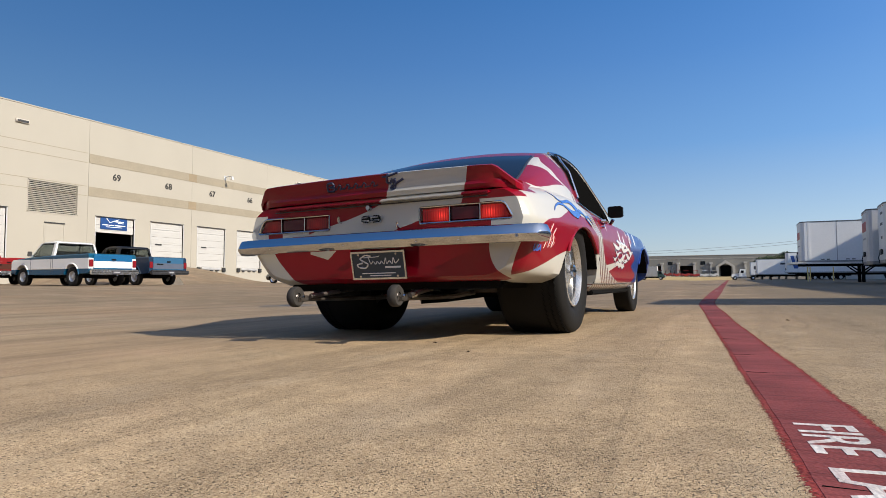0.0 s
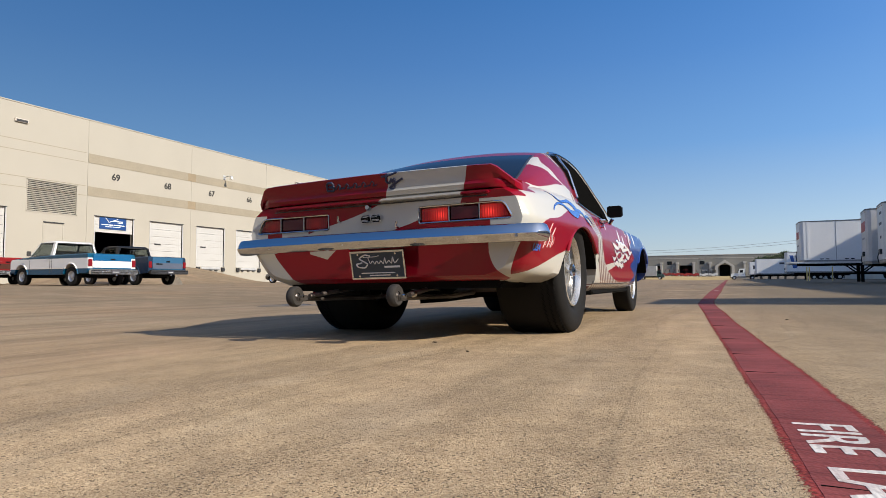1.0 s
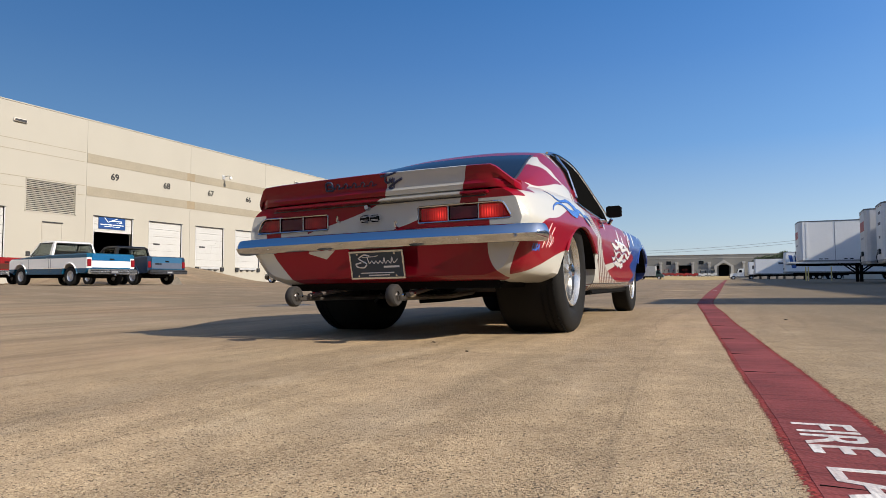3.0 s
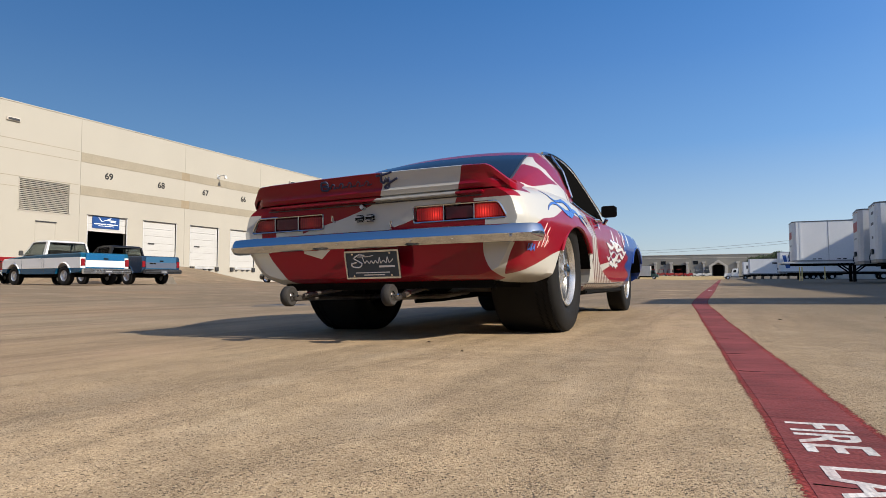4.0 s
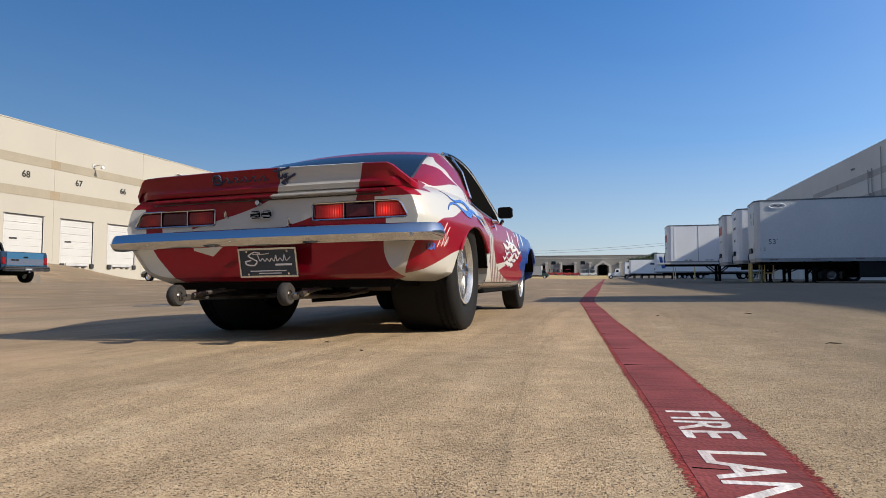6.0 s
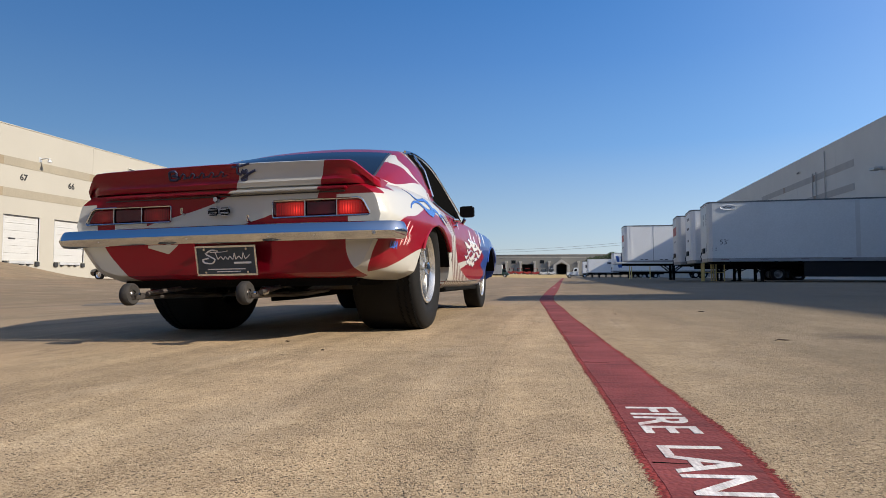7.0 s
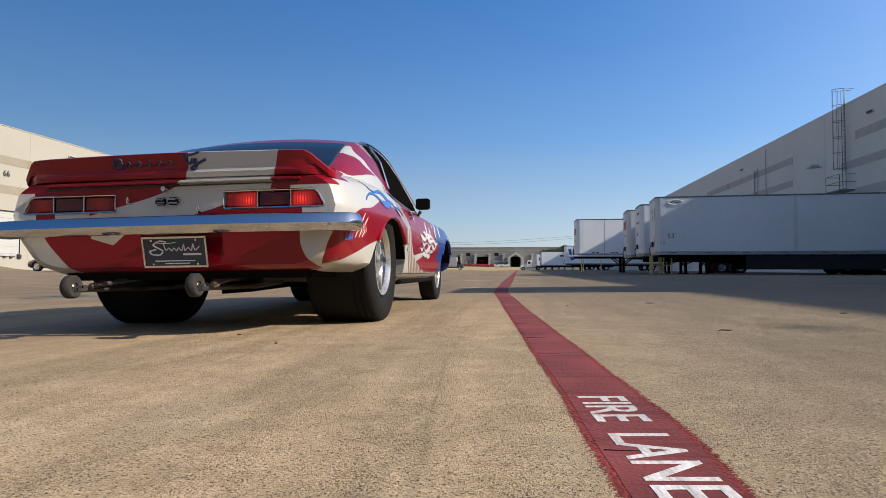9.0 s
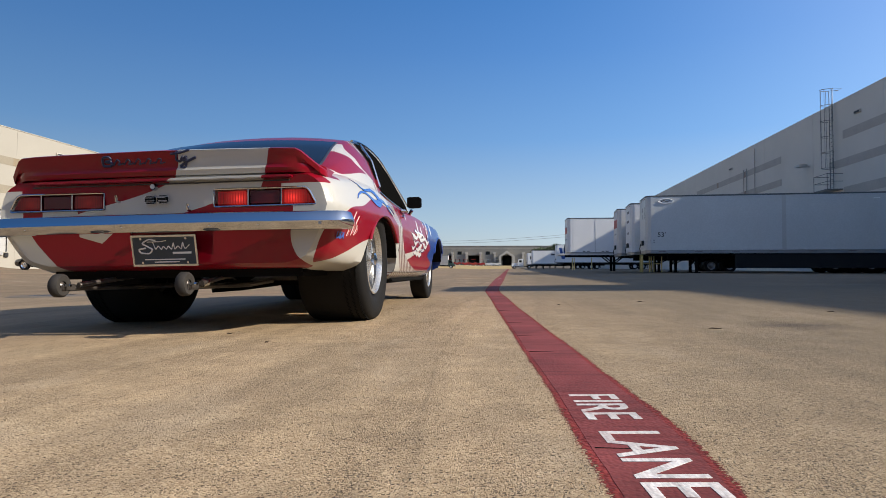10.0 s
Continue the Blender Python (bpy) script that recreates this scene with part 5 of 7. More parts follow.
def flag_paint():
    """Red and white swept stripes over tail and flanks, running into blue with white towards the nose."""
    n = Nodes("flag_stripe_paint")
    x, y, z = n.sep()

    def less(a, b):
        return n.math("LESS_THAN", a, b)

    def both(*m):
        r = m[0]
        for q in m[1:]:
            r = n.math("MULTIPLY", r, q)
        return r

    def inv(m):
        return n.math("SUBTRACT", 1.0, m)

    def any_of(*m):
        r = m[0]
        for q in m[1:]:
            r = n.math("MAXIMUM", r, q)
        return r

    # tail, above the bumper
    c1 = n.curve(z, [(0.54, -0.56), (0.60, -0.36), (0.635, -0.21), (0.69, -0.02), (0.735, 0.075), (0.78, 0.106), (0.90, 0.115)], 0.54, 0.90, -0.8, 0.8)
    c2 = n.curve(z, [(0.54, 0.45), (0.69, 0.504), (0.77, 0.53), (0.87, 0.56)], 0.54, 0.90, -0.8, 0.8)
    c3 = n.curve(x, [(0.0, 0.535), (0.10, 0.572), (0.20, 0.600), (0.28, 0.617), (0.45, 0.618), (0.70, 0.592)], 0.0, 0.8, 0.4, 0.7)
    left_end = both(less(x, -0.70), less(z, 0.70))
    upper = any_of(both(less(x, c1), inv(left_end)), both(less(c2, x), less(0.70, z)), both(less(z, c3), less(0.02, x), less(x, 0.655)), both(less(c2, x), less(x, 0.60), less(z, 0.70)))
    upper = both(upper, inv(both(less(-0.60, x), less(x, -0.42), less(z, 0.60))))
    # tail, below the bumper
    l1 = n.curve(z, [(0.30, -0.53), (0.39, -0.60), (0.49, -0.664)], 0.28, 0.56, -1, 1)
    l2 = n.curve(z, [(0.30, 0.72), (0.33, 0.69), (0.38, 0.65), (0.50, 0.64)], 0.28, 0.56, -1, 1)
    l3 = n.curve(z, [(0.30, 0.700), (0.33, 0.712), (0.38, 0.738), (0.44, 0.768), (0.50, 0.805)], 0.28, 0.56, -1, 1)
    wedge = both(less(n.math("MULTIPLY_ADD", n.math("ADD", x, 0.40), -0.30, 0.468), z), less(-0.42, x), less(x, n.math("ADD", -0.86, n.math("MULTIPLY", z, 1.25))))
    # flank: red sweep through the haunch
    q1 = n.curve(y, [(-1.0, 0.54), (-0.854, 0.580), (-0.79, 0.603), (-0.56, 0.636), (-0.40, 0.676), (-0.30, 0.700), (-0.1, 0.698), (0.15, 0.685), (0.25, 0.662), (0.40, 0.60)], -1.0, 1.0, 0.2, 0.9)
    q2 = n.curve(y, [(-1.1, 0.29), (-0.97, 0.318), (-0.906, 0.335), (-0.75, 0.385), (-0.53, 0.445), (-0.3, 0.48)], -1.1, 0.0, 0.2, 0.9)
    lower = both(any_of(both(less(l1, x), less(x, l2)), both(less(l3, x), less(q2, z))), inv(wedge))
    fold = n.curve(z, [(0.20, 0.90), (0.25, 0.80), (0.30, 0.66), (0.36, 0.58), (0.44, 0.52), (0.52, 0.47), (0.60, 0.42), (0.66, 0.34), (0.72, 0.26), (0.80, 0.20)], 0.2, 0.8, 0.0, 1.0)
    wide = n.curve(z, [(0.20, 0.95), (0.28, 0.75), (0.34, 0.46), (0.42, 0.25), (0.55, 0.17), (0.68, 0.20), (0.80, 0.26)], 0.2, 0.8, 0.0, 1.0)
    along = n.math("SUBTRACT", y, fold)
    haunch = both(less(z, q1), less(q2, z), less(along, 0.0))
    # pale folds behind the arch and along the sill, drawn with thin dark lines
    folds = both(less(0.0, along), less(along, wide))
    sill = both(less(z, n.math("ADD", 0.278, n.math("MULTIPLY", y, 0.008))), less(0.4, y))
    thin = n.math("GREATER_THAN", n.math("SINE", n.math("MULTIPLY", along, 95.0)), n.math("ADD", 0.30, n.math("MULTIPLY", n.math("SINE", n.math("MULTIPLY", z, 15.0)), 0.35)))
    fold_line = both(any_of(folds, sill), thin)
    tail_sweep = both(less(0.34, y), less(n.math("ABSOLUTE", n.math("SUBTRACT", z, n.math("ADD", 0.40, n.math("MULTIPLY", n.math("SUBTRACT", y, 0.9), 0.11)))), n.math("MULTIPLY", n.math("SUBTRACT", 1.75, y), 0.030)))
    door = both(less(0.0, along), inv(any_of(folds, sill, tail_sweep)))
    # pillar: a red crescent under the glass, a red band that follows the roof's edge
    low = n.curve(y, [(-0.70, 0.78), (-0.52, 0.845), (-0.46, 0.832), (-0.31, 0.850), (-0.10, 0.888), (0.08, 0.905), (0.15, 0.907)], -0.7, 0.2, 0.7, 1.2)
    high = n.curve(y, [(-0.70, 1.08), (-0.40, 1.05), (-0.25, 1.02), (-0.19, 1.0), (-0.155, 0.988), (-0.11, 0.948), (0.04, 0.914), (0.10, 0.900), (0.15, 0.895)], -0.7, 0.2, 0.7, 1.2)
    crescent = both(less(low, z), less(z, high), less(y, 0.12))
    b1 = n.curve(z, [(0.86, 0.30), (0.896, 0.177), (0.943, 0.0), (1.0, -0.055), (1.031, -0.055), (1.096, 0.02), (1.16, 0.05), (1.30, 0.06)], 0.8, 1.3, -0.2, 0.6)
    b2 = n.curve(z, [(0.86, 0.52), (0.90, 0.45), (0.969, 0.352), (1.034, 0.264), (1.102, 0.203), (1.153, 0.184), (1.30, 0.18)], 0.8, 1.3, -0.2, 0.6)
    roof = both(less(1.12, z), less(n.math("ABSOLUTE", x), 0.572))
    rear_post = both(less(b2, y), less(y, n.math("ADD", b2, 0.10)), less(1.0, z), less(z, 1.06))
    top = any_of(crescent, both(less(b1, y), less(y, b2)), roof, rear_post)
    side = n.mix(less(z, 0.80), top, n.math("MAXIMUM", haunch, door))
    red = n.mix(both(any_of(less(y, -0.955), both(less(y, -0.80), less(0.735, z))), less(0.525, z)), side, upper)
    red = n.mix(both(less(y, -0.86), less(z, 0.525)), red, lower)
    # blue towards the nose; slanting white drops over the wing
    turn = n.t.nodes.new("ShaderNodeMapping")
    turn.inputs["Rotation"].default_value = (radians(28), 0, 0)
    turn.inputs["Scale"].default_value = (0.4, 1.0, 0.42)
    n.put(turn.inputs[0], n.co)
    star = both(n.ramp(n.voronoi(9.0, co=turn.outputs[0]), (0.0, 1.0), (0.24, 1.0), (0.27, 0.0)), less(0.60, z), less(0.85, y))
    blue_edge = n.math("ADD", n.math("ADD", 1.92, n.math("MULTIPLY", n.math("SINE", n.math("MULTIPLY", z, 40.0)), 0.10)), n.math("MULTIPLY", n.math("SUBTRACT", 0.74, z), 0.5))
    blue = both(less(blue_edge, y), less(z, 0.86))
    grain = n.noise(3.0, 4)
    white_c = n.mix(grain, (0.385, 0.376, 0.346), (0.435, 0.422, 0.386))
    red_c = n.mix(grain, (0.165, 0.002, 0.009), (0.210, 0.003, 0.012))
    c = n.mix(blue, n.mix(red, white_c, red_c), (0.012, 0.036, 0.17))
    c = n.mix(fold_line, c, (0.110, 0.035, 0.028))
    c = n.mix(star, c, (0.55, 0.54, 0.51))
    r = n.math("ADD", n.math("MULTIPLY", n.noise(12, 5, 0.7), 0.10), 0.26)
    return n.done(c, r, 0.0, n.bump(n.noise(120, 2), 0.02, 0.001), Coat_Weight=0.45, Coat_Roughness=0.03, Specular_IOR_Level=0.12)


FLAG = flag_paint()
WINDOW_TRIM = plain("dull_window_trim", (0.10, 0.10, 0.11), 0.3, 0.6)
FLAME_BLUE = glossy_paint("blue_flame_paint", (0.030, 0.105, 0.40))
FLAME_DARK = glossy_paint("dark_blue_outline", (0.012, 0.025, 0.10))
DECAL_WHITE = glossy_paint("white_decal", (0.74, 0.72, 0.68))
FLAG_RED = glossy_paint("red_car_paint", (0.40, 0.012, 0.018))
def lamp_lens(name, light, dark, centres, glow):
    """A ribbed red lens, lit brightest in front of its bulbs."""
    n = Nodes(name)
    x, y, z = n.sep()
    c = n.mix(n.math("GREATER_THAN", n.math("SINE", n.math("MULTIPLY", x, 480.0)), 0.1), light, dark)
    far = n.math("MINIMUM", *[n.math("SQRT", n.math("ADD", n.math("POWER", n.math("SUBTRACT", x, q), 2.0), n.math("POWER", n.math("MULTIPLY", n.math("SUBTRACT", z, 0.635), 1.3), 2.0))) for q in centres])
    power = n.math("MULTIPLY", n.ramp(far, (0.0, 1.0), (0.028, 0.40), (0.075, 0.05)), glow)
    return n.done(c, 0.12, 0.0, None, Emission_Color=(1.0, 0.045, 0.03, 1), Emission_Strength=n.math("MULTIPLY", power, n.math("ADD", 0.55, n.math("MULTIPLY", n.math("SINE", n.math("MULTIPLY", x, 480.0)), 0.45))))


BRAKE = lamp_lens("lit_brake_lens", (0.36, 0.006, 0.006), (0.16, 0.004, 0.004), (0.395, 0.650), 1.1)
BRAKE_DULL = lamp_lens("dull_red_lens", (0.13, 0.004, 0.006), (0.06, 0.003, 0.004), (-0.36, -0.66), 0.13)
REVERSE = plain("dark_red_lens", (0.060, 0.006, 0.010), 0.15)

CAR_X, CAR_Y = -1.66, 3.68
CAR_AT = Matrix.Translation((CAR_X, CAR_Y, ground_z(CAR_X, CAR_Y))) @ pose(0, 0, 0, 0, -1.03, 0)
car = thing("drag_car", "classic muscle coupe painted in wavy red, white and blue stripes", "car", CAR_AT)

# stations: y, then half-widths and heights from sill to deck
STATIONS = [
    (-1.010, (0.60, 0.335), (0.70, 0.37), (0.785, 0.50), (0.815, 0.60), (0.785, 0.695), (0.725, 0.738), 0.748),
    (-0.960, (0.66, 0.315), (0.765, 0.36), (0.832, 0.50), (0.855, 0.60), (0.812, 0.708), (0.742, 0.752), 0.765),
    (-0.820, (0.70, 0.300), (0.800, 0.35), (0.856, 0.50), (0.872, 0.60), (0.824, 0.728), (0.750, 0.775), 0.79),
    (-0.500, (0.74, 0.295), (0.835, 0.34), (0.868, 0.50), (0.884, 0.612), (0.832, 0.756), (0.760, 0.805), 0.82),
    (-0.050, (0.76, 0.280), (0.845, 0.33), (0.876, 0.50), (0.892, 0.622), (0.836, 0.775), (0.770, 0.820), 0.84),
    (0.500, (0.76, 0.235), (0.840, 0.30), (0.868, 0.48), (0.878, 0.605), (0.830, 0.745), (0.780, 0.795), 0.82),
    (1.200, (0.76, 0.225), (0.840, 0.29), (0.866, 0.48), (0.870, 0.60), (0.834, 0.735), (0.770, 0.785), 0.82),
    (1.950, (0.76, 0.225), (0.840, 0.29), (0.868, 0.48), (0.874, 0.60), (0.836, 0.740), (0.750, 0.790), 0.85),
    (2.743, (0.76, 0.255), (0.850, 0.31), (0.880, 0.48), (0.886, 0.60), (0.845, 0.735), (0.720, 0.775), 0.83),
    (3.350, (0.72, 0.300), (0.820, 0.36), (0.855, 0.48), (0.860, 0.58), (0.815, 0.690), (0.690, 0.730), 0.77),
    (3.620, (0.60, 0.340), (0.700, 0.40), (0.770, 0.48), (0.780, 0.56), (0.730, 0.640), (0.600, 0.670), 0.69)]


def body_rows(steps):
    flat = catmull([[s[0], *[c for p in s[1:7] for c in p], s[7]] for s in STATIONS], steps)
    rows = []
    for r in flat:
        p = [(r[1 + 2 * k], r[2 + 2 * k]) for k in range(6)]
        half = [(0.0, p[0][1])]
        # a crease runs along the flank at its widest
        side = catmull(p[:4], 4)[:-1] + catmull(p[3:], 4)
        half += [tuple(q) for q in side]
        for k in (0.75, 0.5, 0.25):
            half.append((p[5][0] * k, p[5][1] + (r[13] - p[5][1]) * (1 - k * k)))
        half.append((0.0, r[13]))
        rows.append((r[0], half))
    return rows


def tucked(ring):
    """The valance below the bumper slants in under the car."""
    return [(x, y + 0.34 * max(0.0, 0.50 - z) * min(1.0, max(0.0, (-0.45 - y) / 0.5)), z) for x, y, z in ring]


ROWS = body_rows(6)
body = Shape().rings([tucked(mirrored_ring(h, y)) for y, h in ROWS]).make("body", FLAG, car, smooth=38)


def oval(cy, cz, ry, rz, x0, x1, seg=40):
    ring = [(cy + ry * math.cos(2 * math.pi * k / seg), cz + rz * math.sin(2 * math.pi * k / seg)) for k in range(seg)]
    return Shape().rings([[(x0, y, z) for y, z in ring], [(x1, y, z) for y, z in ring]])


ARCHES = ((-0.01, 0.29, 0.470, 0.338), (2.74, 0.30, 0.42, 0.33))
cutters = []
for cy, cz, ry, rz in ARCHES:
    for sx in (-1, 1):
        cutters.append(temp(oval(cy, cz, ry, rz, sx * 0.40, sx * 1.2)))
# recesses for the tail lamps and the number plate
for sx in (-1, 1):
    cutters.append(temp(Shape().prism([(sx * 0.275, 0.600), (sx * 0.762, 0.600), (sx * 0.733, 0.668), (sx * 0.715, 0.681), (sx * 0.275, 0.681)], "y", -1.2, -0.965)))
cutters.append(temp(Shape().box(-0.165, 0.25, -1.2, -0.962, 0.315, 0.50)))
cut_with(body, cutters)
body.data.shade_smooth()
body.data.set_sharp_from_angle(angle=radians(32))
for k in (0, 1):
    cy, cz, ry, rz = ARCHES[k]
    for sx in (-1, 1):
        pts = []
        for t in np.linspace(math.radians(34), math.radians(150), 30):
            pts.append((sx * (0.868 + (0.008 if k == 0 else 0.012)), cy + ry * math.cos(t), cz + rz * math.sin(t)))
        Shape().tube(pts, 0.010, 6).make("arch_lip", FLAG, car, smooth=60)
        Shape().rings([[(sx * 0.42, cy + (ry - 0.004) * math.cos(t), cz + (rz - 0.004) * math.sin(t)), (sx * 0.86, cy + (ry - 0.004) * math.cos(t), cz + (rz - 0.004) * math.sin(t)), (sx * 0.86, cy + (ry - 0.012) * math.cos(t), cz + (rz - 0.012) * math.sin(t)), (sx * 0.42, cy + (ry - 0.012) * math.cos(t), cz + (rz - 0.012) * math.sin(t))] for t in np.linspace(math.radians(16), math.radians(162), 24)]).make("wheel_tub", FRAME_BLACK, car)

# cabin
CABIN = [
    (-0.66, 0.700, 0.765, 0.660, 0.782, 0.630, 0.788, 0.795),
    (-0.42, 0.745, 0.790, 0.690, 0.880, 0.625, 0.908, 0.922),
    (-0.10, 0.775, 0.805, 0.700, 0.975, 0.605, 1.050, 1.078),
    (0.22, 0.778, 0.800, 0.700, 1.020, 0.585, 1.158, 1.200),
    (0.55, 0.772, 0.780, 0.695, 1.030, 0.572, 1.210, 1.268),
    (0.90, 0.765, 0.770, 0.688, 1.030, 0.565, 1.226, 1.290),
    (1.25, 0.760, 0.765, 0.680, 1.015, 0.562, 1.205, 1.262),
    (1.52, 0.756, 0.765, 0.680, 0.960, 0.570, 1.115, 1.155),
    (1.98, 0.752, 0.780, 0.720, 0.810, 0.660, 0.830, 0.855)]
CAB_ROWS = catmull(CABIN, 6)


def cab_at(y):
    ys = [r[0] for r in CAB_ROWS]
    return [float(np.interp(y, ys, [r[k] for r in CAB_ROWS])) for k in range(8)]


def cab_half(r):
    side = catmull([(r[1], r[2]), (r[3], r[4]), (r[5], r[6])], 4)
    h = [(0.0, r[2] - 0.05), (r[1], r[2] - 0.05)] + [tuple(q) for q in side]
    return h + [(r[5] * k, r[6] + (r[7] - r[6]) * (1 - k ** 2.2)) for k in (0.88, 0.72, 0.5, 0.25)] + [(0.0, r[7])]


Shape().rings([mirrored_ring(cab_half(r), r[0]) for r in CAB_ROWS]).make("cabin", FLAG, car, smooth=42)


def cab_top(x, y, lift):
    r = cab_at(y)
    k = min(1.0, abs(x) / r[5])
    return r[6] + (r[7] - r[6]) * (1 - k ** 2.2) + lift


def backlight(name, material, grow, lift, y0, y1):
    rows = []
    for y in np.linspace(y0, y1, 14):
        w = cab_at(y)[5] - 0.045 + grow + 0.03 * min(1.0, max(0.0, -y / 0.45))
        rows.append([(w * k, float(y), cab_top(w * k, float(y), lift)) for k in np.linspace(-1, 1, 17)])
    s = Shape().rings(rows, caps=False, closed=False)
    low = [[(p[0], p[1], p[2] - 0.02) for p in r] for r in rows]
    s.rings(low, caps=False, closed=False)
    for edge in (0, -1):
        s.rings([rows[edge], low[edge]], caps=False, closed=False)
    s.rings([[r[0] for r in rows], [r[0] for r in low]], caps=False, closed=False)
    s.rings([[r[-1] for r in rows], [r[-1] for r in low]], caps=False, closed=False)
    return s.make(name, material, car, smooth=50)


backlight("rear_window_trim", WINDOW_TRIM, 0.012, 0.004, -0.60, 0.060)
backlight("rear_window", GLASS, 0.0, 0.008, -0.585, 0.045)


def cab_side(y, f, lift):
    """A point on the cabin's right flank, f from belt (0) to gutter (1)."""
    r = cab_at(y)
    side = catmull([(r[1], r[2]), (r[3], r[4]), (r[5], r[6])], 4)
    i = f * (len(side) - 1)
    a, b = side[int(i)], side[min(int(i) + 1, len(side) - 1)]
    q = a + (b - a) * (i - int(i))
    return (q[0] + lift, y, q[1] + lift * 0.5)


for sx in (-1, 1):
    def flank(y, f, lift, sx=sx):
        p = cab_side(y, f, lift)
        return (sx * p[0], p[1], p[2])
    rows = []
    for y in np.linspace(0.30, 1.62, 12):
        y = float(y)
        top = 0.93 if y < 1.2 else 0.93 - 0.55 * (y - 1.2) / 0.42
        low = 0.10 if y > 0.42 else 0.10 + 0.25 * (0.42 - y) / 0.12
        rows.append([flank(y, low + (top - low) * k, 0.005) for k in (0, 0.25, 0.5, 0.75, 1)])
    s = Shape().rings(rows, caps=False, closed=False)
    s.rings([[(p[0] - sx * 0.02, p[1], p[2]) for p in r] for r in rows], caps=False, closed=False)
    # black sheet on the solid cabin, coloured for the unlit inside
    s.make("side_window", VOID, car)
    Shape().tube([flank(y, 0.97 if y < 1.2 else 0.97 - 0.6 * (y - 1.2) / 0.5, 0.012) for y in np.linspace(0.24, 1.7, 14)], 0.009, 6).make("drip_rail", CHROME, car)
    Shape().tube([flank(y, 0.06, 0.006) for y in np.linspace(0.3, 1.7, 10)], 0.007, 6).make("belt_trim", CHROME, car)
    Shape().tube([flank(0.33, 0.15, 0.01), flank(0.40, 0.55, 0.01), flank(0.45, 0.9, 0.01)], 0.012, 6).make("quarter_pane_bar", CHROME, car)
Shape().tube([(0.60, 0.45, 0.80), (0.58, 0.62, 1.10), (0.56, 0.9, 1.17)], 0.022, 8).make("roll_bar", FLAG_RED, car)

# spoiler on the deck lip
HALF_SPOILER = [(0.790, 0.768, -0.945), (0.772, 0.782, -0.985), (0.735, 0.815, -1.012), (0.70, 0.846, -1.035), (0.675, 0.858, -1.044), (0.60, 0.861, -1.049), (0.3, 0.865, -1.055)]
sp = []
for x, top, back in [(-x, t, b) for x, t, b in HALF_SPOILER] + [(0.0, 0.867, -1.058)] + HALF_SPOILER[::-1]:
    foot = 0.750 - 0.25 * max(0.0, abs(x) - 0.70)
    sp.append([(x, -0.80, 0.778), (x, (back - 0.80) / 2 - 0.06, 0.785 + (top - 0.78) * 0.35), (x, back + 0.035, top - 0.012), (x, back + 0.016, top), (x, back, top - 0.006), (x, back + 0.010, top - 0.034), (x, back + 0.026, min(top - 0.03, 0.790)), (x, back + 0.022, min(top - 0.034, 0.772)), (x, back + 0.034, foot), (x, max(back + 0.06, -0.96), foot - 0.004), (x, -0.85, 0.755)])
Shape().rings(sp).make("rear_spoiler", FLAG, car, smooth=40)
rounded(Shape().box(-0.62, 0.655, -1.043, -0.985, 0.722, 0.736), 0.004).make("spoiler_ledge", FLAG, car, smooth=40)
box_part("trunk_gap", DARK_METAL, car, -0.64, 0.64, -1.016, -1.0, 0.711, 0.716)

# chrome rear bumper, wrapped round the corners
HALF_BUMPER = [(0.868, -0.865, 0.15), (0.884, -0.885, 0.55), (0.897, -0.925, 0.8), (0.903, -0.958, 0.92), (0.895, -0.990, 0.96), (0.865, -1.015, 1), (0.70, -1.045, 1), (0.38, -1.066, 1)]
prof = []
for x, y, h in catmull([(-x, y, h) for x, y, h in HALF_BUMPER] + [(0.0, -1.075, 1)] + HALF_BUMPER[::-1], 4):
    bend = ease(0.80, 0.90, abs(x)) * ease(-1.03, -0.93, y)
    nx, ny = math.copysign(0.10 + 0.90 * bend, x), -1.0 + 0.75 * bend
    ln = math.hypot(nx, ny)
    sec = [(0.0, 0.043), (0.012, 0.041), (0.020, 0.034), (0.028, 0.022), (0.035, 0.009), (0.040, -0.005), (0.0395, -0.010), (0.034, -0.020), (0.027, -0.031), (0.015, -0.041), (0.0, -0.043), (-0.03, -0.02), (-0.03, 0.02)]
    prof.append([(x + nx / ln * o * h * 0.8, y + ny / ln * o * h, 0.524 + dz * (0.45 + 0.55 * h)) for o, dz in sec])
Shape().rings(prof).make("rear_bumper", CHROME, car, smooth=22)
for x in (-0.62, -0.12, 0.30, 0.52, 0.80):
    Shape().spin([(-0.004, 0.001), (-0.004, 0.008), (0.004, 0.008), (0.004, 0.001)], "y", (x, -1.105 + 0.06 * abs(x) ** 2, 0.510), 10).make("bumper_bolt", CHROME, car)

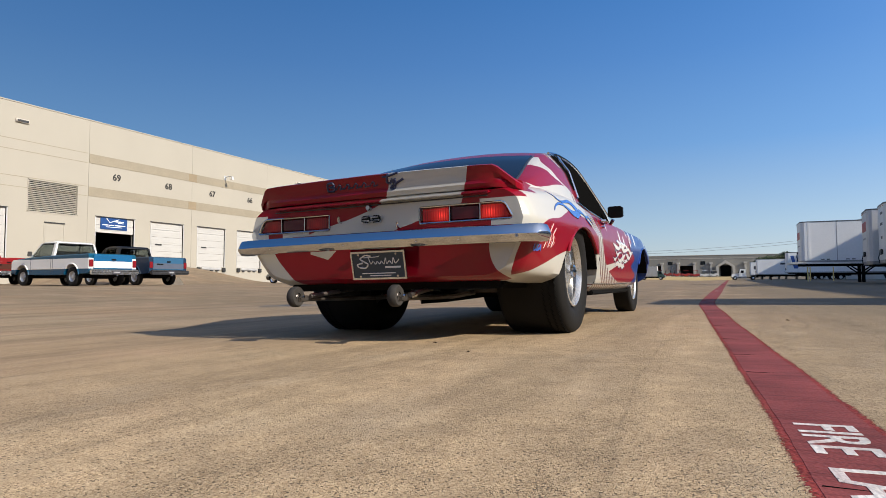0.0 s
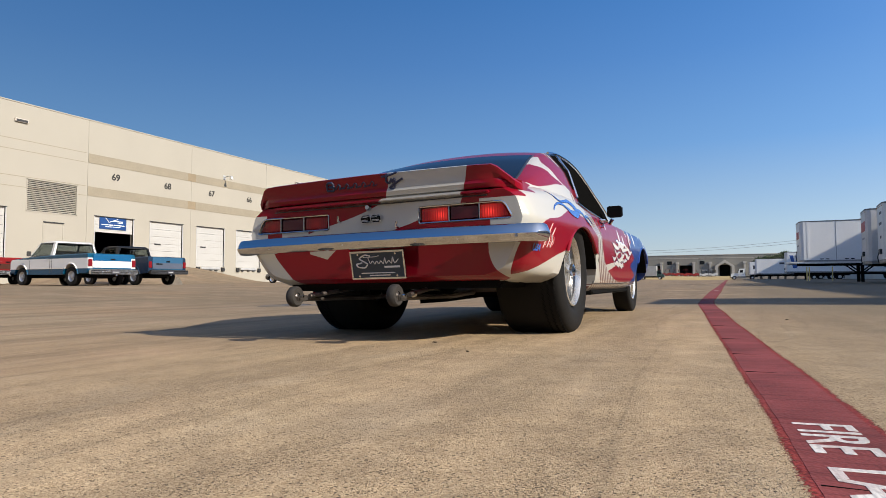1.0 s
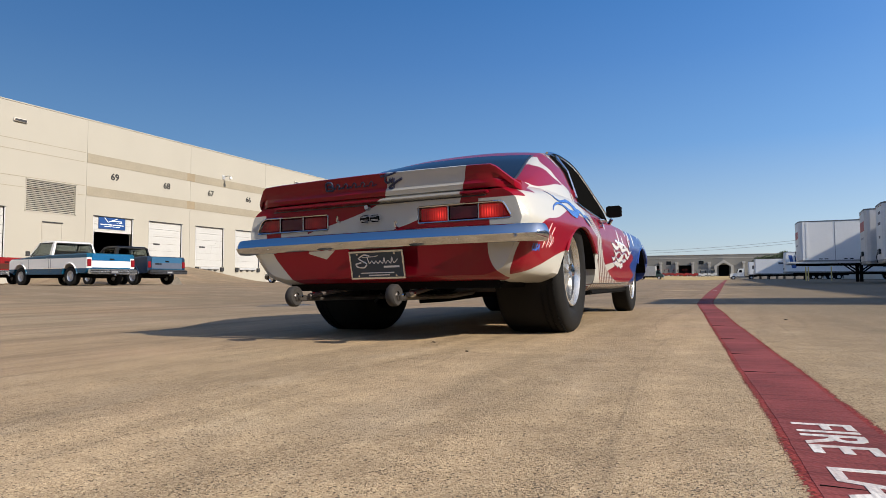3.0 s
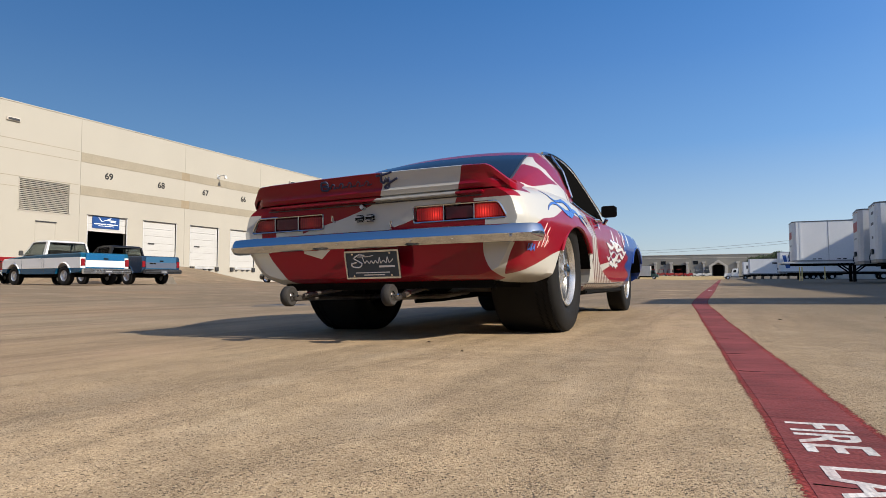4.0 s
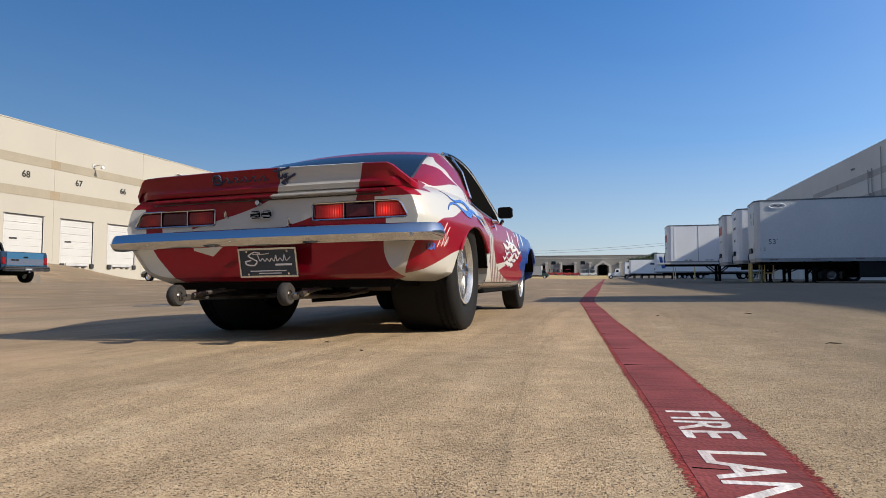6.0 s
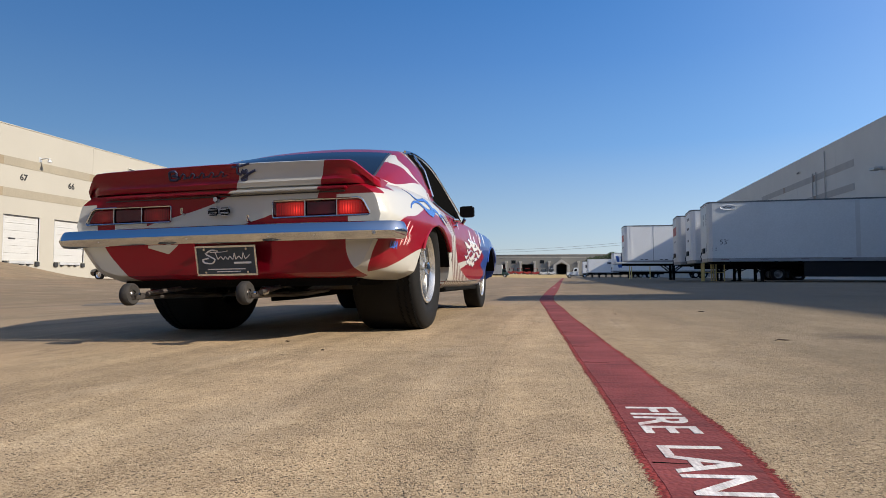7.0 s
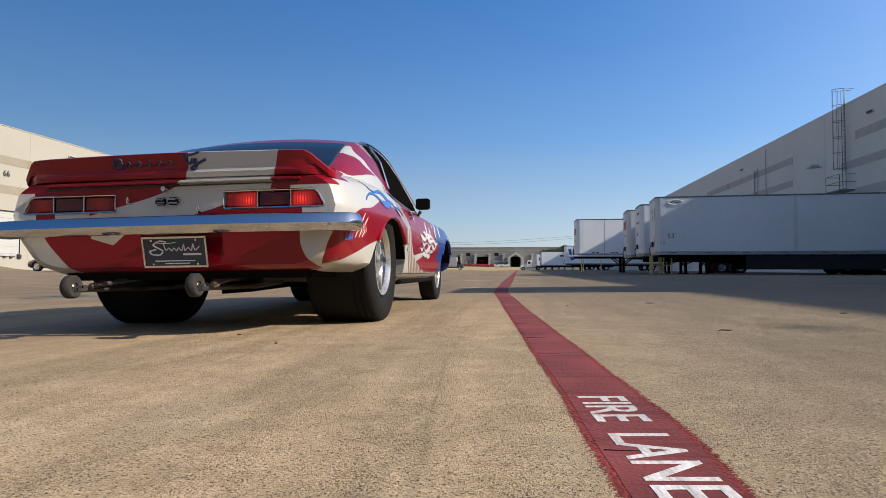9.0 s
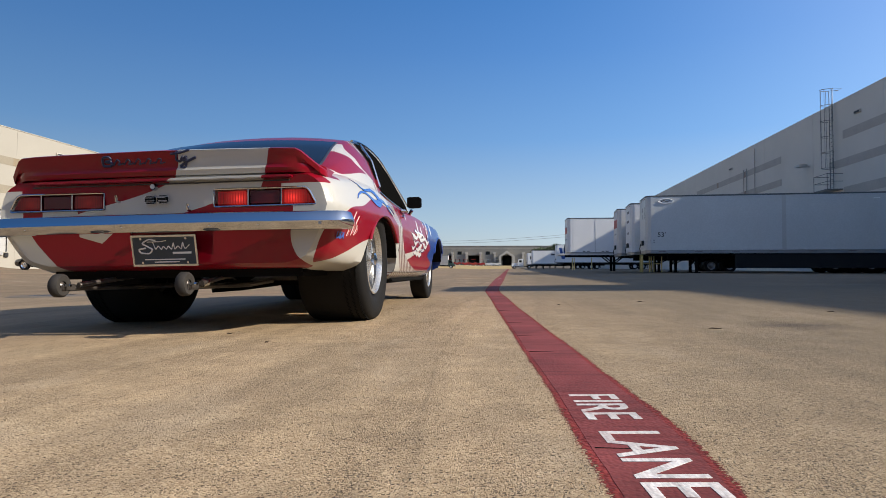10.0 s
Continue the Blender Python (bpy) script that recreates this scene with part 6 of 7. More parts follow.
# tail lamps: three lenses each in a bright frame
for sx in (-1, 1):
    lamp = new("tail_lamp")
    lamp.parent = car
    a, b = 0.275, 0.765
    cuts = [a + 0.006, a + 0.165, a + 0.325, b - 0.006]
    for k in range(3):
        m = REVERSE if k == 1 else (BRAKE if sx > 0 else BRAKE_DULL)
        s = Shape()
        ends = []
        for y, q0, q1, g in ((-0.99, 0.606, 0.674, 0.0), (-1.004, 0.611, 0.669, 0.005)):
            ring = []
            for u, z in ((0, q0), (1, q0), (1, (q0 + q1) / 2), (1, q1 - 0.008), (0.97, q1), (0, q1)):
                xa, xb = cuts[k] + 0.004 + g, cuts[k + 1] - 0.004 - g
                if k == 2:
                    xb -= 0.036 * (z - 0.604) / 0.07
                ring.append((sx * (xa + (xb - xa) * u), y, z))
            ends.append(ring)
        s.rings(ends)
        s.make("lens", m, lamp)
        if k < 2:
            box_part("lens_divider", CHROME, lamp, sx * cuts[k + 1] - 0.003, sx * cuts[k + 1] + 0.003, -1.010, -0.985, 0.604, 0.678)
    fr = [(sx * (a + 0.004), 0.599), (sx * a, 0.604), (sx * a, 0.676), (sx * (a + 0.004), 0.681), (sx * (b - 0.06), 0.681), (sx * (b - 0.042), 0.674), (sx * (b - 0.030), 0.660), (sx * (b - 0.004), 0.612), (sx * (b - 0.004), 0.603), (sx * (b - 0.012), 0.599)]
    Shape().tube([(x, -1.008, z) for x, z in fr + fr[:2]], 0.0045, 6).make("bezel", CHROME, lamp)
# plate in its recess
plate = new("plate")
plate.parent = car
plate.matrix_basis = Matrix.Translation((0.042, -1.026, 0.400)) @ pose(0, 0, 0, 12, 0, 0) @ Matrix.Scale(0.945, 4) @ Matrix.Translation((-0.0075, 1.018, -0.402))
PLATE_DARK = plain("slate_plate", (0.022, 0.038, 0.055), 0.35)
pt = Shape().box(-0.155, 0.170, -1.020, -1.012, 0.330, 0.474, 0.0).make("plate_panel", PLATE_DARK, plate)
for x0, x1, z0, z1 in ((-0.163, 0.178, 0.470, 0.480), (-0.163, 0.178, 0.324, 0.334), (-0.163, -0.153, 0.334, 0.470), (0.168, 0.178, 0.334, 0.470)):
    box_part("plate_frame", CHROME, plate, x0, x1, -1.026, -1.010, z0, z1, 0.002)
for pts, r in (([(-0.035, 0.452), (-0.07, 0.458), (-0.105, 0.440), (-0.08, 0.424), (-0.055, 0.408), (-0.075, 0.388), (-0.115, 0.392), (-0.125, 0.408), (-0.09, 0.416)], 0.0042), ([(-0.05, 0.447), (-0.038, 0.41), (-0.022, 0.424), (-0.008, 0.408), (0.004, 0.423), (0.018, 0.408), (0.03, 0.424), (0.045, 0.408), (0.057, 0.44), (0.062, 0.408), (0.08, 0.424), (0.096, 0.408), (0.105, 0.442), (0.115, 0.41), (0.14, 0.43)], 0.0026), ([(-0.08, 0.446), (-0.01, 0.447), (0.02, 0.452)], 0.0022)):
    Shape().tube([(q[0], -1.0215, q[1]) for q in catmull(pts, 5)], r, 5).make("script_stroke", DECAL_WHITE, plate)
for x0, x1, z in ((0.05, 0.145, 0.390), (-0.10, 0.11, 0.358), (-0.05, 0.08, 0.345)):
    box_part("text_bar", DECAL_WHITE, plate, x0, x1, -1.023, -1.0195, z - (0.005 if z > 0.38 else 0.0025), z + (0.005 if z > 0.38 else 0.0025))
for x in (-0.11, 0.125):
    for z in (0.462, 0.342):
        Shape().spin([(-0.004, 0.001), (-0.004, 0.006), (0.004, 0.006), (0.004, 0.001)], "y", (x, -1.022, z), 8).make("plate_screw", CHROME, plate)

# trunk lock, pins and badge shapes
Shape().spin([(-0.010, 0.001), (-0.010, 0.012), (0.0, 0.017), (0.012, 0.017), (0.012, 0.001)], "y", (-0.02, -1.018, 0.700), 14).make("trunk_lock", CHROME, car, smooth=40)
for x, z in ((-0.20, 0.635), (0.155, 0.585)):
    Shape().tube([(x, -1.005, z), (x, -1.03, z + 0.004), (x + 0.004, -1.034, z + 0.03)], 0.007, 6).make("deck_pin", CHROME, car)
for x in (-0.040, 0.022):
    rounded(Shape().box(x - 0.027, x + 0.027, -1.022, -1.006, 0.622, 0.660), 0.008).make("badge_block", FRAME_BLACK, car)
    rounded(Shape().box(x - 0.0295, x + 0.0295, -1.018, -1.004, 0.6195, 0.6625), 0.008).make("badge_rim", CHROME, car)
    for a, b, z in ((-0.027, 0.016, 0.648), (-0.016, 0.027, 0.634)):
        box_part("badge_slot", CHROME, car, x + a, x + b, -1.0235, -1.021, z - 0.0013, z + 0.0013)

# brush script along the spoiler, drawn as strokes
SCRIPT = plain("navy_script", (0.010, 0.015, 0.050), 0.5)
def spoiler_y(x, z):
    """The spoiler's rear face at a height."""
    top, back = (0.865, -1.056)
    return float(np.interp(z, [0.790, top - 0.034, top - 0.006], [back + 0.026, back + 0.010, back])) - 0.001


def script(points, r):
    Shape().tube([(x, spoiler_y(x, z), z) for x, z in catmull(points, 6)], r, 5).make("script_stroke", SCRIPT, car)


script([(-0.26, 0.805), (-0.255, 0.838), (-0.225, 0.842), (-0.215, 0.826), (-0.245, 0.822), (-0.212, 0.814), (-0.225, 0.802), (-0.26, 0.804)], 0.0065)
for k in range(5):
    x = -0.185 + 0.052 * k
    script([(x - 0.022, 0.806), (x, 0.829), (x + 0.012, 0.820), (x + 0.002, 0.806), (x + 0.030, 0.812)], 0.0045 - 0.0003 * k)
script([(0.118, 0.858), (0.108, 0.822), (0.125, 0.812), (0.140, 0.832), (0.142, 0.814), (0.158, 0.834), (0.148, 0.786), (0.122, 0.790), (0.165, 0.812), (0.205, 0.828)], 0.0066)
script([(0.085, 0.846), (0.13, 0.849), (0.178, 0.860)], 0.0058)

# wheels
RIM_SATIN = plain("satin_rim_metal", (0.20, 0.20, 0.20), 0.28, 0.8, vary=0.1)
SPOKE = plain("polished_spoke_metal", (0.58, 0.57, 0.55), 0.26, 0.75, vary=0.08)
def drag_wheel(x, y, r, w, rim_r, sx, name):
    wh = new(name)
    wh.parent = car
    wh.matrix_basis = Matrix.Translation((sx * x, y, r - 0.004))
    h = w / 2
    prof = [(-h * 0.80, rim_r), (-h * 0.97, rim_r + 0.25 * (r - rim_r)), (-h, rim_r + 0.6 * (r - rim_r)), (-h * 0.95, r * 0.95), (-h * 0.86, r * 0.985), (-h * 0.7, r), (h * 0.7, r), (h * 0.86, r * 0.985), (h * 0.95, r * 0.95), (h, rim_r + 0.6 * (r - rim_r)), (h * 0.97, rim_r + 0.25 * (r - rim_r)), (h * 0.80, rim_r), (h * 0.4, rim_r * 0.97), (-h * 0.4, rim_r * 0.97), (-h * 0.80, rim_r)]
    Shape().spin(prof, "x", seg=64).make("tyre", TYRE, wh, smooth=50)
    o = sx
    Shape().spin([(o * h * 0.80, rim_r), (o * h * 0.88, rim_r * 1.03), (o * h * 0.90, rim_r * 0.99), (o * h * 0.80, rim_r * 0.94), (o * h * 0.10, rim_r * 0.90), (-o * h * 0.30, rim_r * 0.86), (-o * h * 0.32, rim_r)], "x", seg=48).make("rim", RIM_SATIN, wh, smooth=35)
    Shape().spin([(o * h * 0.80, rim_r * 0.985), (o * h * 0.91, rim_r * 1.035), (o * h * 0.93, rim_r * 1.0), (o * h * 0.84, rim_r * 0.95), (o * h * 0.76, rim_r * 0.93)], "x", seg=48).make("rim_lip", SPOKE, wh, smooth=40)
    # black disc paints in the shade behind the spokes
    Shape().spin([(-o * h * 0.22, rim_r * 0.90), (-o * h * 0.22, 0.003), (-o * h * 0.30, 0.003), (-o * h * 0.30, rim_r * 0.90)], "x", seg=24).make("rim_shade_disc", VOID, wh)
    for k in range(5):
        a = 2 * math.pi * k / 5 + 0.3
        c, s_ = math.cos(a), math.sin(a)
        ring = []
        for rad, wd, dx in ((0.14, 0.30, 0.86), (0.45, 0.20, 0.82), (0.94, 0.26, 0.72)):
            ring.append([(o * h * q, rim_r * (rad * c - t * s_), rim_r * (rad * s_ + t * c)) for q, t in ((dx - 0.2, -wd / 2), (dx, -wd / 3), (dx, wd / 3), (dx - 0.2, wd / 2))])
        Shape().rings(ring).make("spoke", SPOKE, wh, smooth=30)
    Shape().spin([(o * h * 0.2, rim_r * 0.22), (o * h * 0.94, rim_r * 0.18), (o * h * 0.98, rim_r * 0.1), (o * h * 0.98, 0.002)], "x", seg=20).make("hub_cap", CHROME, wh, smooth=35)
    if w > 0.25:
        # shallow sipes round the outer shoulder of the slick
        for row, q in enumerate((0.80, 0.62, 0.44)):
            pts = [(o * h * (q + (0.035 if k % 2 else -0.035)), (r + 0.0005) * math.cos(2 * math.pi * k / 140), (r + 0.0005) * math.sin(2 * math.pi * k / 140)) for k in range(141)]
            Shape().tube(pts, 0.0035, 4).make("tread_groove", FRAME_BLACK, wh)
    return wh


for sx in (-1, 1):
    drag_wheel(0.645, -0.09, 0.368, 0.39, 0.205, sx, "rear_wheel")
    drag_wheel(0.690, 2.743, 0.325, 0.17, 0.195, sx, "front_wheel")
Shape().tube([(-0.5, -0.09, 0.36), (-0.15, -0.09, 0.36), (0.0, -0.09, 0.36), (0.15, -0.09, 0.36), (0.5, -0.09, 0.36)], [0.045, 0.05, 0.13, 0.05, 0.045], 14).make("rear_axle", FRAME_BLACK, car, smooth=50)
Shape().tube([(0.0, 0.1, 0.34), (0, 1.6, 0.36)], 0.04, 10).make("driveshaft", FRAME_BLACK, car)
box_part("underbody", FRAME_BLACK, car, -0.72, 0.72, 0.55, 3.2, 0.20, 0.26)
# black pan added to give the deep shade under the tail
box_part("underside_shade_pan", FRAME_BLACK, car, -0.66, 0.66, -0.86, -0.42, 0.27, 0.335, 0.02)
# black blocks added for the dark between the tyres, not a known part
for sx in (-1, 1):
    rounded(Shape().box(sx * 0.35 - 0.09, sx * 0.35 + 0.09, 0.25, 0.95, 0.185, 0.33), 0.04).make("underside_shade_block", FRAME_BLACK, car, smooth=40)
box_part("fuel_tank", FRAME_BLACK, car, -0.45, 0.45, -0.80, -0.35, 0.29, 0.36, 0.03)
for sx in (-1, 1):
    Shape().tube([(sx * 0.34, 1.4, 0.22), (sx * 0.34, 0.6, 0.20), (sx * 0.5, 0.48, 0.19)], 0.038, 10).make("exhaust_pipe", FRAME_BLACK, car, smooth=50)
    box_part("sill", FRAME_BLACK, car, min(sx * 0.62, sx * 0.79), max(sx * 0.62, sx * 0.79), 0.62, 2.20, 0.205, 0.24, 0.01)

# wheelie bars
BAR = plain("worn_bar_steel", (0.13, 0.115, 0.105), 0.35, 0.7, vary=0.3, scale=9)
bars = new("wheelie_bar")
bars.parent = car
for x in (-0.41, 0.20):
    Shape().tube([(x, -1.06, 0.232), (x * 0.8 + 0.03, -0.45, 0.225), (x * 0.72, 0.0, 0.24)], 0.014, 8).make("lower_tube", BAR, bars)
    Shape().tube([(x + 0.03, -1.04, 0.245), (x * 0.8 + 0.05, -0.55, 0.300), (x * 0.72 + 0.03, 0.0, 0.42)], 0.012, 8).make("upper_tube", BAR, bars)
    bw = new("bar_wheel")
    bw.parent = bars
    bw.matrix_basis = Matrix.Translation((x - 0.012, -1.11, 0.244))
    Shape().spin([(-0.020, 0.020), (-0.023, 0.046), (-0.014, 0.054), (0.014, 0.054), (0.023, 0.046), (0.020, 0.020), (-0.020, 0.020)], "x", seg=28).make("bar_tyre", plain("dusty_rubber", (0.020, 0.017, 0.015), 0.85, vary=0.4, scale=18, grain=120, bump=0.3), bw, smooth=50)
    Shape().spin([(-0.014, 0.02), (-0.014, 0.002), (0.020, 0.002), (0.020, 0.009), (0.013, 0.02)], "x", seg=18).make("bar_hub", BAR, bw)
    rounded(Shape().box(x - 0.012, x + 0.016, -1.125, -1.03, 0.216, 0.250), 0.006).make("bar_bracket", BAR, bars)
    Shape().tube([(x - 0.045, -1.11, 0.244), (x + 0.045, -1.11, 0.244)], 0.007, 6).make("bar_bolt", CHROME, bars)
    Shape().tube([(x + 0.02, -1.02, 0.242), (x + 0.025, -0.98, 0.248)], 0.017, 8).make("adjuster", CHROME, bars)
Shape().tube([(-0.33, -0.5, 0.226), (0.19, -0.5, 0.226)], 0.011, 6).make("cross_tube", BAR, bars)

# mirror, handle
mir = new("wing_mirror")
mir.parent = car
Shape().rings([[(0.80 + 0.115 * px, 1.30 - 0.05 + dy, 0.855 + 0.045 * pz) for px, pz in ((0.0, -0.8), (0.15, -1), (0.85, -1), (1, -0.75), (1, 0.75), (0.85, 1), (0.15, 1), (0, 0.8))] for dy in (0.0, 0.05)] + [[(0.81 + 0.085 * px, 1.34, 0.855 + 0.03 * pz) for px, pz in ((0.0, -0.8), (0.15, -1), (0.85, -1), (1, -0.75), (1, 0.75), (0.85, 1), (0.15, 1), (0, 0.8))]]).make("mirror_shell", FRAME_BLACK, mir, smooth=40)
Shape().tube([(0.80, 1.34, 0.76), (0.83, 1.32, 0.80)], 0.014, 6).make("mirror_stalk", CHROME, mir)
Shape().tube([(0.842, 0.72, 0.735), (0.868, 0.75, 0.738), (0.868, 0.86, 0.738), (0.842, 0.89, 0.735)], 0.009, 6).make("door_handle", CHROME, car)
Shape().spin([(-0.008, 0.001), (-0.008, 0.010), (0.012, 0.010), (0.012, 0.001)], "x", (0.858, 0.72, 0.69), 10).make("door_lock", CHROME, car)

# lines of the door, and painted flames laid on the flank
from mathutils.bvhtree import BVHTree
DG = bpy.context.evaluated_depsgraph_get()
BODY_TREE = BVHTree.FromObject(body, DG)


def on_flank(y, z, lift=0.0025):
    hit = BODY_TREE.ray_cast(Vector((1.5, y, z)), Vector((-1, 0, 0)))
    return (hit[0].x if hit[0] else 0.86) + lift


def flank_line(name, pts, r, material):
    q = [(on_flank(y, z, 0.0), y, z) for y, z in pts]
    return Shape().tube(q, r, 5).make(name, material, car)


def flank_decal(name, spine, widths, material, lift=0.0025):
    """A tapering painted tongue along a spine on the right flank."""
    pts = catmull([(y, z, w) for (y, z), w in zip(spine, widths)], 6)
    rows = []
    for i, (y, z, w) in enumerate(pts):
        a, b = pts[max(i - 1, 0)], pts[min(i + 1, len(pts) - 1)]
        d = Vector((b[0] - a[0], b[1] - a[1])).normalized()
        ring = []
        for k in (-1, -0.33, 0.33, 1):
            yy, zz = y - d.y * w * k / 2, z + d.x * w * k / 2
            ring.append((on_flank(yy, zz, lift), yy, zz))
        ring += [(p[0] - 0.004, p[1], p[2]) for p in ring[::-1]]
        rows.append(ring)
    return Shape().rings(rows).make(name, material, car)


flank_line("door_gap", [(0.60, 0.74), (0.575, 0.62), (0.50, 0.45), (0.46, 0.29)], 0.004, DARK_METAL)
flank_line("door_gap", [(0.46, 0.285), (1.2, 0.28), (1.85, 0.285)], 0.004, DARK_METAL)
flank_line("door_gap", [(1.85, 0.285), (1.87, 0.6), (1.83, 0.74)], 0.004, DARK_METAL)
for mat_, grow, lift in ((FLAME_DARK, 0.004, 0.002), (FLAME_BLUE, 0.0, 0.004)):
    for spine, widths in (([(-0.57, 0.778), (-0.50, 0.748), (-0.42, 0.738), (-0.33, 0.748), (-0.25, 0.758), (-0.17, 0.745), (-0.11, 0.72), (-0.06, 0.698)], [0.003, 0.008, 0.011, 0.015, 0.022, 0.034, 0.050, 0.024]),
                          ([(-0.625, 0.668), (-0.58, 0.695), (-0.50, 0.718), (-0.41, 0.722), (-0.33, 0.708), (-0.25, 0.690), (-0.15, 0.690), (-0.04, 0.722), (0.06, 0.716), (0.15, 0.685), (0.24, 0.655)], [0.002, 0.006, 0.011, 0.014, 0.020, 0.034, 0.048, 0.026, 0.018, 0.022, 0.004]),
                          ([(0.10, 0.695), (0.18, 0.712), (0.27, 0.704), (0.34, 0.675)], [0.006, 0.016, 0.014, 0.003])):
        flank_decal("flame", spine, [w * 0.9 + grow for w in widths], mat_, lift)
for row, (z, y0, y1, amp) in enumerate(((0.612, 1.20, 1.72, 0.010), (0.575, 1.02, 2.02, 0.018), (0.528, 1.12, 1.92, 0.020), (0.482, 1.04, 1.74, 0.016), (0.440, 1.16, 1.58, 0.010))):
    n_ = 9
    spine = [(y0 + (y1 - y0) * k / (n_ - 1), z + amp * math.sin(2.3 * k + row) - 0.02 * k / n_) for k in range(n_)]
    wide = [[0.003, 0.026, 0.040, 0.012, 0.034, 0.042, 0.018, 0.026, 0.003][(k * (2 * row + 1) + row) % 9] if 0 < k < 8 else 0.003 for k in range(9)]
    flank_decal("flame_outline", spine, [w + 0.009 for w in wide], FLAME_DARK, 0.0015)
    flank_decal("flame_tongue", spine, wide, DECAL_WHITE, 0.0028)
for spine, wide in (([(-0.80, 0.462), (-0.785, 0.492), (-0.80, 0.515), (-0.772, 0.545)], [0.004, 0.022, 0.014, 0.002]),
                    ([(-0.745, 0.468), (-0.725, 0.505), (-0.742, 0.540), (-0.705, 0.590)], [0.006, 0.030, 0.018, 0.002]),
                    ([(-0.700, 0.470), (-0.670, 0.505), (-0.690, 0.530), (-0.650, 0.572)], [0.006, 0.026, 0.014, 0.002])):
    flank_decal("flame_decal", spine, wide, DECAL_WHITE, 0.003)
    flank_decal("flame_core", spine, [w * 0.45 for w in wide], FLAG_RED, 0.0045)


def flank_frame(y, z, lift):
    """A frame that lies on the right flank: along, up, out."""
    a, b, c = Vector((on_flank(y, z, 0), y, z)), Vector((on_flank(y + 0.03, z, 0), y + 0.03, z)), Vector((on_flank(y, z + 0.02, 0), y, z + 0.02))
    u = (b - a).normalized()
    w = u.cross(c - a).normalized()
    v = w.cross(u)
    p = a + w * lift
    return Matrix(((u.x, v.x, w.x, p.x), (u.y, v.y, w.y, p.y), (u.z, v.z, w.z, p.z), (0, 0, 0, 1)))


letters("usa_lettering", "USA", 0.047, FLAME_BLUE, car, flank_frame(-0.872, 0.462, 0.0025), depth=0.0003, offset=0.002)
# seam of the fender cap beside the lamp
Shape().tube([(0.745, -0.975, 0.742), (0.785, -0.985, 0.712), (0.806, -0.982, 0.66), (0.812, -0.985, 0.58)], 0.0035, 5).make("fender_seam", DARK_METAL, car)


# ---- black coupe by the sunlit wall ----
BLACK_PAINT = glossy_paint("black_car_paint", (0.012, 0.012, 0.014))


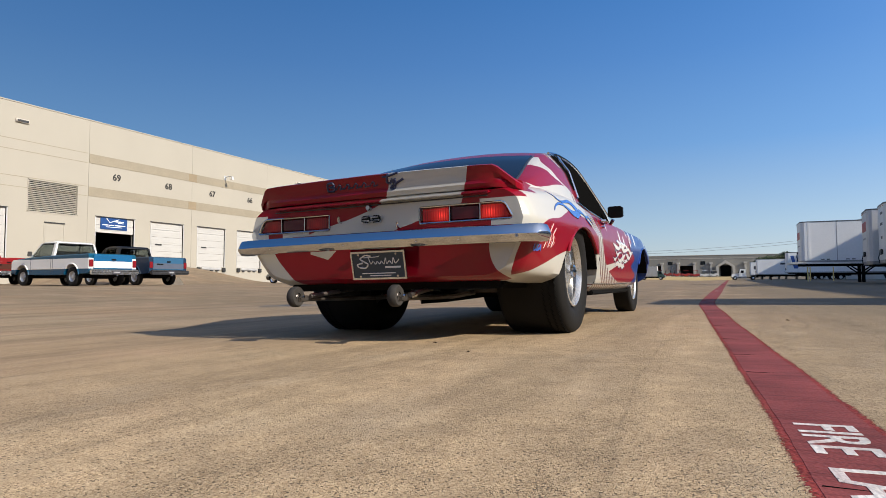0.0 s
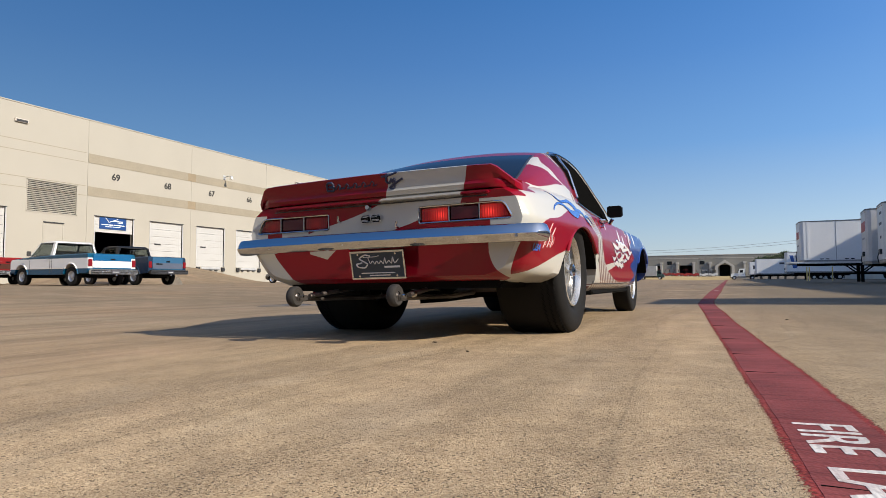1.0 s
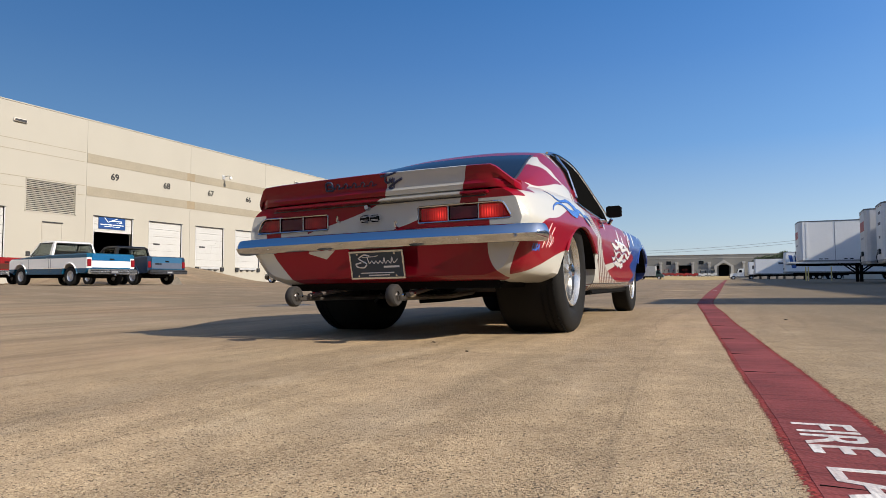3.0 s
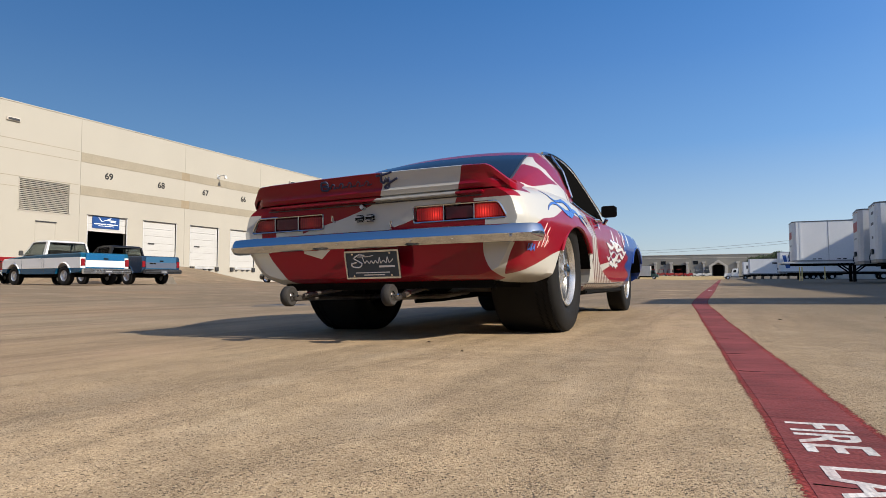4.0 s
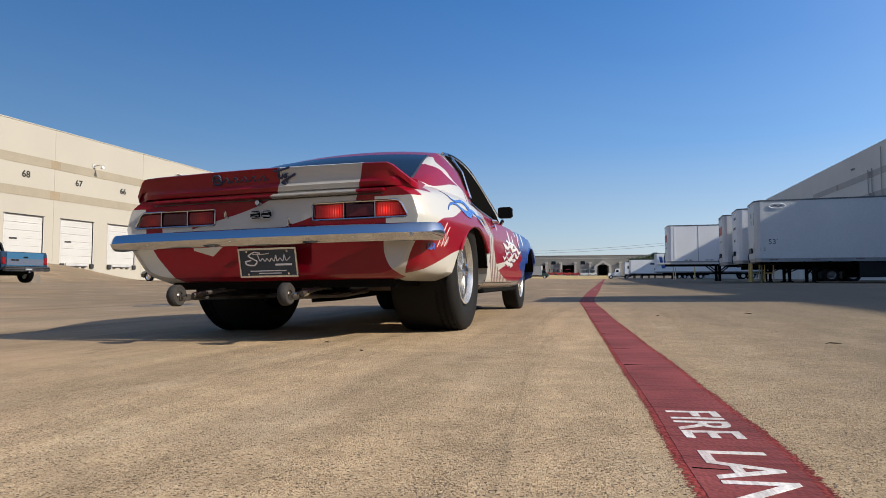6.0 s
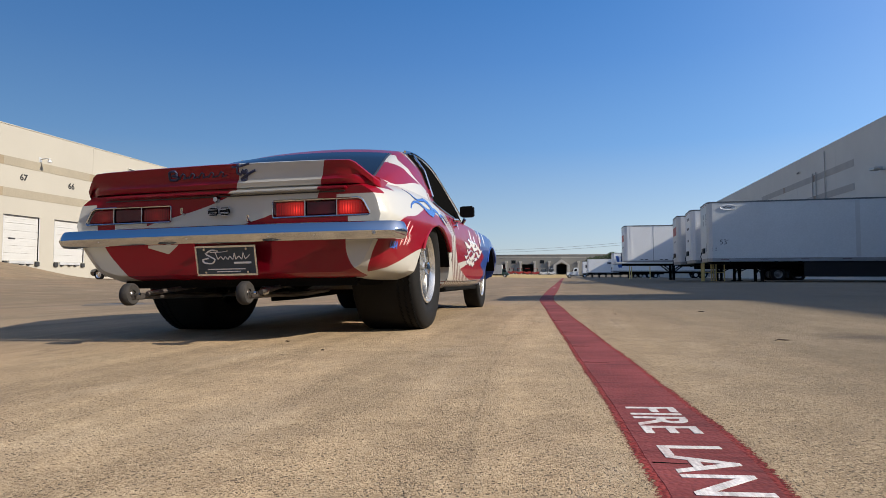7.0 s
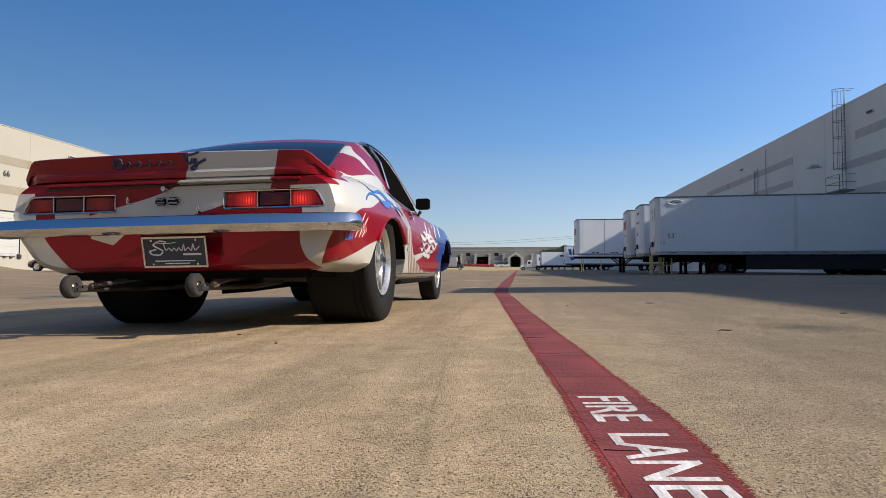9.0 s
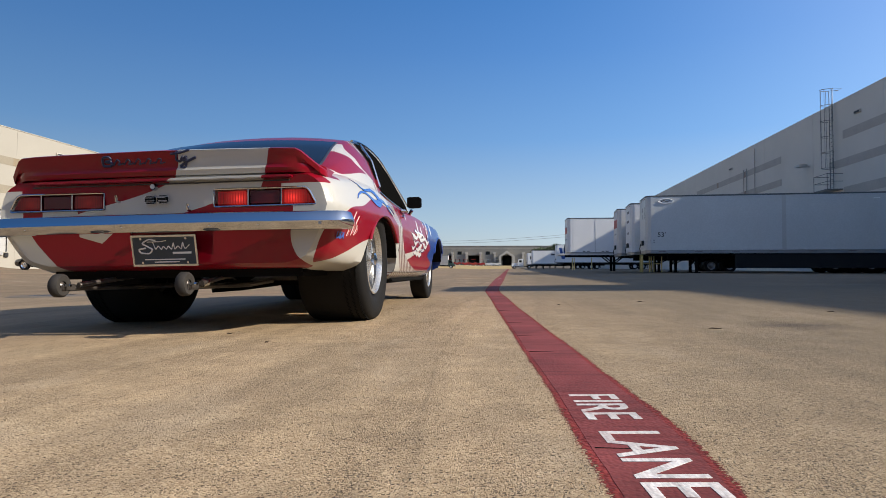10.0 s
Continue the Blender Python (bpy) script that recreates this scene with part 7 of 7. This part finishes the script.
def coupe(at, label):
    """A nineties two-door: y is ahead, origin on the ground at mid length."""
    c = thing("coupe", label, "car", at)
    st = [(-2.30, (0.55, 0.36), (0.66, 0.42), (0.72, 0.60), (0.70, 0.80), (0.62, 0.90), 0.93),
          (-2.15, (0.66, 0.28), (0.80, 0.36), (0.85, 0.60), (0.82, 0.84), (0.70, 0.945), 0.965),
          (-1.60, (0.70, 0.24), (0.87, 0.30), (0.915, 0.58), (0.88, 0.86), (0.72, 0.955), 0.975),
          (-1.00, (0.70, 0.22), (0.88, 0.28), (0.92, 0.56), (0.885, 0.86), (0.74, 0.94), 0.95),
          (0.00, (0.70, 0.20), (0.87, 0.26), (0.90, 0.54), (0.865, 0.82), (0.74, 0.90), 0.92),
          (0.90, (0.70, 0.20), (0.87, 0.26), (0.90, 0.54), (0.86, 0.78), (0.72, 0.87), 0.92),
          (1.55, (0.70, 0.22), (0.88, 0.28), (0.91, 0.52), (0.85, 0.74), (0.66, 0.82), 0.86),
          (2.10, (0.66, 0.24), (0.82, 0.32), (0.85, 0.50), (0.78, 0.66), (0.58, 0.72), 0.75),
          (2.32, (0.50, 0.30), (0.62, 0.36), (0.66, 0.48), (0.60, 0.58), (0.46, 0.62), 0.64)]
    rows = []
    for r in catmull([[s[0], *[v for p in s[1:6] for v in p], s[6]] for s in st], 5):
        p = [(r[1 + 2 * k], r[2 + 2 * k]) for k in range(5)]
        half = [(0.0, p[0][1])] + [tuple(q) for q in catmull(p, 3)] + [(p[4][0] * 0.6, p[4][1] + (r[11] - p[4][1]) * 0.7), (0.0, r[11])]
        rows.append(mirrored_ring(half, r[0]))
    b = Shape().rings(rows).make("body", BLACK_PAINT, c, smooth=40)
    cut_with(b, [temp(oval(y, 0.31, 0.40, 0.37, sx * 0.5, sx * 1.2, 30)) for y in (1.40, -1.18) for sx in (-1, 1)])
    b.data.shade_smooth()
    b.data.set_sharp_from_angle(angle=radians(35))
    cab = [(-1.72, 0.62, 0.95, 0.58, 0.965, 0.972), (-1.25, 0.72, 0.93, 0.58, 1.16, 1.19), (-0.75, 0.76, 0.91, 0.56, 1.28, 1.325), (-0.2, 0.77, 0.90, 0.56, 1.30, 1.355), (0.25, 0.77, 0.89, 0.56, 1.25, 1.30), (0.95, 0.74, 0.88, 0.64, 0.92, 0.94)]
    cr = catmull(cab, 5)
    Shape().rings([mirrored_ring([(0.0, r[2] - 0.06), (r[1], r[2] - 0.06), (r[1], r[2]), ((r[1] + r[3]) / 2 + 0.03, (r[2] + r[4]) / 2), (r[3], r[4]), (r[3] * 0.6, r[4] + (r[5] - r[4]) * 0.75), (0, r[5])], r[0]) for r in cr]).make("cabin", BLACK_PAINT, c, smooth=40)

    def at_y(y):
        return [float(np.interp(y, [r[0] for r in cr], [r[k] for r in cr])) for k in range(6)]
    for sx in (-1, 1):
        for nm, y0, y1 in (("door_glass", -0.42, 0.62), ("quarter_glass", -1.15, -0.52)):
            rows = []
            for y in np.linspace(y0, y1, 7):
                r = at_y(float(y))
                rows.append([(sx * (r[1] + (r[3] - r[1]) * k + 0.032 * (1 - abs(2 * k - 1)) + 0.010), float(y), r[2] + (r[4] - r[2]) * k) for k in (0.12, 0.5, 0.86)])
            s = Shape().rings(rows, caps=False, closed=False)
            s.rings([[(p[0] - sx * 0.02, p[1], p[2]) for p in r] for r in rows], caps=False, closed=False)
            s.make(nm, SIDE_GLASS, c)
        wheel(c, sx * 0.80, 1.40, 0.325, 0.325, 0.23, "x", 0.22, RIM_ALU, sx)
        wheel(c, sx * 0.80, -1.18, 0.325, 0.325, 0.23, "x", 0.22, RIM_ALU, sx)
        box_part("tail_light", LAMP_RED, c, min(sx * 0.44, sx * 0.74), max(sx * 0.44, sx * 0.74), -2.28, -2.20, 0.70, 0.84, 0.01)
        rounded(Shape().box(sx * 0.93 - 0.09, sx * 0.93 + 0.09, 0.50, 0.60, 0.90, 1.02), 0.03).make("wing_mirror", BLACK_PAINT, c, smooth=40)
    rows = []
    for y in np.linspace(-1.62, -0.95, 8):
        r = at_y(float(y))
        rows.append([(r[3] * 0.92 * k, float(y), r[4] + (r[5] - r[4]) * (1 - k * k) + 0.012) for k in np.linspace(-1, 1, 9)])
    s = Shape().rings(rows, caps=False, closed=False)
    s.rings([[(p[0], p[1], p[2] - 0.03) for p in r] for r in rows], caps=False, closed=False)
    s.make("rear_window", GLASS, c)
    Shape().rings([[(x, -2.26, 0.985), (x, -2.10, 0.99), (x, -2.06, 1.03), (x, -2.30, 1.045), (x, -2.32, 1.03)] for x in (-0.72, -0.68, 0.68, 0.72)]).make("rear_spoiler", BLACK_PAINT, c)
    box_part("plate", PRINT_GREY, c, -0.16, 0.16, -2.325, -2.30, 0.60, 0.74)
    return c


# pale base colour paints in the bright wall that the side glass shows
SIDE_GLASS = Nodes("glass_with_painted_glare").done((0.16, 0.19, 0.20), 0.04, 0.0, None, Specular_IOR_Level=0.9)
coupe(rear_left(-26.7, 34.5, 175.5, 4.6, 1.82), "black two-door coupe parked by the cream wall")


# ---- bollards, cone, wedge ----
def bollard(x, y, h=1.1, r=0.085, label="faded yellow steel bollard by the dock"):
    b = thing("bollard", label, "bollard", on_ground(x, y), "bollards along the docks")
    Shape().spin([(-0.03, 0.001), (-0.03, r), (h - 0.04, r), (h - 0.01, r * 0.8), (h, r * 0.3), (h, 0.001)], "z", seg=14).make("post", YELLOW, b, smooth=50)
    return b


for x, y in ((-34.6, 56.4), (-34.6, 61.7), (-33.8, 57.3), (-28.5, 90.0), (-28.0, 93.5), (-27.0, 97.5), (-26.0, 101.5), (-24.5, 104.5), (-23.0, 108.0), (-22.0, 112.5), (-21.5, 116.0), (-24.8, 128.0), (-24.2, 133.0)):
    bollard(x, y)
for x, y in ((7.65, 36.9), (7.65, 36.35), (8.3, 37.0), (6.6, 66.0), (6.9, 67.0), (8.9, 68.0)):
    bollard(x, y, 1.35, 0.05)
for x in (7.62, 8.32):
    g = thing("dock_guard", "yellow steel guard frame beside a docked trailer", "guard", on_ground(x + 0.25, 36.6))
    for dx in (-0.22, 0.22):
        Shape().tube([(dx, 0, 0), (dx, 0, 1.25)], 0.035, 6).make("upright", YELLOW, g)
    for z in (0.5, 1.22):
        Shape().tube([(-0.22, 0, z), (0.22, 0, z)], 0.03, 6).make("crossbar", YELLOW, g)
cone = thing("traffic_cone", "orange traffic cone standing by the docks", "cone", on_ground(-24.6, 96.0))
CONE = plain("orange_cone_plastic", (0.65, 0.12, 0.03), 0.5)
box_part("base", CONE, cone, -0.19, 0.19, -0.19, 0.19, 0, 0.03, 0.008)
Shape().spin([(0.03, 0.14), (0.70, 0.03), (0.72, 0.02), (0.72, 0.001), (0.03, 0.001)], "z", seg=18).make("shell", CONE, cone, smooth=50)
wedge = thing("concrete_wedge", "pale concrete wedge at the foot of the ramp", "kerb", on_ground(-24.75, 21.5, -40))
Shape().prism([(-0.28, -0.02), (0.28, -0.02), (0.05, 0.38), (-0.05, 0.38)], "x", -0.16, 0.16).make("block", plain("weathered_block_concrete", (0.15, 0.13, 0.11), 0.9, vary=0.2, scale=4), wedge)
LEAF_DRY = plain("dry_brown_leaf", (0.050, 0.030, 0.018), 0.8)
for x, y, turn, ln in ((0.90, 2.88, 20, 0.036), (0.36, 4.9, 50, 0.022), (1.05, 5.2, 5, 0.025), (-1.35, 2.75, 40, 0.012), (-1.02, 2.4, 70, 0.010), (1.9, 3.9, 120, 0.02)):
    f = thing("twig", "dry brown twig lying on the concrete", "twig", Matrix.Translation((x, y, ground_z(x, y))) @ pose(0, 0, 0, 0, 0, turn), "litter on the yard")
    Shape().tube([(-ln, 0, 0.003), (-ln * 0.4, ln * 0.15, 0.006), (ln * 0.3, 0, 0.004), (ln, ln * 0.1, 0.003)], [0.001, 0.0028, 0.0028, 0.001], 5).make("stem", LEAF_DRY, f)
lid_at = Matrix.Translation((-6.7, 8.2, ground_z(-6.7, 8.2)))
cover = thing("manhole_cover", "dark iron manhole cover set in a low concrete collar", "manhole", lid_at)
Shape().spin([(-0.02, 0.30), (-0.02, 0.62), (0.012, 0.52), (0.018, 0.36), (0.018, 0.30), (-0.02, 0.30)], "z", seg=32).make("collar", plain("stained_collar_concrete", (0.12, 0.095, 0.070), 0.9), cover)
Shape().spin([(-0.02, 0.298), (0.016, 0.298), (0.018, 0.26), (0.018, 0.001)], "z", seg=32).make("lid", DARK_METAL, cover)
utility = thing("trash_compactor", "dark grey steel dock container by a trailer nose", "container", on_ground(-20.6, 70.9))
rounded(Shape().box(-0.9, 0.9, -0.9, 0.9, 0.0, 1.9), 0.05).make("bin", DARK_METAL, utility)
box_part("lid", FRAME_BLACK, utility, -0.95, 0.95, -0.95, 0.95, 1.9, 1.98, 0.02)

# ---- trucks far down the yard ----
BROWN = glossy_paint("brown_truck_paint", (0.030, 0.018, 0.012))
TRUCK_WHITE = glossy_paint("white_truck_paint", (0.70, 0.70, 0.68))
GREEN_DARK = glossy_paint("dark_green_truck_paint", (0.03, 0.06, 0.05))


def box_truck(at, label, length, height, box_mat, cab_mat, group=""):
    """A straight truck with a van body: x is along, nose at x = length."""
    t = thing("box_truck", label, "truck", at, group)
    rounded(Shape().box(0, length - 1.9, -1.2, 1.2, 0.85, height), 0.05).make("van_body", box_mat, t)
    Shape().prism([(length - 1.85, 0.6), (length, 0.6), (length, 1.2), (length - 0.55, 1.45), (length - 0.95, 2.3), (length - 1.85, 2.35)], "y", -1.05, 1.05).make("cab", cab_mat, t)
    Shape().prism([(length - 1.6, 1.5), (length - 0.72, 1.5), (length - 1.05, 2.15), (length - 1.6, 2.15)], "y", -1.07, 1.07).make("cab_glass", GLASS, t)
    box_part("chassis", FRAME_BLACK, t, 0.3, length - 0.3, -0.5, 0.5, 0.5, 0.85)
    box_part("bumper", ALU, t, length, length + 0.12, -1.05, 1.05, 0.45, 0.7, 0.02)
    for x in (1.6, length - 1.1):
        for sy in (-1, 1):
            wheel(t, x, sy * 0.98, 0.45, 0.45, 0.28, "y", 0.26, RIM_WHITE, sy, seg=24)
    for y in (-0.7, 0.7):
        box_part("tail_light", LAMP_RED, t, -0.03, 0.0, y - 0.1, y + 0.1, 0.7, 0.82)
    return t


FAR_TRUCKS = "trucks parked far down the yard"
box_truck(on_ground(-20.6, 108.0, -14), "dark brown van-bodied delivery truck", 6.0, 3.2, BROWN, BROWN, FAR_TRUCKS)
box_truck(on_ground(-19.0, 128.0, 85), "dull grey van-bodied truck in the far yard", 6.5, 3.4, BOX_GREY, BOX_GREY, FAR_TRUCKS)
box_truck(on_ground(-20.4, 140.0, 86), "grey van-bodied truck with a dark green cab", 6.5, 3.4, BOX_GREY, GREEN_DARK, FAR_TRUCKS)
box_truck(on_ground(-22.7, 172.0, 0), "pale grey box truck with a dark green cab", 7.0, 3.6, BOX_GREY, GREEN_DARK, FAR_TRUCKS)


def tractor(at, label):
    """A day-cab tractor: x is along, nose at x = 0, frame behind."""
    t = thing("tractor_unit", label, "truck", at)
    Shape().prism([(0.0, 0.7), (0.1, 1.55), (1.7, 1.75), (1.7, 0.7)], "y", -0.85, 0.85).make("bonnet", TRUCK_WHITE, t)
    rounded(Shape().prism([(1.72, 0.8), (1.72, 1.8), (2.05, 2.85), (3.35, 2.9), (3.35, 0.8)], "y", -1.1, 1.1), 0.06).make("cab", TRUCK_WHITE, t)
    Shape().prism([(2.1, 1.85), (2.28, 2.5), (2.9, 2.5), (2.9, 1.85)], "y", -1.115, 1.115).make("side_glass", GLASS, t)
    pane("windscreen", [(1.73, -0.95, 1.88), (1.73, 0.95, 1.88), (1.97, 0.95, 2.68), (1.97, -0.95, 2.68)], -0.02, GLASS, t)
    box_part("frame", FRAME_BLACK, t, 0.3, 6.4, -0.45, 0.45, 0.6, 0.85)
    box_part("fifth_wheel", FRAME_BLACK, t, 4.6, 5.6, -0.5, 0.5, 0.95, 1.1, 0.03)
    rounded(Shape().box(2.2, 3.6, -1.15, -0.6, 0.5, 1.0), 0.08).make("fuel_tank", ALU, t, smooth=40)
    box_part("bumper", CHROME, t, -0.15, 0.0, -1.1, 1.1, 0.45, 0.75, 0.03)
    Shape().tube([(3.45, -0.9, 0.9), (3.45, -0.9, 3.1)], 0.07, 8).make("exhaust_stack", CHROME, t)
    for x in (0.85, 5.1):
        for sy in (-1, 1):
            wheel(t, x, sy * 0.98, 0.5, 0.5, 0.3, "y", 0.29, RIM_ALU, sy, seg=24)
    return t


tractor(on_ground(0.3, 178.0, 4), "white day-cab tractor unit without its trailer")

# ---- grey building across the far end ----
FAR_WALL = plain("grey_green_block_wall", (0.225, 0.212, 0.182), 0.9, vary=0.06, scale=0.2)
FAR_PILASTER = plain("pale_block_pilaster", (0.40, 0.37, 0.32), 0.9, vary=0.05, scale=0.3)
GZ = ground_z(0, FAR_Y)
far = thing("far_building", "long low grey industrial building with pale pilasters", "building")
wall = Shape()
for x0, x1, z0, z1 in ((-110, 90, GZ + 5.6, GZ + 9.6),):
    wall.box(x0, x1, FAR_Y, FAR_Y + 0.4, z0, z1)
wall.make("upper_wall", FAR_WALL, far)
edges = [-110.0] + [e for o in [(-46, -40), (-30.3, -25.5), (-18.2, -13.3), (-3.4, 0.4)] for e in o] + [90.0]
for a, b in zip(edges[::2], edges[1::2]):
    box_part("lower_wall", FAR_WALL, far, a, b, FAR_Y, FAR_Y + 0.4, GZ - 1.5, GZ + 5.6)
# near-black sheet behind the openings, coloured for the shade within
box_part("bay_shade_sheet", INSIDE, far, -110, 90, FAR_Y + 6, FAR_Y + 6.2, GZ - 1.5, GZ + 9)
box_part("roof", ROOFING, far, -110, 90, FAR_Y + 0.4, FAR_Y + 60, GZ + 9.0, GZ + 9.3)
box_part("parapet_cap", FAR_PILASTER, far, -110, 90, FAR_Y - 0.1, FAR_Y + 0.5, GZ + 9.6, GZ + 9.8)
box_part("fascia_band", FAR_PILASTER, far, -110, 90, FAR_Y - 0.06, FAR_Y, GZ + 8.3, GZ + 8.5)
for k in range(32):
    x = -110.4 + 6.1 * k
    if abs(x + 1.5) < 4:
        continue
    box_part("pilaster", FAR_PILASTER, far, x - 0.38, x + 0.38, FAR_Y - 0.5, FAR_Y - 0.01, GZ - 1.0, GZ + 6.2)
    box_part("pilaster_cap", FAR_PILASTER, far, x - 0.62, x + 0.62, FAR_Y - 0.6, FAR_Y - 0.01, GZ + 6.2, GZ + 6.9)
    if k % 2 == 0:
        box_part("wall_window", GLASS, far, x + 2.2, x + 4.0, FAR_Y - 0.05, FAR_Y - 0.01, GZ + 5.9, GZ + 7.3)
porch = new("porch")
porch.parent = far
porch.location = (-1.5, 0, 0)
Shape().prism([(-3.4, GZ - 0.5), (-2.4, GZ - 0.5), (-2.4, GZ + 5.0), (0.0, GZ + 6.4), (2.4, GZ + 5.0), (2.4, GZ - 0.5), (3.4, GZ - 0.5), (3.4, GZ + 5.2), (0.0, GZ + 7.6), (-3.4, GZ + 5.2)], "y", FAR_Y - 2.5, FAR_Y - 0.02).make("gable_frame", FAR_PILASTER, porch)

# loading dock wall and dry grass before it
DRY = plain("dry_grass", (0.33, 0.235, 0.095), 0.95, vary=0.25, scale=0.4, grain=3, bump=0.6, dist=0.2)
rows = []
for y in np.linspace(186, 256, 15):
    rise = 1.1 * ease(186, 232, float(y))
    rows.append([(x, float(y), ground_z(x, float(y)) + rise + 0.12 * noise.noise((x * 0.3, float(y) * 0.3, 0)) + 0.02) for x in np.linspace(-34, 0.5, 24)])
tagged(Shape().rings(rows, caps=False, closed=False).make("grass_bank", DRY), "dry yellow grass bank at the end of the yard", "grass", kind="stuff")
CAR_COLORS = [(0.30, 0.02, 0.02), (0.24, 0.03, 0.025), (0.33, 0.02, 0.02), (0.34, 0.03, 0.02), (0.30, 0.02, 0.02), (0.60, 0.60, 0.6), (0.58, 0.58, 0.56)]
FAR_ROW = "machines parked by the far building"
for k, col in enumerate(CAR_COLORS):
    x = -25.6 + 3.35 * k
    m = thing("forklift", "small red yard machine by the far wall" if col[0] > 2 * col[1] else "small white yard machine by the far wall", "forklift", Matrix.Translation((x, FAR_Y - 5, ground_z(x, FAR_Y - 5) + 0.9)) @ Matrix.Scale(1.25, 4), FAR_ROW)
    fm = glossy_paint("machine_paint", col)
    rounded(Shape().prism([(-1.3, 0.35), (1.2, 0.35), (1.2, 1.2), (0.3, 1.3), (-0.2, 1.0), (-1.3, 1.3)], "y", -0.8, 0.8), 0.06).make("chassis", fm, m)
    for dx in (-0.9, 0.7):
        Shape().tube([(dx, -0.6, 1.1), (dx * 0.8, -0.6, 2.2), (dx * 0.8, 0.6, 2.2), (dx, 0.6, 1.1)], 0.06, 5).make("guard_bar", FRAME_BLACK, m)
    box_part("guard_roof", fm, m, -0.8, 0.7, -0.65, 0.65, 2.2, 2.28)
    for dx in (-0.85, 0.8):
        for sy in (-1, 1):
            wheel(m, dx, sy * 0.75, 0.35, 0.35, 0.25, "y", 0.18, RIM_WHITE, sy, seg=16)
box_part("loading_bank", CONCRETE, far, -60, 30, FAR_Y - 12, FAR_Y - 0.6, GZ - 1.5, GZ + 0.9)

# ---- trees behind the yard ----
LEAF = Nodes("dull_green_leaves")
LEAF = LEAF.done(LEAF.mix(LEAF.noise(1.3, 4), (0.030, 0.050, 0.018), (0.075, 0.105, 0.035)), 0.7)
BARK = plain("grey_bark", (0.12, 0.095, 0.07), 0.9)


def tree(x, y, h, spread, seed, base=0.0):
    rnd = random.Random(seed)
    t = thing("tree", "dark green broadleaf tree behind the yard", "tree", Matrix.Translation((x, y, ground_z(x, y) + base)), "trees behind the yard")
    s = Shape().tube([(0, 0, -0.3), (0.1, 0, h * 0.25), (-0.1, 0.1, h * 0.5), (0.1, 0, h * 0.8)], [0.28, 0.22, 0.15, 0.05], 8)
    for k in range(7):
        a = rnd.uniform(0, 6.28)
        z = h * rnd.uniform(0.25, 0.6)
        s.tube([(0, 0, z), (math.cos(a) * spread * 0.35, math.sin(a) * spread * 0.35, z + h * 0.12), (math.cos(a) * spread * 0.7, math.sin(a) * spread * 0.7, z + h * 0.2)], [0.1, 0.06, 0.02], 5)
    s.make("trunk", BARK, t)
    cr = Shape()
    for k in range(60):
        a, q = rnd.uniform(0, 6.28), math.sqrt(rnd.uniform(0, 1))
        cz = h * rnd.uniform(0.35, 1.0)
        lim = spread * math.sqrt(max(0.05, 1 - ((cz - h * 0.62) / (h * 0.42)) ** 2))
        c = Vector((math.cos(a) * q * lim, math.sin(a) * q * lim, cz))
        for j in range(34):
            p = c + Vector((rnd.gauss(0, 0.30), rnd.gauss(0, 0.30), rnd.gauss(0, 0.24)))
            u = Vector((rnd.gauss(0, 1), rnd.gauss(0, 1), rnd.gauss(0, 1))).normalized() * rnd.uniform(0.10, 0.20)
            w = u.cross(Vector((rnd.gauss(0, 1), rnd.gauss(0, 1), rnd.gauss(0, 1)))).normalized() * rnd.uniform(0.06, 0.12)
            cr.add([p - u, p + w, p + u, p - w], [(0, 1, 2, 3)])
    cr.make("crown", LEAF, t)
    return t


for k, (x, y, h, sp_) in enumerate(((-34.5, 236, 9.4, 3.6), (-31.0, 238, 8.2, 3.0), (7.4, 178, 5.6, 1.9), (9.4, 180, 5.8, 2.0), (11.4, 179, 6.1, 2.0), (13.2, 181, 7.0, 1.5), (15.6, 182, 6.4, 2.2))):
    tree(x, y, h, sp_, k)

# ---- power line beyond the roofs ----
WIRE = plain("grey_wire", (0.16, 0.16, 0.17), 0.6)
line = thing("power_line", "thin overhead power wires beyond the far roof", "power line")
for z0 in (14.0, 12.9):
    pts = [(-60 + 6 * i, 300, z0 + 0.8 * (1 - i / 10) ** 2 * (i < 10) + 7.0 * (i / 20) ** 2) for i in range(21)]
    Shape().tube(pts, 0.06, 4).make("wire", WIRE, line)
for x, h in ((-61, 16), (60, 21.5)):
    Shape().tube([(x, 300, 0), (x, 300, h)], [0.22, 0.14], 8).make("pole", BARK, line)
    box_part("cross_arm", BARK, line, x - 1.2, x + 1.2, 299.9, 300.1, h - 1.2, h - 1.05)
